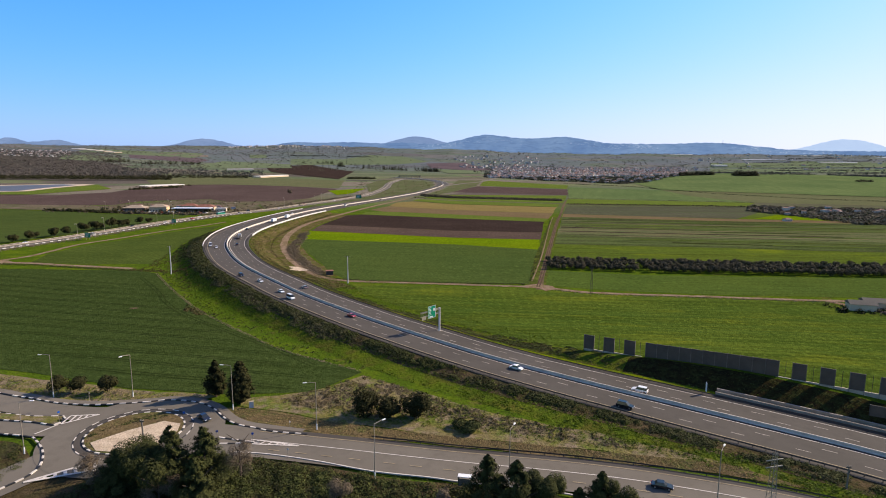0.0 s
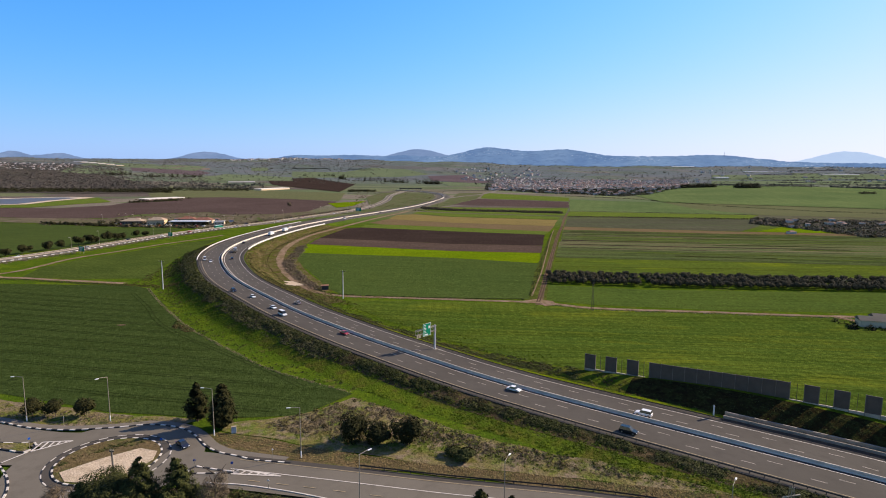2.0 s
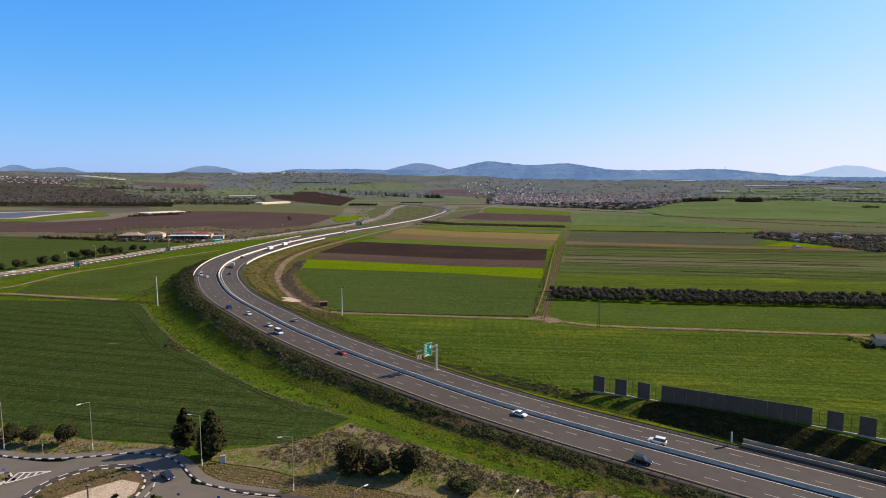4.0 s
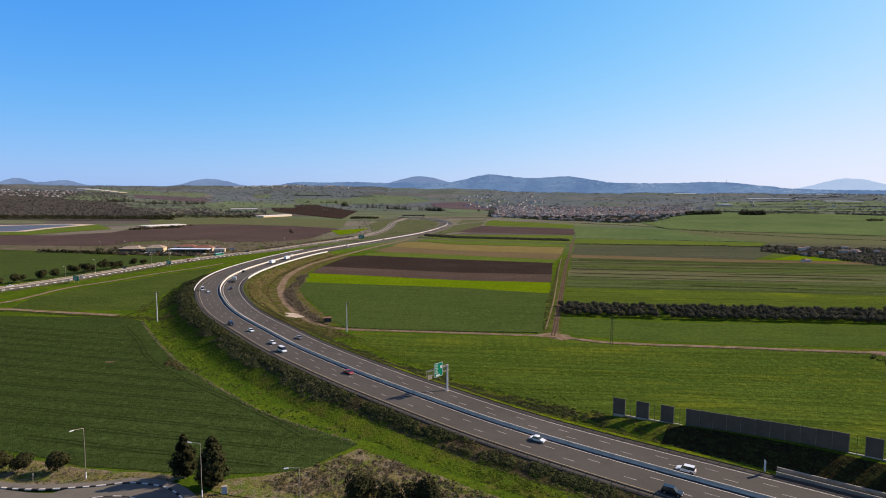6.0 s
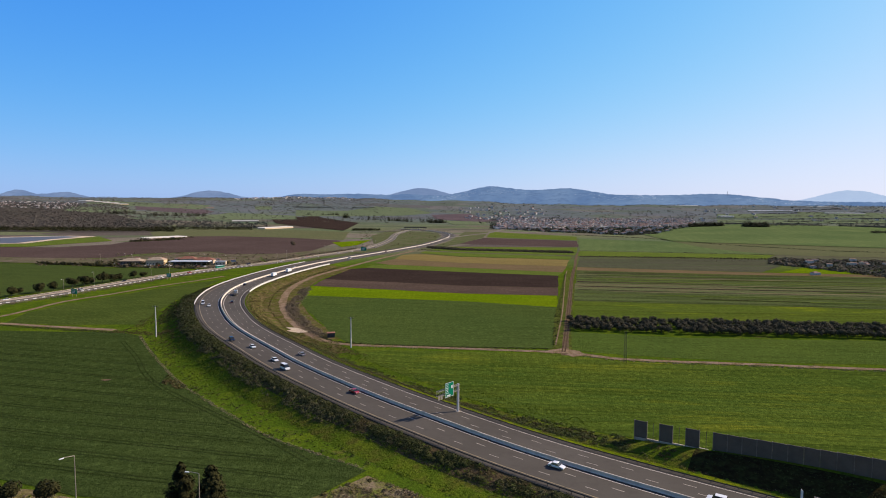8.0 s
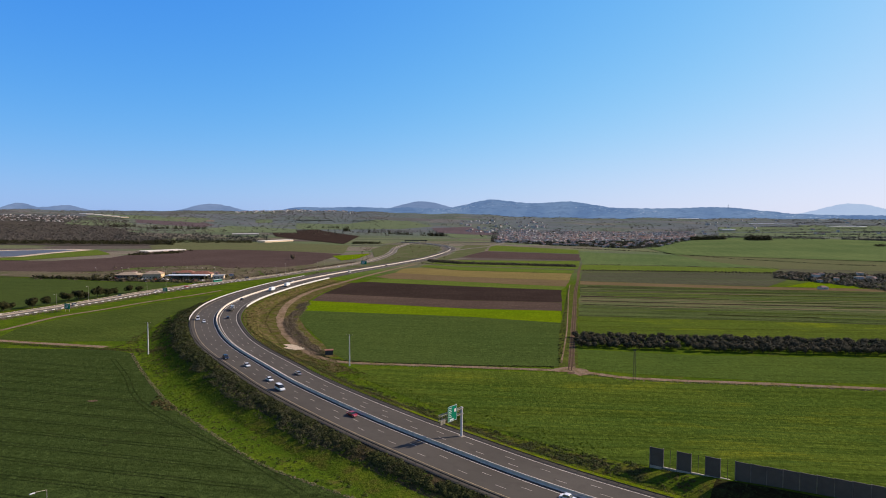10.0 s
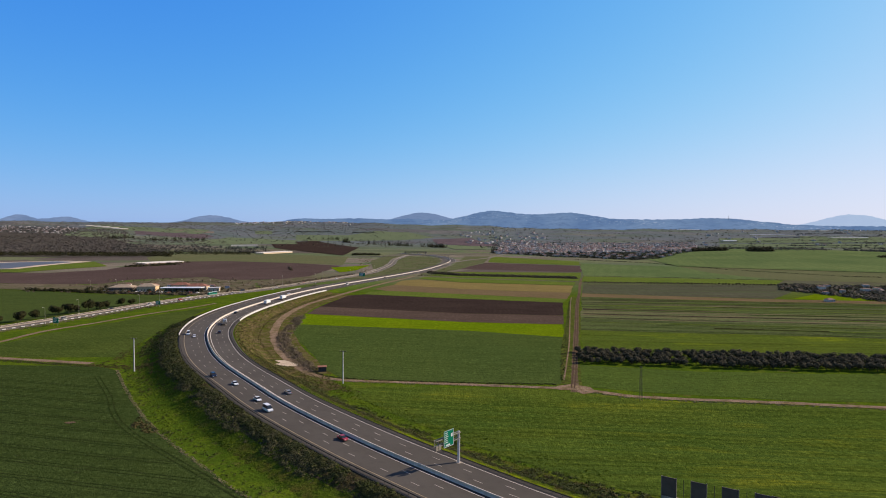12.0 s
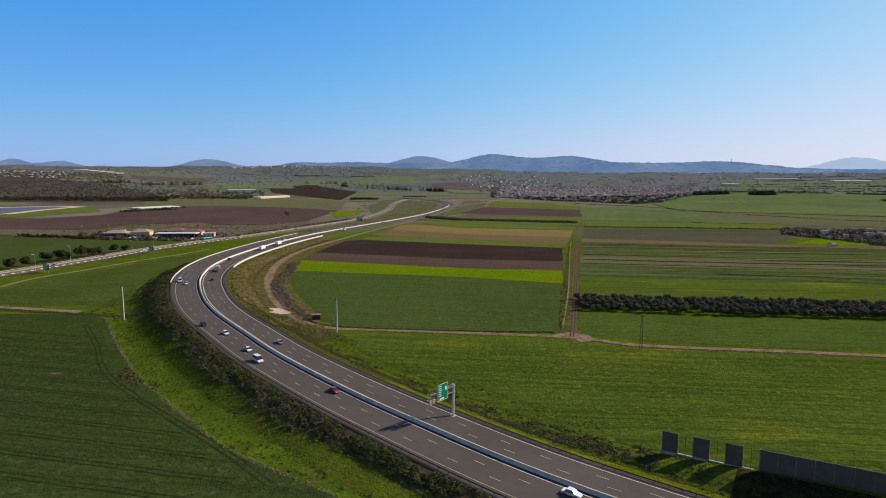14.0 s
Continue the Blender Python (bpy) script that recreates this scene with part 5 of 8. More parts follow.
first = street_lamp(12.6, 2.2)
LAMPS = [(-70.8, 145.4, 0), (-44.5, 136.6, 20), (-103.2, 150.6, 60), (-125.7, 148.0, 10), (-25.0, 116.0, 230), (44.9, 113.0, 240), (3.8, 117.0, 250), (-108.0, 117.2, 200), (-160, 154, 10)]
for k, (x, y, a) in enumerate(LAMPS):
    m = pose(x, y, gz(x, y) + 0.3, 0, 0, a)
    if k == 0:
        first.matrix_basis = m
    else:
        copy_thing(first, m)


def utility_pole(x, y, h, label="pale concrete utility pole with a short crossarm", arm=1.6, mat=None, r=0.34):
    root = thing("utility_pole", pose(x, y, gz(x, y)), label, "utility pole", "utility poles")
    part("shaft", cone(bmesh.new(), r, r * 0.6, -0.3, h), mat or m_pale, root)
    part("crossarm", box(bmesh.new(), (-arm, -0.1, h - 0.35), (arm, 0.1, h - 0.15)), m_rust, root)
    for s in (-arm + 0.15, 0, arm - 0.15):
        part("insulator", cone(bmesh.new(), 0.09, 0.05, h - 0.15, h + 0.25, 6, Matrix.Translation((s, 0, 0))), m_steel, root)
    return root


utility_pole(-194.6, 325.9, 16.8)
utility_pole(-85.7, 320.9, 15.6)
utility_pole(75.5, 124.6, 5.0, "grey wooden utility pole above the local road", 0.5, m_wood, 0.22)
utility_pole(-76.5, 114.5, 11.5, "weathered wooden utility pole beside the roundabout", 0.5, m_wood, 0.26)


# ---- plants ----
def leaf_cloud(centres, normals, size, rnd, flatness=0.75, slim=1.0):
    """Small four-sided leaf sprays at the centres, facing roughly along the normals."""
    c, n = np.asarray(centres), np.asarray(normals)
    k = len(c)
    r = rnd.normal(size=(k, 3))
    n = n * flatness + r * (1 - flatness)
    n /= np.linalg.norm(n, axis=1)[:, None] + 1e-9
    a = np.cross(n, rnd.normal(size=(k, 3)))
    a /= np.linalg.norm(a, axis=1)[:, None] + 1e-9
    b = np.cross(n, a)
    s = (size * rnd.uniform(0.55, 1.35, k))[:, None]
    e = rnd.uniform(0.45, 0.9, k)[:, None] * slim
    quad = np.stack([c - a * s, c - b * s * e, c + a * s * rnd.uniform(0.6, 1.2, k)[:, None], c + b * s * e], 1).reshape(-1, 3)
    faces = np.arange(4 * k).reshape(-1, 4)
    return quad, faces


def crown_points(shape, k, h, r, rnd, z0=0.0):
    """Leaf places and outward normals of a crown h high and r wide above z0."""
    d = rnd.normal(size=(k, 3))
    d /= np.linalg.norm(d, axis=1)[:, None]
    if shape == "cone":
        t = rnd.uniform(0, 1, k) ** 1.35
        ang = rnd.uniform(0, 2 * np.pi, k)
        whorl = 0.80 + 0.20 * np.sin(t * 40 + 3 * ang) + 0.12 * np.sin(5 * ang)
        rad = r * ((1 - t) ** 0.68 * 0.95 + 0.04) * whorl * rnd.uniform(0.30, 1.14, k) ** 0.8 * np.minimum(1, 0.35 + t * 6)
        pts = np.column_stack([rad * np.cos(ang), rad * np.sin(ang), z0 + t * h])
        nrm = np.column_stack([np.cos(ang), np.sin(ang), np.full(k, 0.55)])
    elif shape in ("conifer", "teardrop"):
        # leaf sprays along rising branches in uneven whorls
        nb = 120 if shape == "conifer" else 190
        tb, ab = np.sort(rnd.uniform(0.0, 0.97, nb)), rnd.uniform(0, 2 * np.pi, nb)
        prof = (1 - tb) ** 0.95 * 1.05 + 0.04 if shape == "conifer" else (1 - tb) ** 0.62 * 1.12 * np.minimum(1, 0.62 + 1.6 * tb) + 0.03
        lb = r * prof * rnd.uniform(0.72, 1.12, nb) * np.minimum(1, 0.55 + tb * 5)
        pick = rnd.integers(0, nb, k)
        sfrac = rnd.uniform(0.12, 1.0, k) ** 0.7
        along_ = lb[pick] * sfrac
        fan = rnd.normal(size=(k, 3)) * (0.11 * lb[pick] * (1.2 - sfrac * 0.8) + 0.06)[:, None]
        ang = ab[pick]
        pts = np.column_stack([along_ * np.cos(ang), along_ * np.sin(ang), z0 + tb[pick] * h * 0.97 + 0.20 * along_]) + fan
        nrm = np.column_stack([np.cos(ang), np.sin(ang), np.full(k, 0.8)])
    elif shape == "column":
        t = rnd.uniform(0, 1, k)
        ang = rnd.uniform(0, 2 * np.pi, k)
        rad = r * np.sqrt(np.maximum(0.02, 1 - (2 * np.abs(t - 0.42) / 1.18) ** 2.2)) * (0.85 + 0.22 * np.sin(9 * t + 4 * ang)) * rnd.uniform(0.6, 1.08, k)
        pts = np.column_stack([rad * np.cos(ang), rad * np.sin(ang), z0 + t * h])
        nrm = np.column_stack([np.cos(ang), np.sin(ang), np.full(k, 0.4)])
    else:
        lobes = 3 if shape == "bush" else 9 if shape == "round" else 15
        lc = rnd.normal(size=(lobes, 3)) * (0.30, 0.30, 0.22)
        if shape == "pine":
            lc = rnd.uniform(-1, 1, (lobes, 3)) * (0.55, 0.55, 0.42)
        lr = rnd.uniform(0.42, 0.72, lobes) if shape != "pine" else rnd.uniform(0.22, 0.48, lobes)
        pick = rnd.integers(0, lobes, k)
        rad = lr[pick] * rnd.uniform(0.6, 1.05, k) ** 0.6
        u = lc[pick] + d * rad[:, None]
        pts = u * (r, r, h * 0.5)
        pts[:, 2] = np.maximum(pts[:, 2], -h * 0.48) + z0 + h * 0.5
        nrm = d + (0, 0, 0.35)
    return pts, nrm


def tree_meshes(shape, k, h, r, leaf, seed, trunk=0.2, limbs=4, slim=1.0):
    """Trunk with limbs, and crown, as two meshes."""
    rnd = np.random.default_rng(seed)
    z0 = h * trunk
    pts, nrm = crown_points(shape, k, h - z0, r, rnd, z0)
    quad, faces = leaf_cloud(pts, nrm, leaf, rnd, 0.75, slim)
    crown = bpy.data.meshes.new("crown")
    crown.from_pydata(quad.tolist(), [], faces.tolist())
    bm = bmesh.new()
    cone(bm, 0.028 * h, 0.010 * h, -0.4, h * 0.75, 7)
    for i in range(limbs):
        a = i * 2.4 + seed
        m = Matrix.Translation((0, 0, h * (trunk + 0.05 + 0.1 * i))) @ Matrix.Rotation(a, 4, "Z") @ Matrix.Rotation(radians(52), 4, "Y")
        cone(bm, 0.014 * h, 0.004 * h, 0, r * 0.85, 5, m)
    tr = bpy.data.meshes.new("trunk")
    bm.to_mesh(tr)
    bm.free()
    return tr, crown


def plant(meshes, x, y, leafmat, label, category="tree", name="tree", s=1.0, turn=0.0, group="", sink=0.1, tall=1.0):
    tr, crown = meshes
    root = thing(name, Matrix.LocRotScale((x, y, gz(x, y) - sink), Euler((0, 0, turn)), (s, s, s * tall)), label, category, group)
    for nm, me, mat in (("trunk", tr, m_bark), ("crown", crown, leafmat)):
        if not me.materials:
            me.materials.append(mat)
        ob = new(nm, me)
        ob.parent = root
    return root


cypress = tree_meshes("conifer", 16000, 11.6, 4.2, 0.30, 3, 0.12, 0, 0.5)
plant(cypress, -80, 154, m_leaf_dark, "tall dark conifer with a pointed crown beside the roundabout", "conifer", "conifer")
column = tree_meshes("teardrop", 24000, 12.8, 4.0, 0.30, 4, 0.06, 0, 0.6)
plant(column, -71, 150.5, m_leaf_dark, "tall dark rounded conifer beside the roundabout", "conifer", "conifer")
for k, (x, y, h, r) in enumerate(((-34, 147, 7.4, 4.0), (-27.4, 146, 5.4, 3.0), (-20.4, 146.4, 7.2, 3.9))):
    plant(tree_meshes("round", 3400, h, r, 0.30, 20 + k, 0.04, 3), x, y, m_leaf_dark, "rounded dark evergreen shrub on the dry slope", "shrub", "shrub", group="shrubs on the slope")
for k, (x, y, h, r) in enumerate(((-127.5, 152, 5.6, 3.0), (-121, 152.5, 5.6, 2.8), (-113, 153.5, 6.0, 3.2))):
    plant(tree_meshes("round", 2400, h, r, 0.26, 30 + k, 0.16, 4), x, y, m_leaf_dark, "round dark olive tree on the verge", "tree", "tree", group="trees on the verge")
# pines and bare trees in front of the local road
PINES = [(-73.5, 108.5, 13.6, 5.0), (-66, 107.5, 15.2, 5.0), (-60, 110, 14.2, 4.6), (-69.5, 104.5, 13.2, 4.8), (-0.5, 108, 12.6, 4.6), (5, 106, 12.8, 4.8), (10.5, 108, 11.4, 4.2), (17, 106, 7.8, 2.8), (21.5, 108, 10.4, 3.4), (26, 107, 10.6, 3.8), (-59, 104, 10.5, 4.0), (-77, 106, 10.0, 4.2)]
for k, (x, y, h, r) in enumerate(PINES):
    plant(tree_meshes("conifer" if k % 3 else "pine", 16000, h * (0.98 if k % 3 else 0.92), r * (1.35 if k % 3 else 1.2), 0.30, 40 + k, 0.04, 4, 0.4), x, y, m_leaf_pine, "bushy green pine tree in front of the local road", "tree", "tree", group="pines by the local road")
for k, (x, y, h, r) in enumerate(((-81, 106.5, 5.6, 3.8), (-66, 102.5, 6.8, 4.4), (-53.5, 112.5, 10.6, 3.8), (-87, 111, 5.0, 3.4), (-30, 107, 6, 2.8), (-9, 108, 5, 2.2))):
    plant(tree_meshes("pine", 6500, h, r, 0.26, 60 + k, 0.1, 8, 0.12), x, y, m_leaf_grey, "leafless grey-brown tree in front of the local road", "tree", "tree", group="bare trees")


def scatter(name, spots, sizes, mat, label, leaves=26, leaf=0.45, seed=1, tall=1.0, category="bushes", lift=0.0, slim=0.7):
    """Many low bushes as one mesh; each a small heap of leaf sprays."""
    rnd = np.random.default_rng(seed)
    spots, sizes = np.asarray(spots), np.asarray(sizes)
    k = len(spots)
    d = rnd.normal(size=(k, leaves, 3))
    d /= np.linalg.norm(d, axis=2)[:, :, None]
    d[:, :, 2] = np.abs(d[:, :, 2])
    rad = rnd.uniform(0.55, 1.08, (k, leaves, 1))
    z = ground_z(spots[:, 0], spots[:, 1]) + lift
    base = np.column_stack([spots, z])[:, None, :]
    wide = sizes[:, None, None] * np.array([1, 1, tall])
    pts = (base + d * rad * wide).reshape(-1, 3)
    quad, faces = leaf_cloud(pts, d.reshape(-1, 3) + (0, 0, 0.4), np.repeat(sizes * leaf, leaves), rnd, 0.75, slim)
    me = bpy.data.meshes.new(name)
    me.from_pydata(quad.tolist(), [], faces.tolist())
    me.materials.append(mat)
    return tagged(new(name, me), label, category, kind="stuff")


def strip_spots(line, normals, lo, hi, k, seed, keep=lambda p: True):
    rnd = random.Random(seed)
    out = []
    while len(out) < k:
        i = rnd.randrange(len(line) - 1)
        if keep(line[i]):
            q = line[i].lerp(line[i + 1], rnd.random()) + normals[i] * rnd.uniform(lo, hi)
            out.append((q.x, q.y))
    return out


def sizes_of(k, lo, hi, seed):
    return np.random.default_rng(seed).uniform(lo, hi, k) ** 1.0


def clumpy(spots, size, level, seed):
    """Those of the spots that fall into loose clumps."""
    return [p for p in spots if noise.noise(Vector((p[0] / size, p[1] / size, seed * 7.3))) + 0.5 * noise.noise(Vector((p[0] / size * 3.1, p[1] / size * 3.1, seed))) > level]


# bank of the highway, outer side
sp = clumpy(strip_spots(HWC, HWCN, 16.7, 21.5, 6400, 1, lambda p: p.y < 350), 7.0, -0.08, 1)
scatter("bushes", sp, sizes_of(len(sp), 0.3, 1.25, 1), m_leaf_bush, "dark green bushes in loose clumps on the highway bank", 40, 0.22, 1, 0.95)
sp = clumpy(strip_spots(HWC, HWCN, 16.7, 22.5, 3400, 81, lambda p: p.y < 340), 6.0, 0.10, 2)
scatter("bushes", sp, sizes_of(len(sp), 0.3, 1.0, 81), m_leaf_brush, "grey-brown brush in loose clumps on the highway bank", 34, 0.22, 81, 0.7)
sp = clumpy(strip_spots(HWC, HWCN, 17.0, 24.5, 2200, 2, lambda p: 300 < p.y < 480), 9.0, -0.08, 3)
scatter("bushes", sp, sizes_of(len(sp), 0.7, 1.9, 2), m_leaf_bush, "dark green bushes on the outside of the bend", 46, 0.2, 2, 0.85)
sp = clumpy(strip_spots(HWC, HWCN, 17.0, 27.0, 1500, 82, lambda p: 300 < p.y < 480), 8.0, 0.05, 4)
scatter("bushes", sp, sizes_of(len(sp), 0.5, 1.4, 82), m_leaf_brush, "brown-green brush on the outside of the bend", 40, 0.2, 82, 0.8)
sp = strip_spots(HWC, HWCN, 17.5, 26.0, 700, 3, lambda p: 90 < p.y < 330)
scatter("bushes", sp, sizes_of(700, 0.25, 0.6, 3), m_leaf_dry, "pale dry weeds on the highway bank", 20, 0.25, 3, 0.8, slim=0.4)
sp = strip_spots(HWC, HWCN, 22.0, 36.0, 260, 39, lambda p: 370 < p.y < 470)
scatter("bushes", sp, sizes_of(260, 0.6, 1.5, 39), m_leaf_bush, "loose dark bushes below the bend", 34, 0.28, 39, 0.9)
sp = clumpy(strip_spots(HWC, HWCN, 21.5, 31.0, 5200, 83, lambda p: 90 < p.y < 345), 5.0, 0.0, 5)
scatter("grass", sp, sizes_of(len(sp), 0.35, 1.0, 83), m_leaf_grass, "lush green hummocks of grass at the foot of the bank", 16, 0.3, 83, 0.5, "grass", 0.0, 0.5)
sp = clumpy(strip_spots(HWC, HWCN, 22.0, 32.0, 2400, 84, lambda p: 90 < p.y < 400), 6.0, 0.12, 6)
scatter("weeds", sp, sizes_of(len(sp), 0.25, 0.7, 84), m_leaf_lush, "darker weeds in the grass at the foot of the bank", 16, 0.3, 84, 0.6, "weeds", 0.0, 0.5)
sp = clumpy(strip_spots(HWC, HWCN, 17.0, 26.0, 3000, 101, lambda p: 225 < p.y < 430), 8.0, -0.12, 11)
scatter("bushes", sp, sizes_of(len(sp), 0.5, 1.35, 101), m_leaf_sage, "grey-green shrubs covering the bank outside the bend", 44, 0.2, 101, 0.95)
sp = clumpy(strip_spots(HWC, HWCN, 17.0, 22.5, 2000, 102, lambda p: p.y < 225), 7.0, 0.0, 12)
scatter("bushes", sp, sizes_of(len(sp), 0.4, 1.1, 102), m_leaf_sage, "grey-green shrubs on the highway bank", 40, 0.2, 102, 0.9)
ditch = smooth_line([(-226, 334.5, 0), (-205, 333, 0), (-186, 331, 0), (-170, 330, 0)], 2.0)
sp = strip_spots(ditch, offsets(ditch), -3.0, 3.0, 420, 103)
scatter("weeds", sp, sizes_of(420, 0.3, 0.9, 103), m_leaf_brush, "dark brown weeds along a ditch to the highway bank", 22, 0.26, 103, 0.7, "weeds", 0.05)
# inner side
sp = strip_spots(HWC, HWCN, -25.5, -19.0, 1000, 4, lambda p: p.y < 300 and p.x < 12)
scatter("bushes", sp, sizes_of(1000, 0.4, 1.2, 4), m_leaf_bush, "dark hedge of bushes on the inner bank", 36, 0.22, 4, 0.7)
sp = strip_spots(HWC, HWCN, -32.0, -16.0, 2300, 5, lambda p: 285 < p.y < 680)
scatter("bushes", sp, sizes_of(2300, 0.3, 1.0, 5), m_leaf_brush, "dry weeds and low shrubs inside the bend", 22, 0.28, 5, 0.6)
sp = strip_spots(HWC, HWCN, -32.0, -16.0, 800, 6, lambda p: 285 < p.y < 680)
scatter("bushes", sp, sizes_of(800, 0.4, 1.0, 6), m_leaf_bush, "low green shrubs inside the bend", 22, 0.28, 6, 0.6)
sp = clumpy(strip_spots(HWC, HWCN, -30.0, -19.0, 3600, 96, lambda p: p.y < 345 and p.x < 26), 6.0, -0.02, 9)
scatter("bushes", sp, sizes_of(len(sp), 0.35, 1.1, 96), m_leaf_lush, "lush green hummocks and weeds on the inner bank", 30, 0.24, 96, 0.75)
sp = clumpy(strip_spots(HWC, HWCN, -27.0, -18.5, 2200, 97, lambda p: p.y < 345 and p.x < 30), 5.0, 0.12, 10)
scatter("bushes", sp, sizes_of(len(sp), 0.4, 1.0, 97), m_leaf_brush, "brown-green brush on the inner bank", 30, 0.24, 97, 0.8)
sp = strip_spots(HWC, HWCN, -18.6, -15.6, 900, 98, lambda p: p.y < 345)
scatter("grass", sp, sizes_of(900, 0.2, 0.5, 98), m_leaf_straw, "straw-coloured grass tufts beside the guard rail", 14, 0.34, 98, 0.7, "grass", 0.05, 0.35)
lane_line = smooth_line([(-112, 336, 0), (-126, 356, 0), (-146, 388, 0), (-164, 425, 0), (-172, 462, 0), (-184, 517, 0)], 3.0)
sp = strip_spots(lane_line, offsets(lane_line), -11.0, -3.0, 420, 7)
scatter("bushes", sp, sizes_of(420, 0.9, 2.3, 7), m_leaf_grey, "grey thorny thicket beside the service track", 60, 0.14, 7, 0.9)
near_edge = smooth_line([(-480, 332, 0), (-322, 342, 0), (-273, 339, 0), (-223, 334.5, 0)], 3.0)
sp = strip_spots(near_edge, offsets(near_edge), -4.2, -0.6, 900, 85)
scatter("weeds", sp, sizes_of(900, 0.3, 0.95, 85), m_leaf_bush, "dark weeds along a field track", 20, 0.28, 85, 0.7, "weeds", 0.1)
near_edge = smooth_line([(26, 325, 0), (51, 315, 0), (106, 312, 0), (170, 307, 0), (330, 302, 0)], 3.0)
sp = strip_spots(near_edge, offsets(near_edge), -1.8, 0.4, 900, 86)
scatter("weeds", sp, sizes_of(900, 0.2, 0.6, 86), m_leaf_dry, "pale dry weeds and stones beside a dirt track", 18, 0.3, 86, 0.7, "weeds", 0.1)
# bank plants in rows
rows = []
rnd = random.Random(8)
for k in range(7):
    ln = smooth_line([(-70, 143 + k * 0.7, 0), (-58, 137.4 + k * 1.2, 0), (-24, 134.4 + k * 0.7, 0), (20, 131.1 + k * 0.54, 0), (58, 126.4 + k * 0.64, 0)], 0.55)
    rows += [(p.x + (q.x - p.x) * f + rnd.uniform(-0.15, 0.15), p.y + (q.y - p.y) * f + rnd.uniform(-0.12, 0.12)) for p, q in zip(ln, ln[1:]) for f in (0.0, 0.33, 0.67) if rnd.random() < 0.92]
scatter("planted_shrubs", rows, sizes_of(len(rows), 0.22, 0.42, 8), m_leaf_straw, "rows of small straw-coloured planted shrubs on a bare bank", 14, 0.4, 8, 0.8, lift=0.12)


def area_spots(pts, k, seed):
    rnd = random.Random(seed)
    xs, ys = [p[0] for p in pts], [p[1] for p in pts]
    out = []
    while len(out) < k:
        x, y = rnd.uniform(min(xs), max(xs)), rnd.uniform(min(ys), max(ys))
        hit = False
        for (ax, ay), (bx, by) in zip(pts, pts[1:] + pts[:1]):
            if (ay > y) != (by > y) and x < ax + (y - ay) / (by - ay) * (bx - ax):
                hit = not hit
        if hit:
            out.append((x, y))
    return out


SCRUB = [(-62, 153), (-53, 162), (-42, 176), (-12, 158), (4, 150), (31, 140), (52, 133), (20, 138), (-20, 146), (-48, 148)]
sp = clumpy(area_spots(SCRUB, 2600, 9), 8.0, -0.05, 8)
scatter("weeds", sp, sizes_of(len(sp), 0.2, 0.6, 9), m_leaf_heath, "dry brown weeds on the slope", 26, 0.42, 9, 0.6, "weeds", 0.2, 0.35)
sp = area_spots(SCRUB, 260, 10)
scatter("weeds", sp, sizes_of(260, 0.3, 0.9, 10), m_leaf_brush, "low green weeds on the slope", 20, 0.3, 10, 0.7, "weeds", 0.3)
sp = area_spots([(-180, 164), (-109, 156), (-84, 153), (-84, 151), (-110, 147), (-150, 151)], 260, 11)
scatter("weeds", sp, sizes_of(260, 0.25, 0.7, 11), m_leaf_grey, "dry weeds along the verge", 18, 0.3, 11, 0.8, "weeds", 0.3)
sp = area_spots([(-150, 122), (-112, 122), (-104, 112), (-104, 100), (-150, 90)], 420, 12)
scatter("bushes", sp, sizes_of(420, 0.6, 1.5, 12), m_leaf_lush, "dark green bushes at the roundabout corner", 60, 0.14, 12, 0.8)
sp = area_spots([(-64, 121), (-40, 118.5), (-13, 115), (34, 109), (44, 92), (-92, 84), (-86, 108)], 2500, 13)
scatter("bushes", sp, sizes_of(2500, 0.8, 2.0, 13), m_leaf_lush, "thick green shrubs below the local road", 80, 0.14, 13, 0.8)
sp = area_spots([(-64, 120), (-40, 117.5), (-13, 114), (34, 108), (40, 96), (-80, 92), (-78, 112)], 260, 66)
scatter("bushes", sp, sizes_of(260, 1.0, 2.3, 66), m_leaf_dark, "dark evergreen shrubs below the local road", 90, 0.13, 66, 1.0)
plant(tree_meshes("bush", 3000, 3.0, 4.0, 0.24, 67, 0.02, 2), -7.5, 141.5, m_leaf_bush, "low spreading green bush on the dry slope", "shrub", "shrub", group="shrubs on the slope")
sp = area_spots([(-99, 124), (-92, 139), (-84, 140), (-96, 131), (-99, 128)], 60, 14)
scatter("weeds", sp, sizes_of(60, 0.3, 0.6, 14), m_leaf_bush, "low plants on the traffic island", 18, 0.35, 14, 0.7, "weeds", 0.6)
edge = smooth_line([(-205, 327, 0), (-180, 297, 0), (-156, 270, 0), (-132, 245, 0), (-100, 217, 0), (-77, 198, 0), (-43, 179, 0)], 2.0)
sp = strip_spots(edge, offsets(edge), -0.4, 0.9, 1100, 15)
scatter("weeds", sp, sizes_of(1100, 0.15, 0.42, 15), m_leaf_dry, "pale dry weeds along a field edge", 16, 0.3, 15, 0.8, "weeds", 0.1)
sp = strip_spots(edge, offsets(edge), 1, 8, 260, 18)
scatter("weeds", sp, sizes_of(260, 0.3, 0.8, 18), m_leaf_bush, "green weeds below the highway bank", 18, 0.3, 18, 0.6, "weeds", 0.1)
sp = area_spots([(-147, 258), (-139, 253), (-130, 243.5), (-133, 241), (-143, 248)], 90, 19)
scatter("bushes", sp[:70], sizes_of(70, 0.4, 1.2, 19), m_leaf_brush, "grey bush clump at the field corner", 26, 0.3, 19, 0.8)
foot = smooth_line([(-110, 340, 0), (-89, 329, 0), (-40, 329.6, 0), (15, 334, 0)], 2.0)
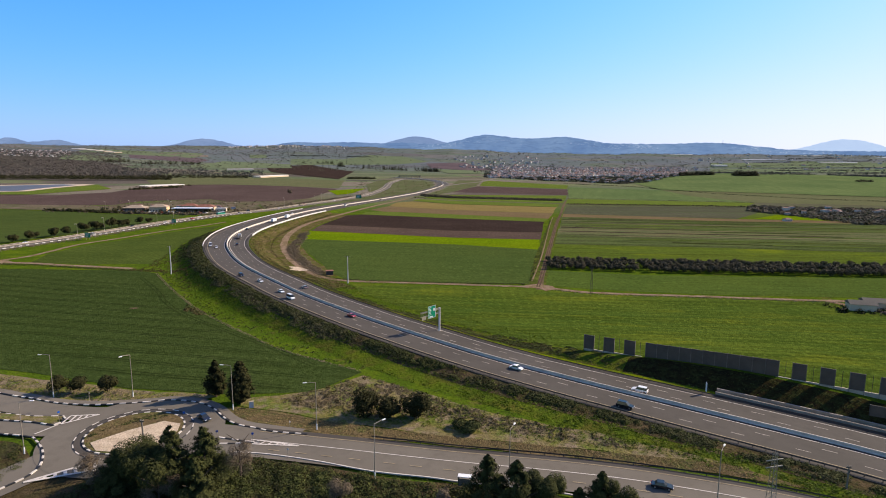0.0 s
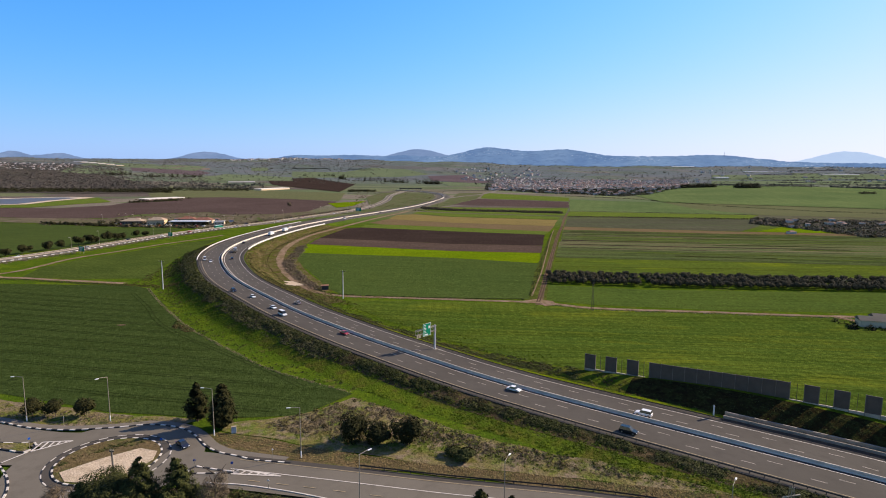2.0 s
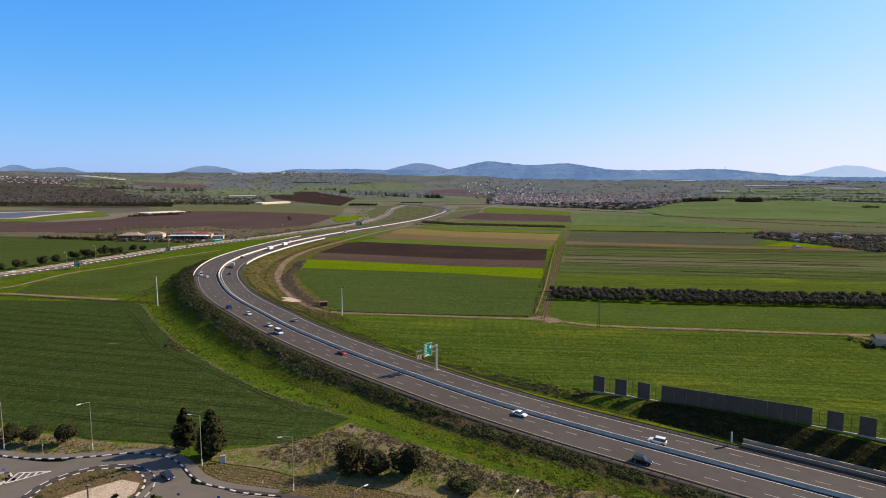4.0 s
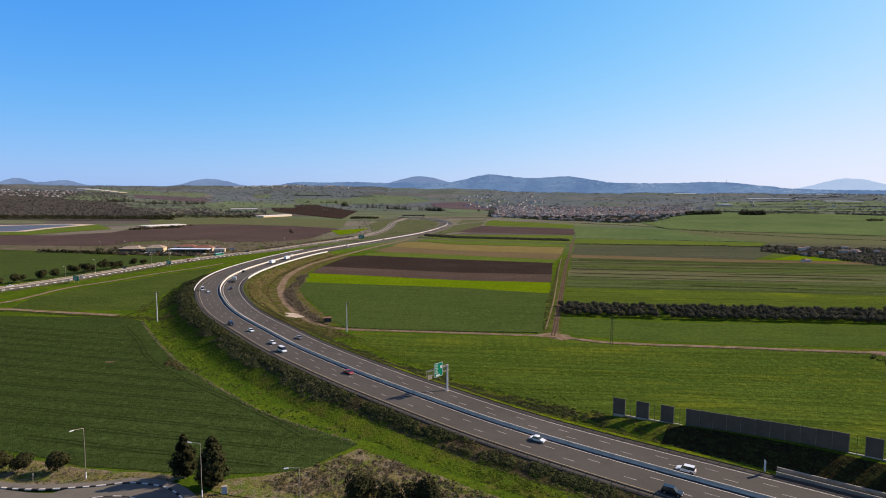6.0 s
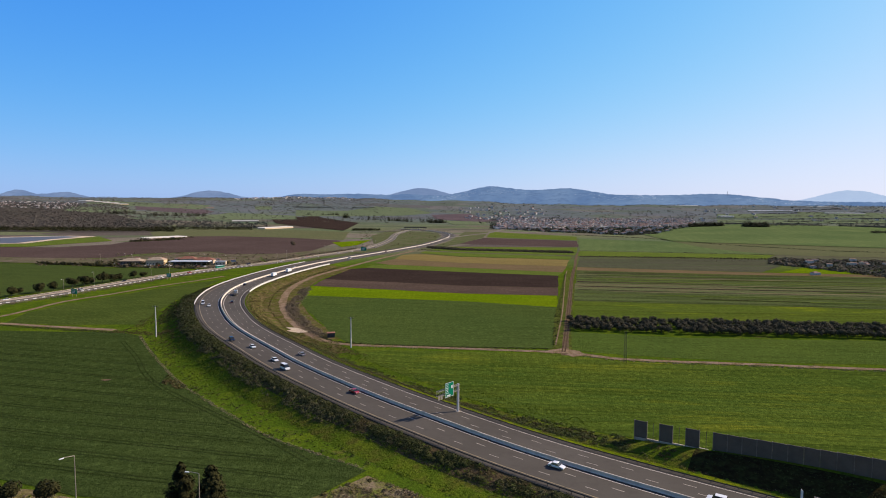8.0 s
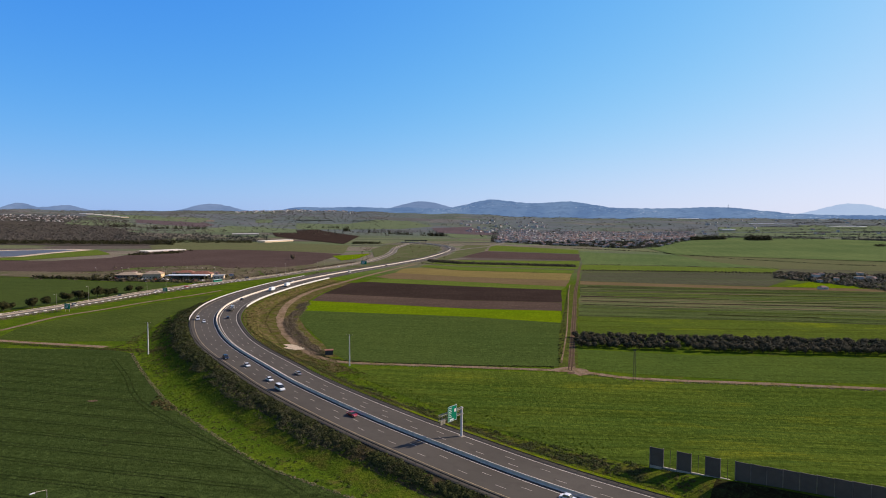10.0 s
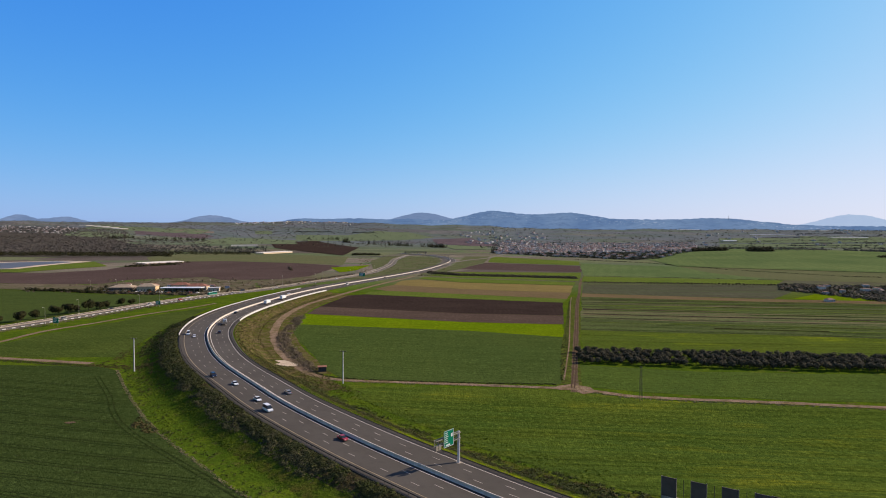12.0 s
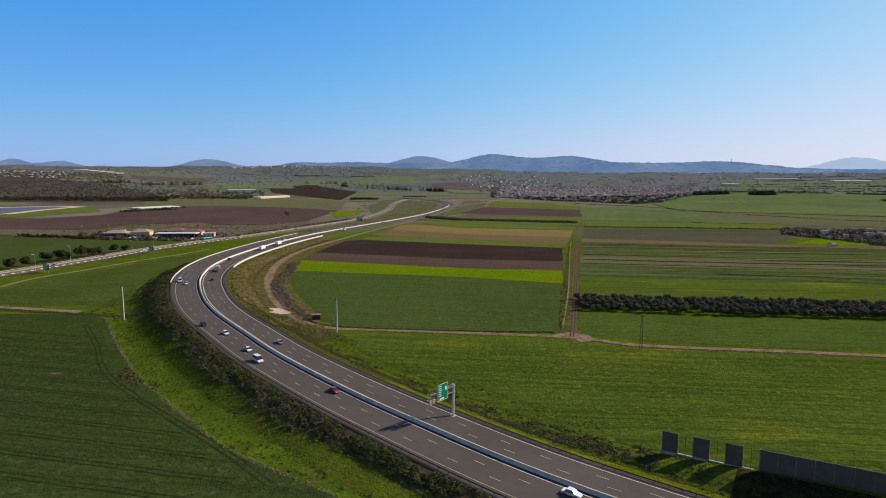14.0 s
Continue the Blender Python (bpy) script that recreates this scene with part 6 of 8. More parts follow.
sp = strip_spots(foot, offsets(foot), 0.6, 2.2, 380, 20)
scatter("weeds", sp, sizes_of(380, 0.35, 0.8, 20), m_leaf_bush, "dark weeds in a ditch along a field", 18, 0.32, 20, 0.7, "weeds", 0.1)
sp = strip_spots(foot, offsets(foot), -4.5, -2.4, 200, 36)
scatter("weeds", sp, sizes_of(200, 0.25, 0.6, 36), m_leaf_dry, "dry weeds beside a dirt track", 18, 0.32, 36, 0.7, "weeds", 0.1)
sp = area_spots([(16.4, 340), (19.0, 340), (38.6, 510), (55, 660), (53, 660), (36.2, 510), (25, 424)], 420, 16)
scatter("bushes", sp, sizes_of(420, 0.3, 0.8, 16), m_leaf_bush, "reeds and bushes along a field ditch", 18, 0.35, 16, 0.8)

# tufts of grass on the banks and verges
sp = strip_spots(HWC, HWCN, 22.0, 30.0, 3600, 41, lambda p: 90 < p.y < 330)
scatter("grass", sp, sizes_of(3600, 0.25, 0.75, 41), m_leaf_grass, "bright green tufts of grass on the foot of the bank", 12, 0.36, 41, 0.55, "grass", 0.0, 0.4)
sp = strip_spots(HWC, HWCN, 31.0, 44.0, 1100, 42, lambda p: 262 < p.y < 340)
scatter("grass", sp, sizes_of(1100, 0.25, 0.7, 42), m_leaf_grass, "bright green tufts of grass below the bank", 12, 0.36, 42, 0.5, "grass", 0.0, 0.4)
sp = strip_spots(HWC, HWCN, -42.0, -24.0, 2600, 43, lambda p: 190 < p.y < 305)
scatter("grass", sp, sizes_of(2600, 0.25, 0.85, 43), m_leaf_grass, "bright green tufts of grass above the inner bank", 12, 0.36, 43, 0.5, "grass", 0.0, 0.4)
sp = strip_spots(HWC, HWCN, -17.4, -15.4, 500, 44, lambda p: p.x > -60)
scatter("grass", sp, sizes_of(500, 0.15, 0.4, 44), m_leaf_grass, "bright grass on the verge beside the highway", 12, 0.36, 44, 0.5, "grass", 0.0, 0.4)
sp = area_spots([(-60, 148), (-40, 145), (0, 139), (40, 134), (54, 131), (30, 142), (0, 151), (-14, 158), (-40, 150)], 900, 45)
scatter("grass", sp, sizes_of(900, 0.2, 0.55, 45), m_leaf_grass, "green grass tufts on the dry slope", 12, 0.34, 45, 0.6, "grass", 0.25)
sp = area_spots([(-175, 164), (-109, 154), (-84, 153), (-84, 150), (-110, 146.5), (-150, 151)], 500, 46)
scatter("grass", sp, sizes_of(500, 0.2, 0.5, 46), m_leaf_grass, "green grass tufts along the verge", 12, 0.34, 46, 0.6, "grass", 0.25)
sp = area_spots([(-122, 352), (-112, 338), (-96, 331), (-90, 322), (-72, 305), (-110, 305), (-140, 345)], 500, 47)
scatter("bushes", sp, sizes_of(500, 0.3, 0.9, 47), m_leaf_brush, "brown-green brush at the track bend", 22, 0.28, 47, 0.7)

sp = strip_spots(HWC, HWCN, -27.5, -17.8, 1500, 65, lambda p: p.x > -5)
sp = [q for i, q in enumerate(sp) if q[0] > 62 or i % 3 == 0]
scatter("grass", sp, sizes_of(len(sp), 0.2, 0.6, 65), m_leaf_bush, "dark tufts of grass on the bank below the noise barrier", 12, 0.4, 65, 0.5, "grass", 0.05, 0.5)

# ---- orchard and tree rows ----
olive = [tree_meshes("round", 620, 4.8, 2.7, 0.32, 70 + k, 0.10, 2) for k in range(4)]
rnd = random.Random(5)
for j in range(5):
    for i in range(60):
        x = 34 + i * 4.1 + rnd.uniform(-0.9, 0.9)
        y = 384.5 - 0.045 * (x - 34) + j * 6.2 + rnd.uniform(-1.2, 1.2)
        if abs(x - 91) < 2.6:
            continue
        plant(olive[rnd.randrange(4)], x, y, m_leaf_olive, "dark grey-green olive tree in an orchard block", "tree", "olive_tree", rnd.uniform(0.85, 1.15), rnd.uniform(0, 6), "orchard trees")
for i in range(58):
    x = 95 + i * 4.3
    plant(olive[rnd.randrange(4)], x, 864 - 0.03 * (x - 95) + rnd.uniform(-1, 1), m_leaf_olive, "small dark tree in a row between fields", "tree", "tree", rnd.uniform(0.5, 0.75), rnd.uniform(0, 6), "row of young trees")
round_tree = [tree_meshes("round", 700, 6.5, 3.4, 0.45, 80 + k, 0.18, 3) for k in range(3)]
for i, (u, s) in enumerate(((0.0, 0.8), (0.09, 0.9), (0.13, 0.7), (0.22, 1.0), (0.3, 0.9), (0.41, 1.0), (0.49, 1.1), (0.53, 0.8), (0.60, 1.1), (0.66, 0.9), (0.72, 0.8), (0.8, 0.9), (0.88, 0.7))):
    x, y = -386 + 30 * u + rnd.uniform(-2, 2), 425 + 160 * u
    plant(round_tree[i % 3], x, y, m_leaf_dark, "round dark tree beside the old road", "tree", "tree", s * 1.45, i * 1.3, "roadside trees")
sp = strip_spots(OLD, OLDN, 9.5, 15, 420, 37, lambda p: 380 < p.y < 640)
scatter("bushes", sp, sizes_of(420, 0.5, 1.6, 37), m_leaf_bush, "bushes along the old road", 20, 0.34, 37, 0.8)
sp = strip_spots(OLD, OLDN, -15, -9.5, 360, 38, lambda p: 360 < p.y < 640)
scatter("bushes", sp, sizes_of(360, 0.4, 1.3, 38), m_leaf_grey, "dry bushes along the old road", 20, 0.34, 38, 0.7)
sp = strip_spots([Vector((x, y, 0)) for x, y in ((-141, 1006), (-83, 961), (92, 928))], [Vector((0, 1, 0))] * 3, 0, 26, 2100, 17)
scatter("hedge", sp, sizes_of(2100, 1.8, 3.2, 17), m_leaf_olive, "long dark hedge of orchard trees between fields", 16, 0.4, 17, 1.0, "hedge")


def far_trees(name, u0, u1, d0, d1, k, lo, hi, seed, mat, label, leaves=10, leaf=0.5, tall=1.0, power=1.0):
    rnd = random.Random(seed)
    sp = [bearing(rnd.uniform(u0, u1), d0 + (d1 - d0) * rnd.random() ** power) for _ in range(k)]
    return scatter(name, sp, sizes_of(k, lo, hi, seed), mat, label, leaves * 2, leaf * 0.55, seed, tall, "woods")


def belt(name, pts, k, width, lo, hi, seed, mat, label, tall=1.0, leaves=12, clusters=0):
    """Trees along a polyline; clusters: gathered into so many groups."""
    rnd = random.Random(seed)
    mids = [rnd.random() for _ in range(clusters)]
    sp = []
    for _ in range(k):
        t = rnd.choice(mids) + rnd.gauss(0, 0.02) if clusters else rnd.random()
        t = min(0.999, max(0, t)) * (len(pts) - 1)
        a, b = pts[int(t)], pts[int(t) + 1]
        f = t - int(t)
        sp.append((a[0] + (b[0] - a[0]) * f + rnd.uniform(-width, width), a[1] + (b[1] - a[1]) * f + rnd.uniform(-width, width)))
    return scatter(name, sp, sizes_of(k, lo, hi, seed), mat, label, leaves, 0.42, seed, tall, "trees")


far_trees("woods", -0.82, -0.46, 1570, 1760, 1100, 4, 7, 21, m_leaf_dark, "dark green belt of pines across the plain", 10, 0.5, 1.2)
far_trees("woods", -0.50, -0.33, 1700, 1860, 330, 3.5, 6, 48, m_leaf_dark, "thinning end of a dark pine belt", 10, 0.5, 1.1)
far_trees("woods", -0.60, -0.40, 1850, 2700, 620, 4, 8, 49, m_leaf_wood, "loose grey trees at the edge of a wood", 8, 0.5, 0.9)
far_trees("woods", -0.82, -0.54, 1760, 3400, 2900, 4, 9, 22, m_leaf_wood, "grey-green wooded slope", 8, 0.55, 0.9)
far_trees("woods", -0.56, -0.30, 1800, 2300, 420, 4, 8, 23, m_leaf_fardark, "line of dark trees across the plain", 9, 0.55, 1.3)
far_trees("woods", -0.60, -0.10, 2400, 4200, 900, 4, 9, 24, m_leaf_far, "scattered far trees on the plain", 7, 0.55, 0.9)
far_trees("woods", 0.05, 0.80, 2300, 4400, 1500, 4, 10, 25, m_leaf_far, "scattered far trees beyond the town", 7, 0.55, 0.9)
far_trees("woods", 0.40, 0.455, 1780, 1850, 240, 6, 10, 26, m_leaf_dark, "dark clump of trees beside the town", 10, 0.5, 1.3)
far_trees("woods", 0.49, 0.53, 1700, 1790, 190, 6, 10, 27, m_leaf_dark, "dark clump of trees on the rise", 10, 0.5, 1.4)
far_trees("woods", 0.535, 0.62, 1720, 2000, 130, 3, 6, 28, m_leaf_far, "loose row of trees on the rise", 9, 0.5, 1.2)
far_trees("woods", 0.65, 0.78, 1800, 2100, 200, 4, 8, 29, m_leaf_fardark, "row of dark trees on the rise", 10, 0.5, 1.2)
far_trees("woods", 0.70, 0.725, 1470, 1510, 26, 4, 7, 30, m_leaf_dark, "clump of dark trees in a meadow", 12, 0.5, 1.0)
far_trees("woods", -0.16, -0.115, 1700, 1760, 90, 4, 7, 31, m_leaf_dark, "dark tree clump near the interchange", 10, 0.5, 1.0)
far_trees("woods", -0.55, -0.21, 770, 880, 180, 1.8, 3.2, 32, m_leaf_grey, "row of bare trees beside the ploughed field", 14, 0.4, 1.0)
far_trees("cypresses", -0.15, -0.02, 2750, 3100, 110, 3, 5, 33, m_leaf_fardark, "row of tall dark cypresses", 10, 0.6, 3.4)
far_trees("cypresses", -0.42, -0.19, 2800, 3300, 60, 3, 5, 34, m_leaf_fardark, "scattered tall dark cypresses", 10, 0.6, 3.0)
far_trees("cypresses", -0.62, -0.48, 2150, 2300, 60, 3, 5, 35, m_leaf_fardark, "row of dark cypresses beside the wood", 10, 0.6, 2.6)
lone = tree_meshes("round", 900, 9.0, 5.0, 0.55, 91, 0.15, 5)
plant(lone, -378, 1017, m_leaf_grey, "lone bare tree in a ploughed field")

for k in range(4, 7):
    ln = [(x, 752 + k * 14 + 0.06 * (x - 90) + rnd.uniform(-0.8, 0.8)) for x in np.arange(95, 262 + 9 * k, 5.0)]
    scatter("saplings", ln, sizes_of(len(ln), 0.6, 1.2, 90 + k), m_leaf_olive, "row of small dark saplings on a grey plot", 12, 0.4, 90 + k, 1.0, "trees")

far_trees("woods", -0.82, -0.10, 3400, 4250, 1900, 4, 8, 51, m_leaf_wood, "grey trees and hedges on the low hills", 7, 0.5, 0.9)
far_trees("woods", -0.30, 0.10, 3300, 4250, 500, 4, 8, 52, m_leaf_far, "hedges on the low hills beyond the interchange", 7, 0.5, 0.9)

far_trees("woods", -0.82, -0.62, 2760, 3520, 900, 4, 8, 87, m_leaf_fardark, "dark trees between the houses of a wooded slope", 8, 0.5, 1.0)
for k in range(7):
    a, b = bearing(0.38 + 0.03 * k, 2150 + 230 * k), bearing(0.80, 2080 + 250 * k)
    belt("trees", [a, ((a[0] + b[0]) / 2, (a[1] + b[1]) / 2 + 40), b], 170, 26, 3, 6.5, 400 + k, m_leaf_fardark, "dark tree rows and groves across the far plain", 1.0, 12, 14)
# bare trees along the old road, scrub round the interchange and below the bend
sp = strip_spots(OLD, OLDN, 11, 19, 420, 53, lambda p: 640 < p.y < 960)
scatter("bare_trees", sp, sizes_of(420, 1.4, 3.0, 53), m_leaf_grey, "row of bare brown trees between the old road and a ploughed field", 18, 0.3, 53, 1.1, "trees")
sp = [bearing(rnd.uniform(-0.15, 0.0), rnd.uniform(950, 1750)) for _ in range(900)]
sp = [q for q in sp if ((HW_XY - q) ** 2).sum(1).min() > 22 ** 2]
scatter("bushes", sp, sizes_of(len(sp), 0.9, 2.2, 54), m_leaf_brush, "grey-green scrub round the interchange", 12, 0.4, 54, 0.7)
sp = area_spots([(-222, 340), (-200, 328), (-168, 290), (-158, 292), (-190, 352), (-222, 402), (-238, 396)], 520, 55)
scatter("bushes", sp, sizes_of(520, 0.3, 1.1, 55), m_leaf_brush, "brown-green brush below the highway bend", 26, 0.24, 55, 0.7)
sp = area_spots([(-222, 338), (-200, 326), (-160, 280), (-130, 250), (-120, 262), (-190, 352), (-230, 410), (-240, 398)], 1500, 56)
scatter("grass", sp, sizes_of(1500, 0.25, 0.75, 56), m_leaf_grass, "bright green grass tufts below the highway bend", 12, 0.36, 56, 0.5, "grass")

belt("cypresses", [(-830, 2920), (-545, 2640), (-315, 2450)], 120, 8, 3.6, 5.6, 57, m_leaf_dark, "row of tall dark cypresses beyond the interchange", 4.0, 26, 17)
belt("cypresses", [(-1074, 3023), (-950, 3050), (-826, 3067)], 40, 5, 3.2, 5.0, 88, m_leaf_dark, "loose row of tall dark cypresses in a green field", 4.0, 26, 11)
belt("cypresses", [(-1733, 2427), (-1682, 2525)], 46, 8, 3.4, 5.6, 89, m_leaf_dark, "short row of tall dark cypresses", 4.0, 26)
belt("cypresses", [(-1567, 2431), (-1480, 2520), (-1397, 2609)], 80, 10, 3.4, 5.8, 90, m_leaf_dark, "dense row of dark cypresses", 4.0, 26)
belt("hedge", [(-1232, 3344), (-1151, 3378)], 60, 6, 3, 5, 91, m_leaf_fardark, "dark tree row on the far slope", 1.3)
belt("hedge", [(-1136, 3384), (-1041, 3403)], 70, 6, 3, 5, 92, m_leaf_fardark, "dark tree row on the far slope", 1.3)
belt("hedge", [(-911, 3408), (-787, 3417)], 80, 6, 3, 5, 93, m_leaf_fardark, "dark tree row on the far slope", 1.3)
belt("cypresses", [(-315, 2450), (-264, 2430)], 50, 8, 3.6, 5.4, 58, m_leaf_dark, "dense group of tall dark cypresses", 4.0, 26)
belt("trees", [(-722, 1085), (-700, 1110), (-668, 1168)], 90, 8, 2.6, 4.4, 59, m_leaf_dark, "dark trees in front of greenhouses", 1.0, 16)
belt("hedge", [(150, 1500), (287, 1389), (394, 1164), (515, 1036), (700, 960)], 420, 2, 1.2, 2.2, 60, m_leaf_dark, "dark hedge line across pale meadows", 0.9)
belt("hedge", [(100, 985), (240, 968), (384, 946)], 200, 2, 1.0, 1.8, 61, m_leaf_olive, "low hedge between green fields", 0.8)
belt("trees", [(-560, 672), (-500, 664), (-455, 656)], 90, 5, 2.0, 4.0, 62, m_leaf_dark, "dark trees beside the compound", 1.0, 20)
belt("trees", [(-470, 700), (-400, 716), (-340, 706)], 110, 9, 1.8, 3.6, 63, m_leaf_brush, "brown and green trees behind the compound", 1.2, 20)
belt("trees", [(-440, 652), (-390, 650), (-350, 652)], 70, 4, 1.8, 3.6, 64, m_leaf_olive, "dark trees in front of the compound", 1.0, 20)
for k, i in enumerate(range(24, len(OLD) - 60, 7)):
    if OLD[i].y > 1000:
        break
    p, n = OLD[i], OLDN[i] * (9.5 if k % 2 else -9.5)
    copy_thing(first, pose(p.x + n.x, p.y + n.y, gz(p.x + n.x, p.y + n.y), 0, 0, 100))

# ragged low growth and bare patches between the bushes of the outer bank
sp = strip_spots(HWC, HWCN, 16.6, 25.0, 1200, 68, lambda p: 90 < p.y < 480)
scatter("grass", sp, sizes_of(1200, 0.2, 0.6, 68), m_leaf_grass, "bright grass between the bushes of the highway bank", 12, 0.4, 68, 0.9, "grass", 0.25, 0.4)
belt("trees", [(-470, 690), (-420, 702), (-365, 690)], 60, 12, 1.8, 3.4, 69, m_leaf_dark, "dark trees among the compound houses", 1.2, 20)


# ---- buildings ----
def house_meshes(w, d, h, roof, seed):
    bm = box(bmesh.new(), (-w / 2, -d / 2, -1.0), (w / 2, d / 2, h))
    a = bpy.data.meshes.new("wall")
    bm.to_mesh(a)
    bm.free()
    bm = bmesh.new()
    e, t = 0.5, h + roof
    lo = [bm.verts.new(v) for v in ((-w / 2 - e, -d / 2 - e, h), (w / 2 + e, -d / 2 - e, h), (w / 2 + e, d / 2 + e, h), (-w / 2 - e, d / 2 + e, h))]
    if roof > 0.6:
        r = max(0.3, w / 2 - d / 2)
        hi = [bm.verts.new((-r, 0, t)), bm.verts.new((r, 0, t))]
        for f in ((lo[0], lo[1], hi[1], hi[0]), (lo[2], lo[3], hi[0], hi[1]), (lo[1], lo[2], hi[1]), (lo[3], lo[0], hi[0]), (lo[3], lo[2], lo[1], lo[0])):
            bm.faces.new(f)
    else:
        up = [bm.verts.new((v.co.x, v.co.y, t)) for v in lo]
        for i in range(4):
            bm.faces.new((lo[i], lo[(i + 1) % 4], up[(i + 1) % 4], up[i]))
        bm.faces.new(up)
    b = bpy.data.meshes.new("roof")
    bm.to_mesh(b)
    bm.free()
    wins = []
    rnd = random.Random(seed)
    for fl in range(max(1, int(h // 2.9))):
        for k in range(max(2, int(w // 3.2))):
            x = -w / 2 + (k + 0.5) * w / max(2, int(w // 3.2)) + rnd.uniform(-0.2, 0.2)
            bm = box(bmesh.new(), (x - 0.55, -d / 2 - 0.06, fl * 2.9 + 0.9), (x + 0.55, -d / 2 + 0.05, fl * 2.9 + 2.2))
            me = bpy.data.meshes.new("window")
            bm.to_mesh(me)
            bm.free()
            wins.append(me)
    return a, b, wins


def house(meshes, x, y, turn, wall, roof, label, group="", s=1.0):
    a, b, wins = meshes
    root = thing("house", Matrix.LocRotScale((x, y, gz(x, y)), Euler((0, 0, turn)), (s, s, s)), label, "house", group)
    for nm, me, mat in [("wall", a, wall), ("roof", b, roof)] + [("window", w, m_dark) for w in wins]:
        if not me.materials:
            me.materials.append(mat)
        ob = new(nm, me)
        ob.parent = root
    return root


KINDS = []
for k, (w, d, h, r, wm, rm) in enumerate(((13, 10, 6.0, 2.6, m_wallw, m_roof), (12, 9, 5.6, 2.4, m_wall, m_roof), (11, 10, 6.4, 0.4, m_wallw, m_pale), (14, 9, 3.6, 2.4, m_wall, m_roof2), (10, 9, 6.2, 2.4, m_wallw, m_roof2), (15, 11, 7.0, 0.4, m_wall, m_pale))):
    KINDS.append((house_meshes(w, d, h, r, k), wm, rm))
rnd = random.Random(12)


def front(u):
    """Distance of the town's near edge."""
    return np.interp(u, [0.06, 0.16, 0.30, 0.34, 0.40, 0.45], [1890, 1640, 1440, 1480, 1760, 1900])


for i in range(150):
    u = rnd.uniform(0.075, 0.40)
    d = front(u) + 25 + 340 * rnd.random() ** 1.4
    x, y = bearing(u, d)
    ms, wm, rm = KINDS[rnd.randrange(6)]
    house(ms, x, y, rnd.choice((0.2, 0.2 + math.pi / 2, 0.5)) + rnd.uniform(-0.15, 0.15), m_townwall, m_townroof, "pale village house in the town across the fields", "town houses", rnd.uniform(0.55, 0.82))
# white terraces at the near corner of the town
for i in range(9):
    x, y = bearing(0.078 + i * 0.0115, 1905 + (i % 3) * 40)
    house(KINDS[2][0], x, y, 0.2 + rnd.uniform(-0.1, 0.1), m_wallw, m_pale, "white flat-roofed house at the edge of the town", "town houses", 1.1)


def far_houses(u0, u1, d0, d1, k, seed, label, lo=0.8, hi=1.3):
    """Distant houses: walls and pitched roofs, two meshes' worth in one."""
    rnd = random.Random(seed)
    for mat, share in ((m_townwall, 1), (m_townroof, 2)):
        rnd.seed(seed)
        verts, faces = [], []
        for _ in range(k):
            x, y = bearing(rnd.uniform(u0, u1), rnd.uniform(d0, d1))
            z, a, s = gz(x, y), rnd.uniform(0, 3.14), rnd.uniform(lo, hi)
            w, dd, h, t = 6.5 * s, 5.0 * s, 6.0 * s, (2.4 if rnd.random() < 0.55 else 0.2) * s
            ca, sa = math.cos(a), math.sin(a)
            P = lambda px_, py_, pz_: (x + px_ * ca - py_ * sa, y + px_ * sa + py_ * ca, z + pz_)
            n = len(verts)
            if share == 1:
                verts += [P(sx * w, sy * dd, zz) for zz in (-1, h) for sx, sy in ((-1, -1), (1, -1), (1, 1), (-1, 1))]
                faces += [(n + i, n + (i + 1) % 4, n + 4 + (i + 1) % 4, n + 4 + i) for i in range(4)] + [(n + 4, n + 5, n + 6, n + 7)]
            else:
                verts += [P(sx * w * 1.08, sy * dd * 1.1, h + 0.05) for sx, sy in ((-1, -1), (1, -1), (1, 1), (-1, 1))] + [P(-w * 0.5, 0, h + t), P(w * 0.5, 0, h + t)]
                if t > s:
                    faces += [(n, n + 1, n + 5, n + 4), (n + 2, n + 3, n + 4, n + 5), (n + 1, n + 2, n + 5), (n + 3, n, n + 4)]
        tagged(part("houses" if share == 1 else "house_roofs", (verts, faces), mat), label, "houses", kind="stuff")


far_houses(0.08, 0.41, 1850, 3000, 1900, 41, "many pale houses of the town across the plain", 0.5, 0.85)
far_houses(0.02, 0.16, 2900, 3600, 80, 42, "pale houses beyond the highway")
far_houses(-0.80, -0.625, 2780, 3500, 210, 43, "pale houses among trees on a wooded slope", 0.45, 0.8)
far_houses(-0.36, -0.16, 3950, 4280, 130, 44, "pale houses on far hills", 0.6, 1.0)
far_houses(0.42, 0.75, 2600, 4000, 36, 45, "scattered pale farm buildings")
rs = random.Random(3)
for k in range(3):
    sp = []
    for _ in range(2000 if k < 2 else 4200):
        u = rs.uniform(0.07, 0.41)
        sp.append(bearing(u, front(u) + (10 + 360 * rs.random() if k < 2 else 380 + 1100 * rs.random())))
    scatter("town_trees", sp, sizes_of(len(sp), 2.2, 4.8, 50 + k), (m_leaf_town, m_leaf_dark, m_leaf_fardark)[k], "trees between the houses of the town", 18, 0.32, 50 + k, 1.1, "trees")

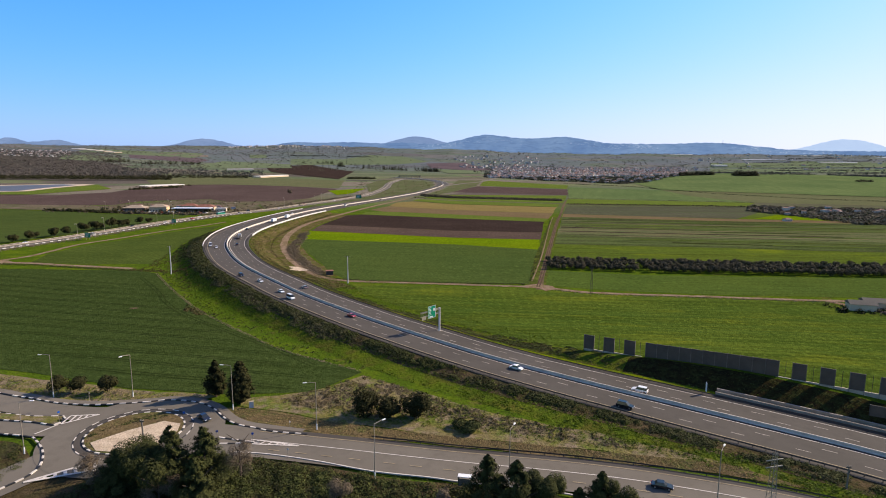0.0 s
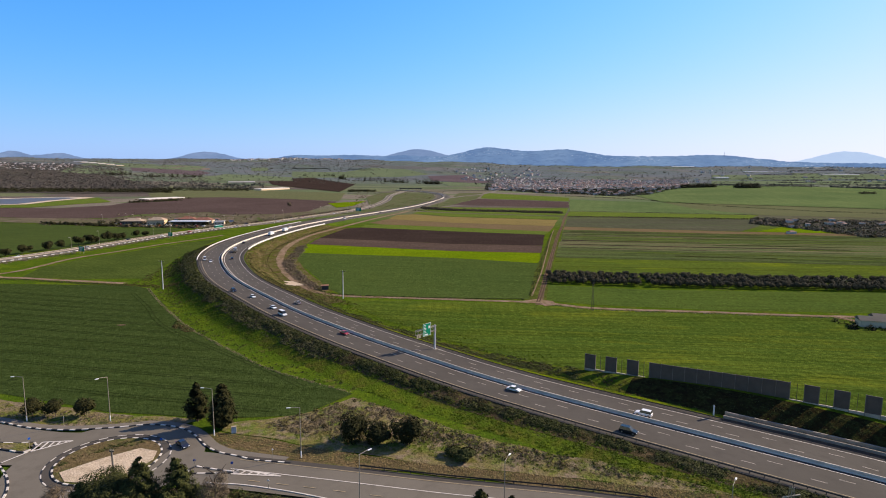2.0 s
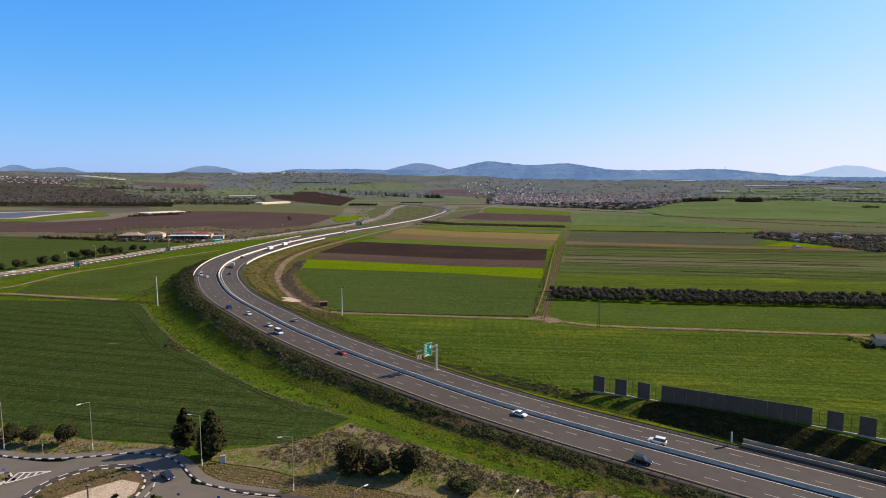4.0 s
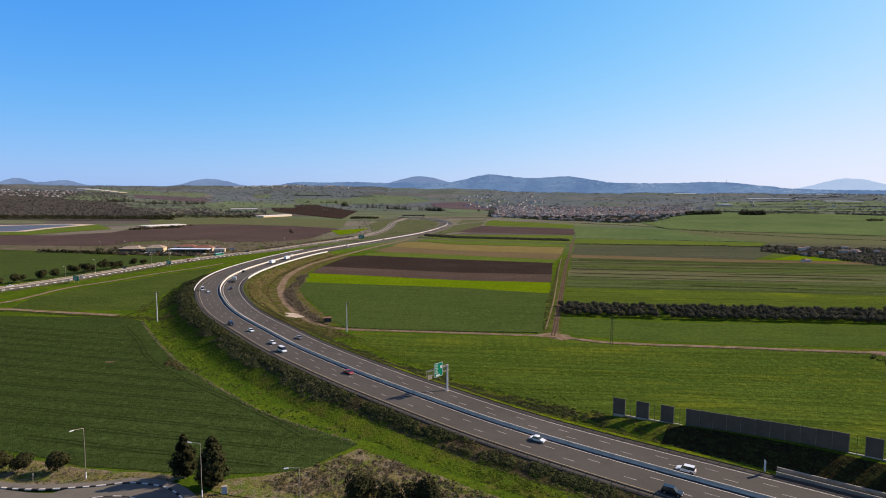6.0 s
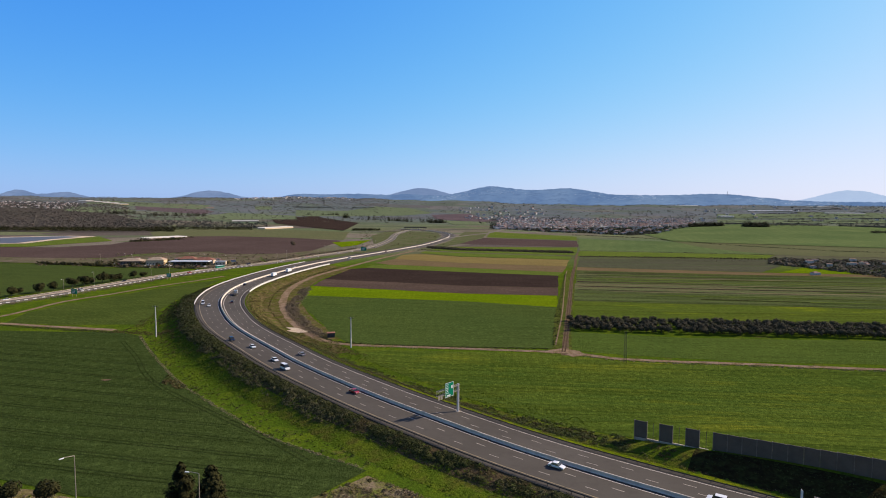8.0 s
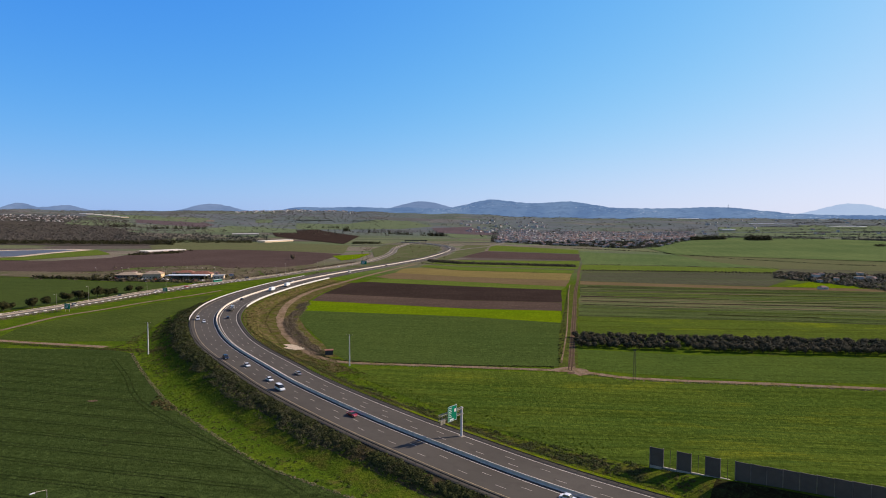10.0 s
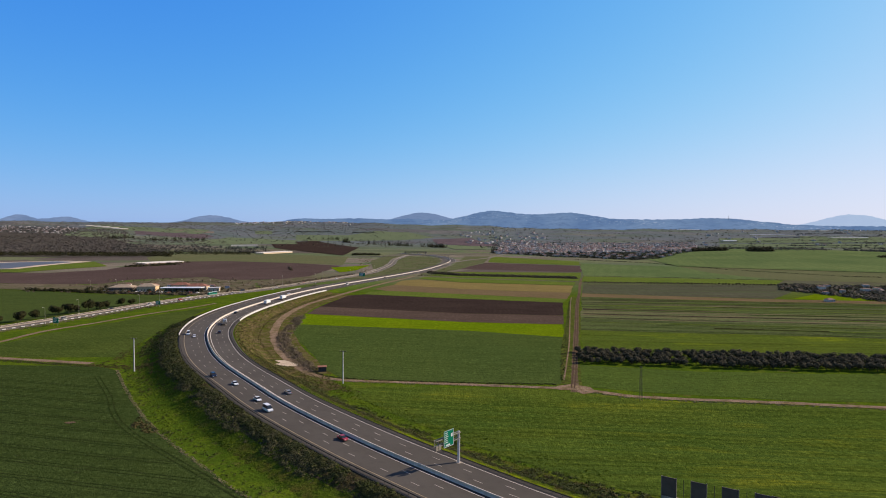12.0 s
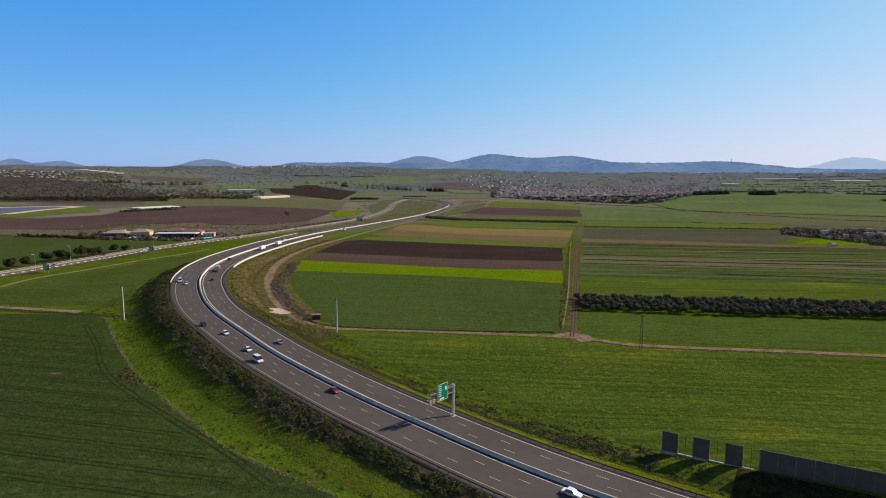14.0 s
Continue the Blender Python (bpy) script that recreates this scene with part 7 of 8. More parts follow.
# settlement on the right of the fields
for i in range(16):
    u = rnd.uniform(0.545, 0.80)
    x, y = bearing(u, rnd.uniform(640, 810) - 60 * (u - 0.6))
    ms, wm, rm = KINDS[rnd.choice((2, 3, 5))]
    house(ms, x, y, rnd.uniform(0, 3), m_townwall, m_walk if rnd.random() < 0.6 else m_parapet, "low grey house among grey trees", "settlement houses", rnd.uniform(0.45, 0.7))
for k, (mat, n_) in enumerate(((m_leaf_grey, 900), (m_leaf_dark, 420), (m_leaf_far, 700))):
    sp = []
    while len(sp) < n_:
        u = rs.uniform(0.52, 0.80)
        d = rs.uniform(615, 850)
        if d > 840 - (u - 0.52) * 200 or d < 760 - (u - 0.52) * 750:
            continue
        sp.append(bearing(u, d))
    scatter("settlement_trees", sp, sizes_of(n_, 1.5, 3.6, 60 + k), mat, "grey and dark trees between the houses of a settlement", 16, 0.42, 60 + k, 1.0, "trees")

# compound beside the ploughed field
house(house_meshes(20, 13, 5.6, 3.4, 7), -421, 686, 0.25, m_wall, m_roof2, "large cream house with a tan hipped roof")
house(house_meshes(27, 17, 3.6, 3.0, 10), -456, 692, 0.2, m_darkwall, m_roof2, "wide dark building under a tan hipped roof")
house(house_meshes(16, 9, 4.0, 2.2, 8), -434, 712, 0.3, m_wallw, m_roof, "house with a red tiled roof behind the cream house")
house(house_meshes(20, 12, 4.6, 3.0, 14), -398, 716, 0.3, m_wallw, m_roof, "long house with a red tiled roof")
house(house_meshes(24, 13, 4.4, 3.2, 9), -372, 706, 0.2, m_wallw, m_roof, "long low building with a red tiled roof")
house(house_meshes(12, 8, 4.0, 0.4, 13), -345, 694, 0.3, m_wallw, m_pale, "small white flat-roofed building")
for k in range(9):
    ms, wm, rm = KINDS[k % 6]
    house(ms, -478 + k * 17 + rs.uniform(-4, 4), 728 + rs.uniform(-6, 14), 0.4 + rs.uniform(-0.2, 0.2), wm, (m_roof, m_pale, m_roof2)[k % 3], "small farm building in a compound", "compound buildings", rs.uniform(0.45, 0.65))
canopy = thing("canopy", pose(-376, 681, gz(-376, 681), 0, 0, 8), "long flat white canopy roof on slim posts", "canopy")
bm = box(bmesh.new(), (-23, -6, 4.6), (23, 6, 5.3))
bmesh.ops.bevel(bm, geom=bm.edges[:], offset=0.08, segments=1, affect="EDGES")
part("roof", bm, m_paintw, canopy)
# back wall whose colour carries the shade beneath the canopy
part("back_wall", box(bmesh.new(), (-21, 3.6, -0.5), (21, 4.0, 4.58)), m_darkwall, canopy)
for x in np.linspace(-21, 21, 8):
    part("post", box(bmesh.new(), (x - 0.15, -5.2, -0.4), (x + 0.15, -4.9, 4.58)), m_steel, canopy)
sp = [(x, y) for x, y in ((rs.uniform(-790, -690), rs.uniform(1160, 1250)) for _ in range(260)) if y < 1175 + (x + 760) * 1.2]
scatter("bushes", sp[:110], sizes_of(len(sp[:110]), 2.0, 3.6, 75), m_leaf_dark, "dark trees in front of greenhouses", 14, 0.4, 75, 1.0, "trees")
sp = [(rs.uniform(-500, -345), rs.uniform(653, 722)) for _ in range(130)]
scatter("compound_trees", sp, sizes_of(130, 1.8, 4.2, 71), m_leaf_dark, "dark trees round a farm compound", 22, 0.34, 71, 1.1, "trees")
sp = [(rs.uniform(-560, -325), rs.uniform(652, 735)) for _ in range(120)]
scatter("compound_trees", sp, sizes_of(120, 1.2, 2.6, 72), m_leaf_grey, "bare grey trees round a farm compound", 22, 0.34, 72, 1.2, "trees")


def shed(x, y, w, d, h, turn, label, mat=None, bays=4):
    """A long low farm building with a ridged sheet roof in bays."""
    root = thing("farm_shed", pose(x, y, gz(x, y), 0, 0, turn), label, "shed", "farm sheds")
    part("wall", box(bmesh.new(), (-w / 2, -d / 2, -0.8), (w / 2, d / 2, h)), m_wallw, root)
    for k in range(bays):
        bm = bmesh.new()
        y0, y1 = -d / 2 - 0.4 + k * (d + 0.8) / bays, -d / 2 - 0.4 + (k + 1) * (d + 0.8) / bays
        ym = (y0 + y1) / 2
        vs = [bm.verts.new((sx * (w / 2 + 0.5), yy, zz)) for sx in (-1, 1) for yy, zz in ((y0, h + 0.02), (ym, h + 1.6), (y1, h + 0.02))]
        bm.faces.new((vs[0], vs[3], vs[4], vs[1])), bm.faces.new((vs[1], vs[4], vs[5], vs[2]))
        bm.faces.new((vs[0], vs[1], vs[2])), bm.faces.new((vs[5], vs[4], vs[3]))
        part("roof", bm, mat or m_sheet, root)
    return root


shed(-735, 1212, 84, 36, 1.8, 62, "long pale greenhouse roofs beside a ploughed field")
shed(-1053, 2290, 100, 34, 4.0, 27, "long white farm shed on the plain")
shed(-711, 1760, 130, 30, 3.5, 72, "white farm sheds beside a ploughed field")
for k in range(5):
    shed(-2610 + 95 * k, 3425 - 55 * k, 105, 46, 3.0, -28, "white greenhouses on the far slope", m_paintw, 2)
shed(1100, 3180, 66, 44, 9.0, 5, "large white hall beyond the town", m_paintw, 2)
shed(1500, 3628, 235, 44, 3.0, 0, "long white greenhouses in the distance", m_paintw, 2)
shed(1815, 3460, 190, 44, 3.0, 0, "long white greenhouses in the distance", m_paintw, 2)
for u, d in ((0.62, 3900), (0.75, 3650), (0.40, 4000)):
    shed(*bearing(u, d), 130, 60, 2.0, 5, "white greenhouses in the distance", m_paintw, 2)
shed(181, 296, 12, 7, 3.4, -8, "grey farm shed with a dull sheet roof", m_walk, 1)
shed(172, 292, 11, 6, 3.2, -8, "small farm shed with a dull sheet roof", m_walk, 1)
shed(190, 290, 11, 7, 3.2, 12, "grey farm shed with a dull sheet roof", m_walk, 1)
sp = [(rs.uniform(160, 205), rs.uniform(282, 300)) for _ in range(60)]
scatter("bushes", sp, sizes_of(60, 1.0, 2.6, 73), m_leaf_dark, "dark bushes round a farm shed", 30, 0.3, 73, 0.9)
sp = [(rs.uniform(175, 215), rs.uniform(262, 288)) for _ in range(60)]
scatter("bushes", sp, sizes_of(60, 1.0, 2.2, 74), m_leaf_grey, "grey bushes below a farm shed", 30, 0.3, 74, 0.9)
hut = thing("hut", pose(-103, 343, gz(-103, 343), 0, 0, 20), "small rusty field hut beside a track", "hut")
part("wall", box(bmesh.new(), (-2.0, -1.5, -0.3), (2.0, 1.5, 2.4)), m_rust, hut)
part("roof", box(bmesh.new(), (-2.3, -1.8, 2.42), (2.3, 1.8, 2.6)), m_roof, hut)
cab = thing("cabinet", pose(-66.7, 147.9, gz(-66.7, 147.9) + 0.3, 0, 0, 25), "pale electrical cabinet on the roadside bank", "cabinet")
part("body", box(bmesh.new(), (-0.6, -0.35, -0.2), (0.6, 0.35, 1.5)), m_pale, cab)
part("top", box(bmesh.new(), (-0.66, -0.41, 1.51), (0.66, 0.41, 1.6)), m_concrete, cab)
# bus on the old road, bus shelter and lattice mast
def bus(m, label):
    root = thing("bus", m, label, "bus", "vehicles")
    bm = box(bmesh.new(), (-6, -1.27, 0.4), (6, 1.27, 3.1))
    bmesh.ops.bevel(bm, geom=bm.edges[:], offset=0.15, segments=2, affect="EDGES")
    part("body", bm, m_bus, root)
    part("roof", box(bmesh.new(), (-5.8, -1.15, 3.08), (5.8, 1.15, 3.2)), m_car_white, root)
    for y in (-1.29, 1.25):
        for k in range(7):
            part("window", box(bmesh.new(), (-5.4 + k * 1.55, y, 1.6), (-4.1 + k * 1.55, y + 0.04, 2.7)), m_glass, root)
    for x in (-3.6, 3.8):
        for y in (-1.15, 1.15):
            part("tyre", cone(bmesh.new(), 0.5, 0.5, -0.15, 0.15, 12, Matrix.Translation((x, y, 0.5)) @ Matrix.Rotation(radians(90), 4, "X")), m_tyre, root)
    return root


bus(pose(-324, 650, gz(-324, 650) + 0.82, 0, 0, 255), "green and white bus on the old road")
shelter = thing("bus_shelter", pose(-5.5, 115.6, gz(-5.5, 115.6) + 0.2, 0, 0, -4), "small white-roofed bus shelter at the roadside", "bus shelter")
bm = box(bmesh.new(), (-1.5, -0.7, 2.3), (1.5, 0.7, 2.45))
bmesh.ops.bevel(bm, geom=bm.edges[:], offset=0.05, segments=1, affect="EDGES")
part("roof", bm, m_paintw, shelter)
for x in (-1.35, 1.35):
    for y in (-0.6, 0.6):
        part("post", box(bmesh.new(), (x - 0.06, y - 0.06, -0.3), (x + 0.06, y + 0.06, 2.3)), m_rust, shelter)
part("bench", box(bmesh.new(), (-1.1, -0.5, 0.4), (1.1, -0.15, 0.5)), m_wood, shelter)
part("back_panel", box(bmesh.new(), (-1.28, -0.62, 0.3), (1.28, -0.57, 2.0)), m_walk, shelter)


def lattice_mast(x, y, turn, top, foot, head, arms, label, mat, thick=1.0):
    """Four raking legs with crossed bracing and crossarms."""
    root = thing("lattice_mast", pose(x, y, gz(x, y), 0, 0, turn), label, "mast", "lattice masts")

    def bar(name, lo, hi, r, seg):
        d = hi - lo
        part(name, cone(bmesh.new(), r, r * 0.9, 0, d.length, seg, Matrix.Translation(lo) @ d.to_track_quat("Z", "Y").to_matrix().to_4x4()), mat, root)

    for sx, sy in ((-1, -1), (1, -1), (1, 1), (-1, 1)):
        bar("leg", Vector((sx * foot, sy * foot, -0.3)), Vector((sx * head, sy * head, top)), 0.06 * thick, 5)
    for k in range(int(top)):
        w0, w1 = foot + (head - foot) * k / top, foot + (head - foot) * (k + 1) / top
        for a in range(4):
            q = Matrix.Rotation(a * math.pi / 2, 4, "Z")
            bar("brace", q @ Vector((-w0, -w0, k)), q @ Vector((w1, -w1, k + 1)), 0.035 * thick, 4)
    for z, half in arms:
        part("crossarm", box(bmesh.new(), (-half, -0.08, z), (half, 0.08, z + 0.16)), mat, root)
    return root


lattice_mast(53.5, 110, 20, 15.0, 0.8, 0.22, ((11.8, 1.9), (13.2, 1.9)), "slender grey steel lattice mast above the local road", m_steel)
lattice_mast(48.7, 311.5, 10, 15.0, 0.55, 0.3, ((14.6, 0.9),), "thin dark lattice pole beside a dirt track", m_rust, 0.8)
# bridge at the interchange
bx, by = bearing(-0.056, 1800)
bridge = thing("road_bridge", pose(bx, by, gz(bx, by), 0, 0, 12), "dark concrete road bridge over the highway", "bridge")
part("deck", box(bmesh.new(), (-34, -6, 5.0), (34, 6, 6.4)), m_concrete, bridge)
part("parapet", box(bmesh.new(), (-34, -6.3, 5.2), (34, -6.02, 7.6)), m_rust, bridge)
for x in (-30, -10, 10, 30):
    part("pier", box(bmesh.new(), (x - 0.9, -5, -1), (x + 0.9, 5, 4.98)), m_concrete, bridge)


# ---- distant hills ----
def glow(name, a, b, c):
    """Far hills as a plain glowing backdrop: the blue of hazy air painted in, with soft patches."""
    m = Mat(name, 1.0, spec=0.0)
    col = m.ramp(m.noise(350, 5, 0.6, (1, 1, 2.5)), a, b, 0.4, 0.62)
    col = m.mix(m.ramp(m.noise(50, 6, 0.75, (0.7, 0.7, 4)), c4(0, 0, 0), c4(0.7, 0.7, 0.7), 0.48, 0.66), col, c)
    # emission carries the haze colour; the hills take no sunlight
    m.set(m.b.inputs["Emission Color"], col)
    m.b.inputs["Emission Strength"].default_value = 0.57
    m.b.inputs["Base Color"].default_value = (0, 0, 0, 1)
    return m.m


m_hillmast = plain("far_mast", c4(0.34, 0.38, 0.44), 0.9, var=0.1, size=8.0)
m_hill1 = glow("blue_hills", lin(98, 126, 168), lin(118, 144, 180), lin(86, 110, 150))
# house walls glow like the hills, as their near sides get no sun
m_hillhouse = glow("far_house_glow", lin(146, 164, 192), lin(168, 182, 204), lin(132, 152, 184))
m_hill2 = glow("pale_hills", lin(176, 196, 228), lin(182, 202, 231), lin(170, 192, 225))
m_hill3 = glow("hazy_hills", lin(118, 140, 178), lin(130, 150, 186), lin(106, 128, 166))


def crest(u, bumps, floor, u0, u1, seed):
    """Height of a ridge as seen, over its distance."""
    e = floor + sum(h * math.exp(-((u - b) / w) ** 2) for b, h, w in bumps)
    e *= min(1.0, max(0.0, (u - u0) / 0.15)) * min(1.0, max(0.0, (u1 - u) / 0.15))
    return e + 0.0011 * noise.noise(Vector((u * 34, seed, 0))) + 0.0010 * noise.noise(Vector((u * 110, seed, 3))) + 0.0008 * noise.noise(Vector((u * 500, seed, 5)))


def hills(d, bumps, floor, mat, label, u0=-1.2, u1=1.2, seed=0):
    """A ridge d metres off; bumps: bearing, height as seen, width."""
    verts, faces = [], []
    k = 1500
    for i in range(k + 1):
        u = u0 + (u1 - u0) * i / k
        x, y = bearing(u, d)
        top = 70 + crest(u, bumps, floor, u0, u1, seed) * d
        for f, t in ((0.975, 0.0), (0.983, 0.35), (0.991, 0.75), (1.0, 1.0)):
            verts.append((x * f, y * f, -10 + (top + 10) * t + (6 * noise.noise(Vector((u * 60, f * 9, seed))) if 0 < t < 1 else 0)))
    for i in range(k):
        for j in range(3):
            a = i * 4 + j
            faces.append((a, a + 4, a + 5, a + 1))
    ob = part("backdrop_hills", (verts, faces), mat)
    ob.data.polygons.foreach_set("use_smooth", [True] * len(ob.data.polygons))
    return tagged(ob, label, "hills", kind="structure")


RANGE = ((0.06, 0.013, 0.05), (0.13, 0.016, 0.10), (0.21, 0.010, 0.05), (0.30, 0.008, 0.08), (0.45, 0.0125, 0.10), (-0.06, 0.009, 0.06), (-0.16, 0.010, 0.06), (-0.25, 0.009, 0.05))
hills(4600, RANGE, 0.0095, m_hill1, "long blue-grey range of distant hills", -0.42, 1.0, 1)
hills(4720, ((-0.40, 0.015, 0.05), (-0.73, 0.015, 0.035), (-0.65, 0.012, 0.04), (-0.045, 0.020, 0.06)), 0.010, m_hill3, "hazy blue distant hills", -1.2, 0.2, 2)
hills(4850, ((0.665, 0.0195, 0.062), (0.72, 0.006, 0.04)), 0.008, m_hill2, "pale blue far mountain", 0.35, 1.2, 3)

# villages high on the blue range, their walls glowing, and a mast on its crest
rnd = random.Random(95)
verts, faces = [], []
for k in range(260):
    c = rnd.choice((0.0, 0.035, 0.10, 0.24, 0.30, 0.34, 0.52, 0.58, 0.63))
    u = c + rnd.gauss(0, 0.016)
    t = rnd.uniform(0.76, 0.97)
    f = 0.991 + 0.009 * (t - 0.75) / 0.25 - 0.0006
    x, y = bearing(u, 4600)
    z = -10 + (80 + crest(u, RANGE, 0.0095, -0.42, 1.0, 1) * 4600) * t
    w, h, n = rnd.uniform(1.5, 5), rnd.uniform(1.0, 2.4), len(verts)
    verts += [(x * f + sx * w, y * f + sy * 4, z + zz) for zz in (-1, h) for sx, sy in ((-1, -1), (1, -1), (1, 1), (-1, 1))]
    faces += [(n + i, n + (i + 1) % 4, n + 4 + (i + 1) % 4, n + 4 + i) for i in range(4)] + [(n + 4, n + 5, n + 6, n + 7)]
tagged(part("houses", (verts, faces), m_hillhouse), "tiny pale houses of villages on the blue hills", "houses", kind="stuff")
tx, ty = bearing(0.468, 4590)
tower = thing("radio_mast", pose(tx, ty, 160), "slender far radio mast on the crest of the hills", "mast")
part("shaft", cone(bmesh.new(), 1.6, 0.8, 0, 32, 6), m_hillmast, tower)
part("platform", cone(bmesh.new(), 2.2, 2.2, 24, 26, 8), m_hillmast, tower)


# ---- vehicles ----
def car_meshes(kind):
    """Body, glasshouse, wheels and lamps of a car, along +x."""
    L, W, H = {"saloon": (4.5, 1.8, 1.45), "suv": (4.7, 1.9, 1.75), "van": (5.4, 2.0, 2.3)}[kind]
    hood = {"saloon": 0.85, "suv": 1.0, "van": 1.15}[kind]
    side = [(-L / 2, 0.35), (-L / 2 + 0.05, hood * 0.95), (-L / 2 + (0.5 if kind == "saloon" else 0.1), hood), (L / 2 - 1.15, hood), (L / 2 - 0.15, hood * 0.78), (L / 2, 0.45), (L / 2 - 0.1, 0.28), (-L / 2 + 0.1, 0.28)]
    bm = bmesh.new()
    r = [bm.verts.new((x, -W / 2, z)) for x, z in side]
    l = [bm.verts.new((x, W / 2, z)) for x, z in side]
    bm.faces.new(r), bm.faces.new(l[::-1])
    for i in range(len(side)):
        j = (i + 1) % len(side)
        bm.faces.new((r[j], r[i], l[i], l[j]))
    bmesh.ops.recalc_face_normals(bm, faces=bm.faces[:])
    bmesh.ops.bevel(bm, geom=bm.edges[:], offset=0.07, segments=2, affect="EDGES")
    body = bpy.data.meshes.new("body")
    bm.to_mesh(body)
    bm.free()
    b0 = -L / 2 + (0.75 if kind == "saloon" else 0.2)
    f0 = L / 2 - (1.2 if kind != "van" else 0.85)
    lo = [(b0, -W / 2 + 0.06), (f0, -W / 2 + 0.06), (f0, W / 2 - 0.06), (b0, W / 2 - 0.06)]
    hi = [(b0 + (0.55 if kind == "saloon" else 0.2), -W / 2 + 0.24), (f0 - 0.75, -W / 2 + 0.24), (f0 - 0.75, W / 2 - 0.24), (b0 + (0.55 if kind == "saloon" else 0.2), W / 2 - 0.24)]
    glass = []
    for i, nm in enumerate(("side_window", "windscreen", "side_window", "rear_window")):
        j = (i + 1) % 4
        mid = Vector(((lo[0][0] + lo[1][0]) / 2, 0, 0))
        bm = bmesh.new()
        out = [bm.verts.new((x, y, z)) for (x, y), z in ((lo[i], hood - 0.03), (lo[j], hood - 0.03), (hi[j], H - 0.05), (hi[i], H - 0.05))]
        inn = [bm.verts.new(mid + (v.co - mid) * 0.95) for v in out]
        for v in inn:
            v.co.z = v.co.z / 0.95
        bm.faces.new(out), bm.faces.new(inn[::-1])
        for q in range(4):
            bm.faces.new((out[(q + 1) % 4], out[q], inn[q], inn[(q + 1) % 4]))
        me = bpy.data.meshes.new(nm)
        bm.to_mesh(me)
        bm.free()
        glass.append((nm, me))
    bm = box(bmesh.new(), (hi[0][0] - 0.05, -W / 2 + 0.2, H - 0.07), (hi[1][0] + 0.08, W / 2 - 0.2, H))
    bmesh.ops.bevel(bm, geom=bm.edges[:], offset=0.03, segments=1, affect="EDGES")
    top = bpy.data.meshes.new("roof")
    bm.to_mesh(top)
    bm.free()
    bm = cone(bmesh.new(), 0.34, 0.34, -0.11, 0.11, 14, Matrix.Rotation(radians(90), 4, "X"))
    tyre = bpy.data.meshes.new("tyre")
    bm.to_mesh(tyre)
    bm.free()
    bm = cone(bmesh.new(), 0.21, 0.21, -0.125, 0.125, 10, Matrix.Rotation(radians(90), 4, "X"))
    rim = bpy.data.meshes.new("rim")
    bm.to_mesh(rim)
    bm.free()
    bm = box(bmesh.new(), (-0.05, -0.2, -0.08), (0.05, 0.2, 0.08))
    lampm = bpy.data.meshes.new("lamp")
    bm.to_mesh(lampm)
    bm.free()
    return L, W, H, hood, body, glass, top, tyre, rim, lampm


CARS = {k: car_meshes(k) for k in ("saloon", "suv", "van")}


def child(name, me, mat, parent, loc=(0, 0, 0)):
    ob = new(name, me)
    ob.parent = parent
    ob.location = loc
    if not me.materials:
        me.materials.append(mat)
    ob.material_slots[0].link = "OBJECT"
    ob.material_slots[0].material = mat
    return ob


def car(kind, m, paint, label):
    L, W, H, hood, body, glass, top, tyre, rim, lampm = CARS[kind]
    root = thing("car" if kind != "van" else "van", m, label, "car" if kind != "van" else "van", "vehicles")
    child("body", body, paint, root)
    for nm, me in glass:
        child(nm, me, m_glass, root)
    child("roof", top, paint, root)
    for x in (-L / 2 + 0.85, L / 2 - 0.9):
        for y in (-W / 2 + 0.08, W / 2 - 0.08):
            t = child("tyre", tyre, m_tyre, root, (x, y, 0.34))
            child("rim", rim, m_steel, t)
    for y in (-W / 2 + 0.3, W / 2 - 0.3):
        child("headlight", lampm, m_lamp_clear, root, (L / 2 - 0.06, y, 0.62))
        child("tail_light", lampm, m_lamp_red, root, (-L / 2 + 0.02, y, 0.72))
    return root


def on_highway(x, y, lane, back=False):
    """Pose on the highway beside the plan point; lane: offset to the left. back: facing the viewer's side."""
    j = int(((HW_XY - (x, y)) ** 2).sum(1).argmin())
    p, n = HW[j], HWN[j]
    q = hw_point(p, n, lane)
    a = math.degrees(math.atan2(-n.x, n.y)) + (180 if back else 0)
    return pose(q.x, q.y, q.z + 0.03, 0, 0, a)


TRAFFIC = [
    ("saloon", 1, 177, 3.7, m_car_white, "white saloon car on the highway"),
    ("suv", 41, 171, -3.6, m_car_white, "white car on the highway"),
    ("saloon", -63, 227, 3.7, m_red, "red car on the highway"),
    ("saloon", -122, 289, 7.3, m_car_white, "white car on the highway"),
    ("suv", -139, 301, 11.0, m_car_dark, "dark off-road car on the highway"),
    ("saloon", -97, 283, -6.9, m_car_grey, "grey car on the highway"),
    ("van", -204, 394, 11.0, m_car_white, "white van on the highway bend"),
    ("saloon", -195, 388, 7.3, m_car_white, "white car on the highway bend"),
    ("saloon", -187, 410, -6.9, m_car_dark, "dark car on the highway bend"),
    ("suv", -213, 490, -3.6, m_car_dark, "dark car on the highway bend"),
    ("saloon", -230, 640, 3.7, m_car_white, "white car far along the highway"),
    ("van", -215, 770, -6.9, m_car_white, "white van far along the highway"),
    ("saloon", -190, 890, -3.6, m_car_dark, "dark car far along the highway"),
    ("saloon", -165, 1010, 3.7, m_car_white, "white car far along the highway"),
    ("suv", 36, 159, 11.0, m_car_dark, "dark car on the highway"),
    ("van", -92, 257, 9.3, m_car_white, "white van on the outer carriageway"),
    ("saloon", -102, 269, 7.3, m_car_white, "white car beside a van on the highway"),
]
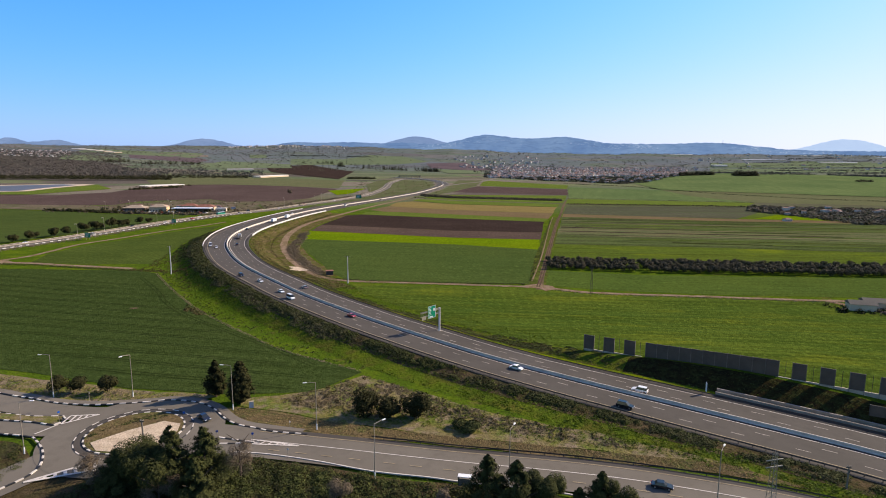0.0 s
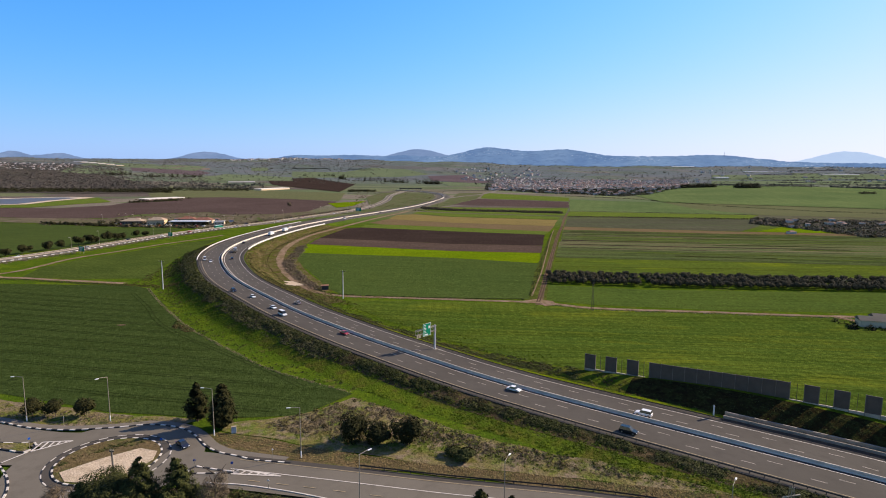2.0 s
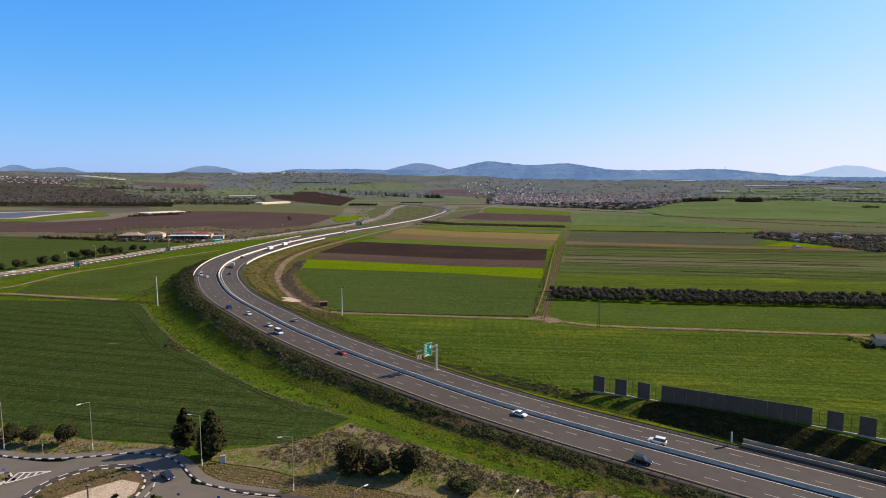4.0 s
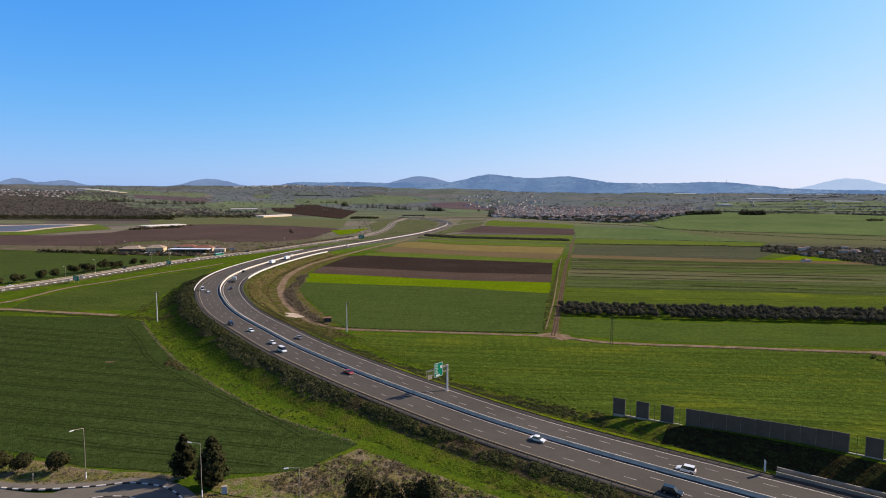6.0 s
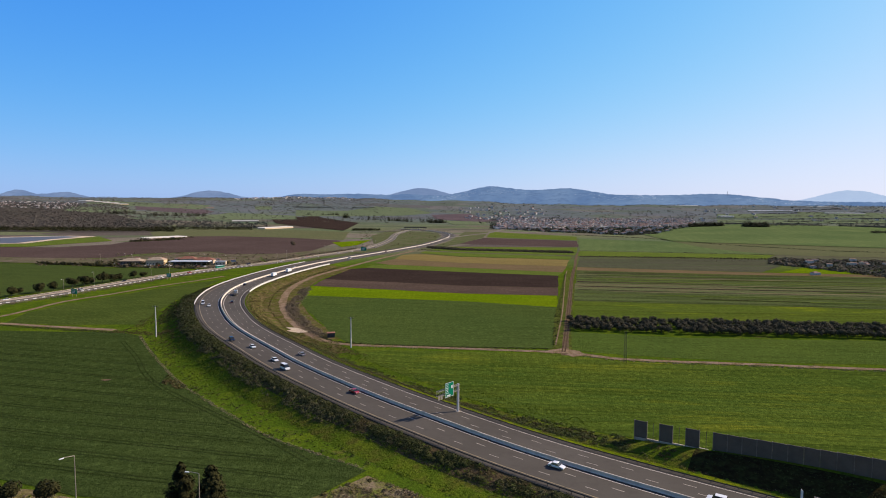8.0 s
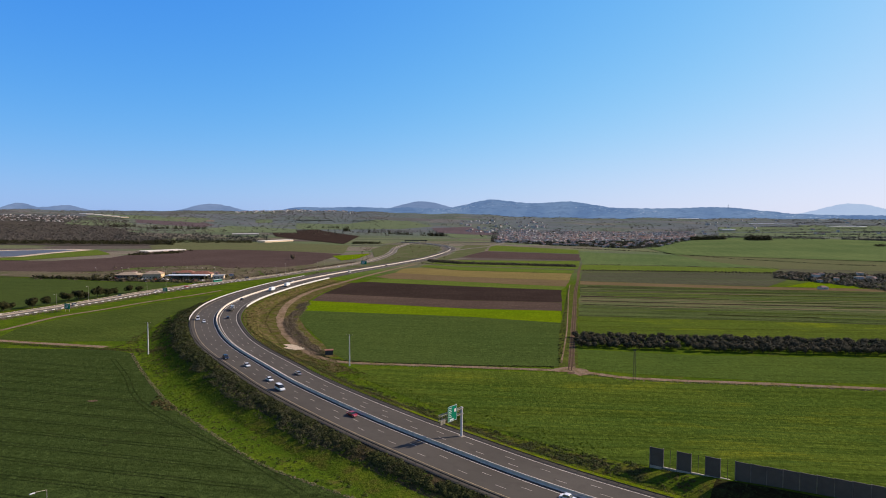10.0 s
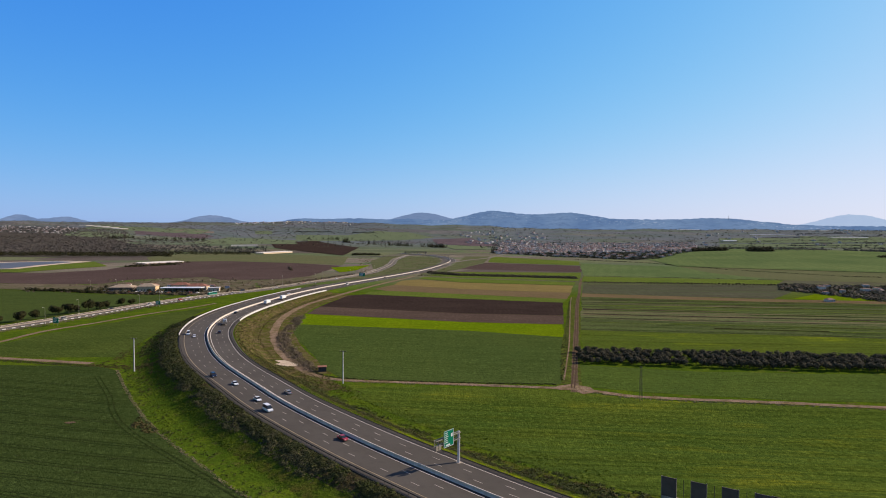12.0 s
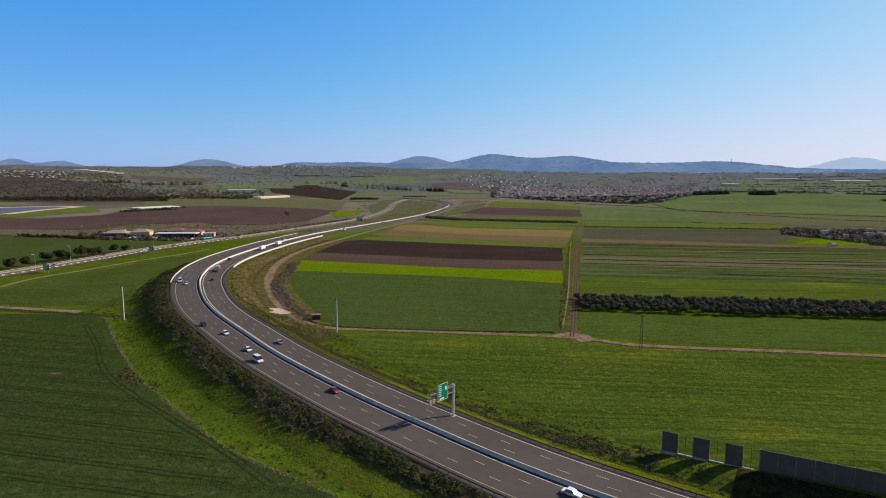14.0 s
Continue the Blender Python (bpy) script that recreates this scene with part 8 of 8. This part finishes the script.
for kind, x, y, lane, paint, label in TRAFFIC:
    car(kind, on_highway(x, y, lane, lane > 0), paint, label)


def on_local(x, y, a, lift=0.48):
    return pose(x, y, gz(x, y) + lift, 0, 0, a)


car("saloon", on_local(-75.5, 138.5, -35), m_car_dark, "black car leaving the roundabout")
car("saloon", on_local(36, 119.5, -14), m_car_dark, "black car on the local road")


PAINTS = (m_car_white, m_car_grey, m_car_dark, m_car_white, m_red)
NAMES = ("white", "silver", "dark", "white", "red")
for k, (y, o) in enumerate(((415, 4.0), (470, -4.0), (530, 4.0), (566, -4.0), (600, -4.0), (618, 4.0), (668, -4.0), (690, 4.0), (735, -4.0), (800, 4.0), (870, -4.0))):
    j = min(range(len(OLD)), key=lambda i: abs(OLD[i].y - y))
    p, n = OLDG[j], OLDN[j]
    car("suv" if k % 3 == 1 else "saloon", pose(p.x + n.x * o, p.y + n.y * o, p.z + 0.33, 0, 0, math.degrees(math.atan2(-n.x, n.y)) + (180 if o > 0 else 0)), PAINTS[k % 5], NAMES[k % 5] + " car on the old road")


rnd = random.Random(55)
for k in range(24):
    x = -462 + 4.9 * k + rnd.uniform(-1.2, 1.2)
    y = 669 - 0.02 * (x + 460) + rnd.choice((0, 0, 6.5))
    car("suv" if k % 4 == 1 else "saloon", pose(x, y, gz(x, y) + 0.38, 0, 0, 80 + rnd.uniform(-4, 4)), PAINTS[(k * 3 + 1) % 5], NAMES[(k * 3 + 1) % 5] + " car parked in front of the farm compound")
for k in range(9):
    x, y = -480 + 19 * k + rnd.uniform(-5, 5), 663 + rnd.uniform(0, 50)
    copy_thing(first, pose(x, y, gz(x, y), 0, 0, 100))


def truck(m, label, cargo=True):
    root = thing("truck", m, label, "truck", "vehicles")
    bm = box(bmesh.new(), (3.2, -1.2, 0.6), (5.2, 1.2, 3.1))
    bmesh.ops.bevel(bm, geom=bm.edges[:], offset=0.12, segments=2, affect="EDGES")
    cabn = part("cab", bm, m_car_white, root)
    part("windscreen", box(bmesh.new(), (5.16, -1.0, 1.7), (5.23, 1.0, 2.7)), m_glass, cabn)
    part("chassis", box(bmesh.new(), (-5.2, -1.0, 0.7), (3.2, 1.0, 1.0)), m_rust, root)
    if cargo:
        part("cargo_box", box(bmesh.new(), (-5.2, -1.25, 1.02), (3.0, 1.25, 3.6)), m_paintw, root)
    else:
        part("deck", box(bmesh.new(), (-5.6, -1.2, 1.02), (2.9, 1.2, 1.2)), m_rust, root)
        for y in (-1.15, 0.6):
            part("upper_runway", box(bmesh.new(), (-5.6, y, 2.5), (3.6, y + 0.55, 2.6), Matrix.Rotation(radians(-3), 4, "Y")), m_rust, root)
        for x in (-5.3, -2.5, 0.3, 2.7):
            for y in (-1.18, 1.1):
                part("upright", box(bmesh.new(), (x, y, 1.2), (x + 0.1, y + 0.08, 2.6)), m_steel, root)
    for x in (-4.0, -2.9, 4.2):
        for y in (-1.05, 1.05):
            t = part("tyre", cone(bmesh.new(), 0.5, 0.5, -0.17, 0.17, 14, Matrix.Translation((x, y, 0.5)) @ Matrix.Rotation(radians(90), 4, "X")), m_tyre, root)
            part("rim", cone(bmesh.new(), 0.28, 0.28, -0.19, 0.19, 10, Matrix.Translation((x, y, 0.5)) @ Matrix.Rotation(radians(90), 4, "X")), m_steel, t)
    return root


truck(on_highway(-231, 560, -7.0), "white box truck on the highway")
truck(on_highway(-232, 600, -7.0), "white box truck following on the highway")
truck(on_highway(-205, 440, -7.0), "grey lorry on the highway bend", False)
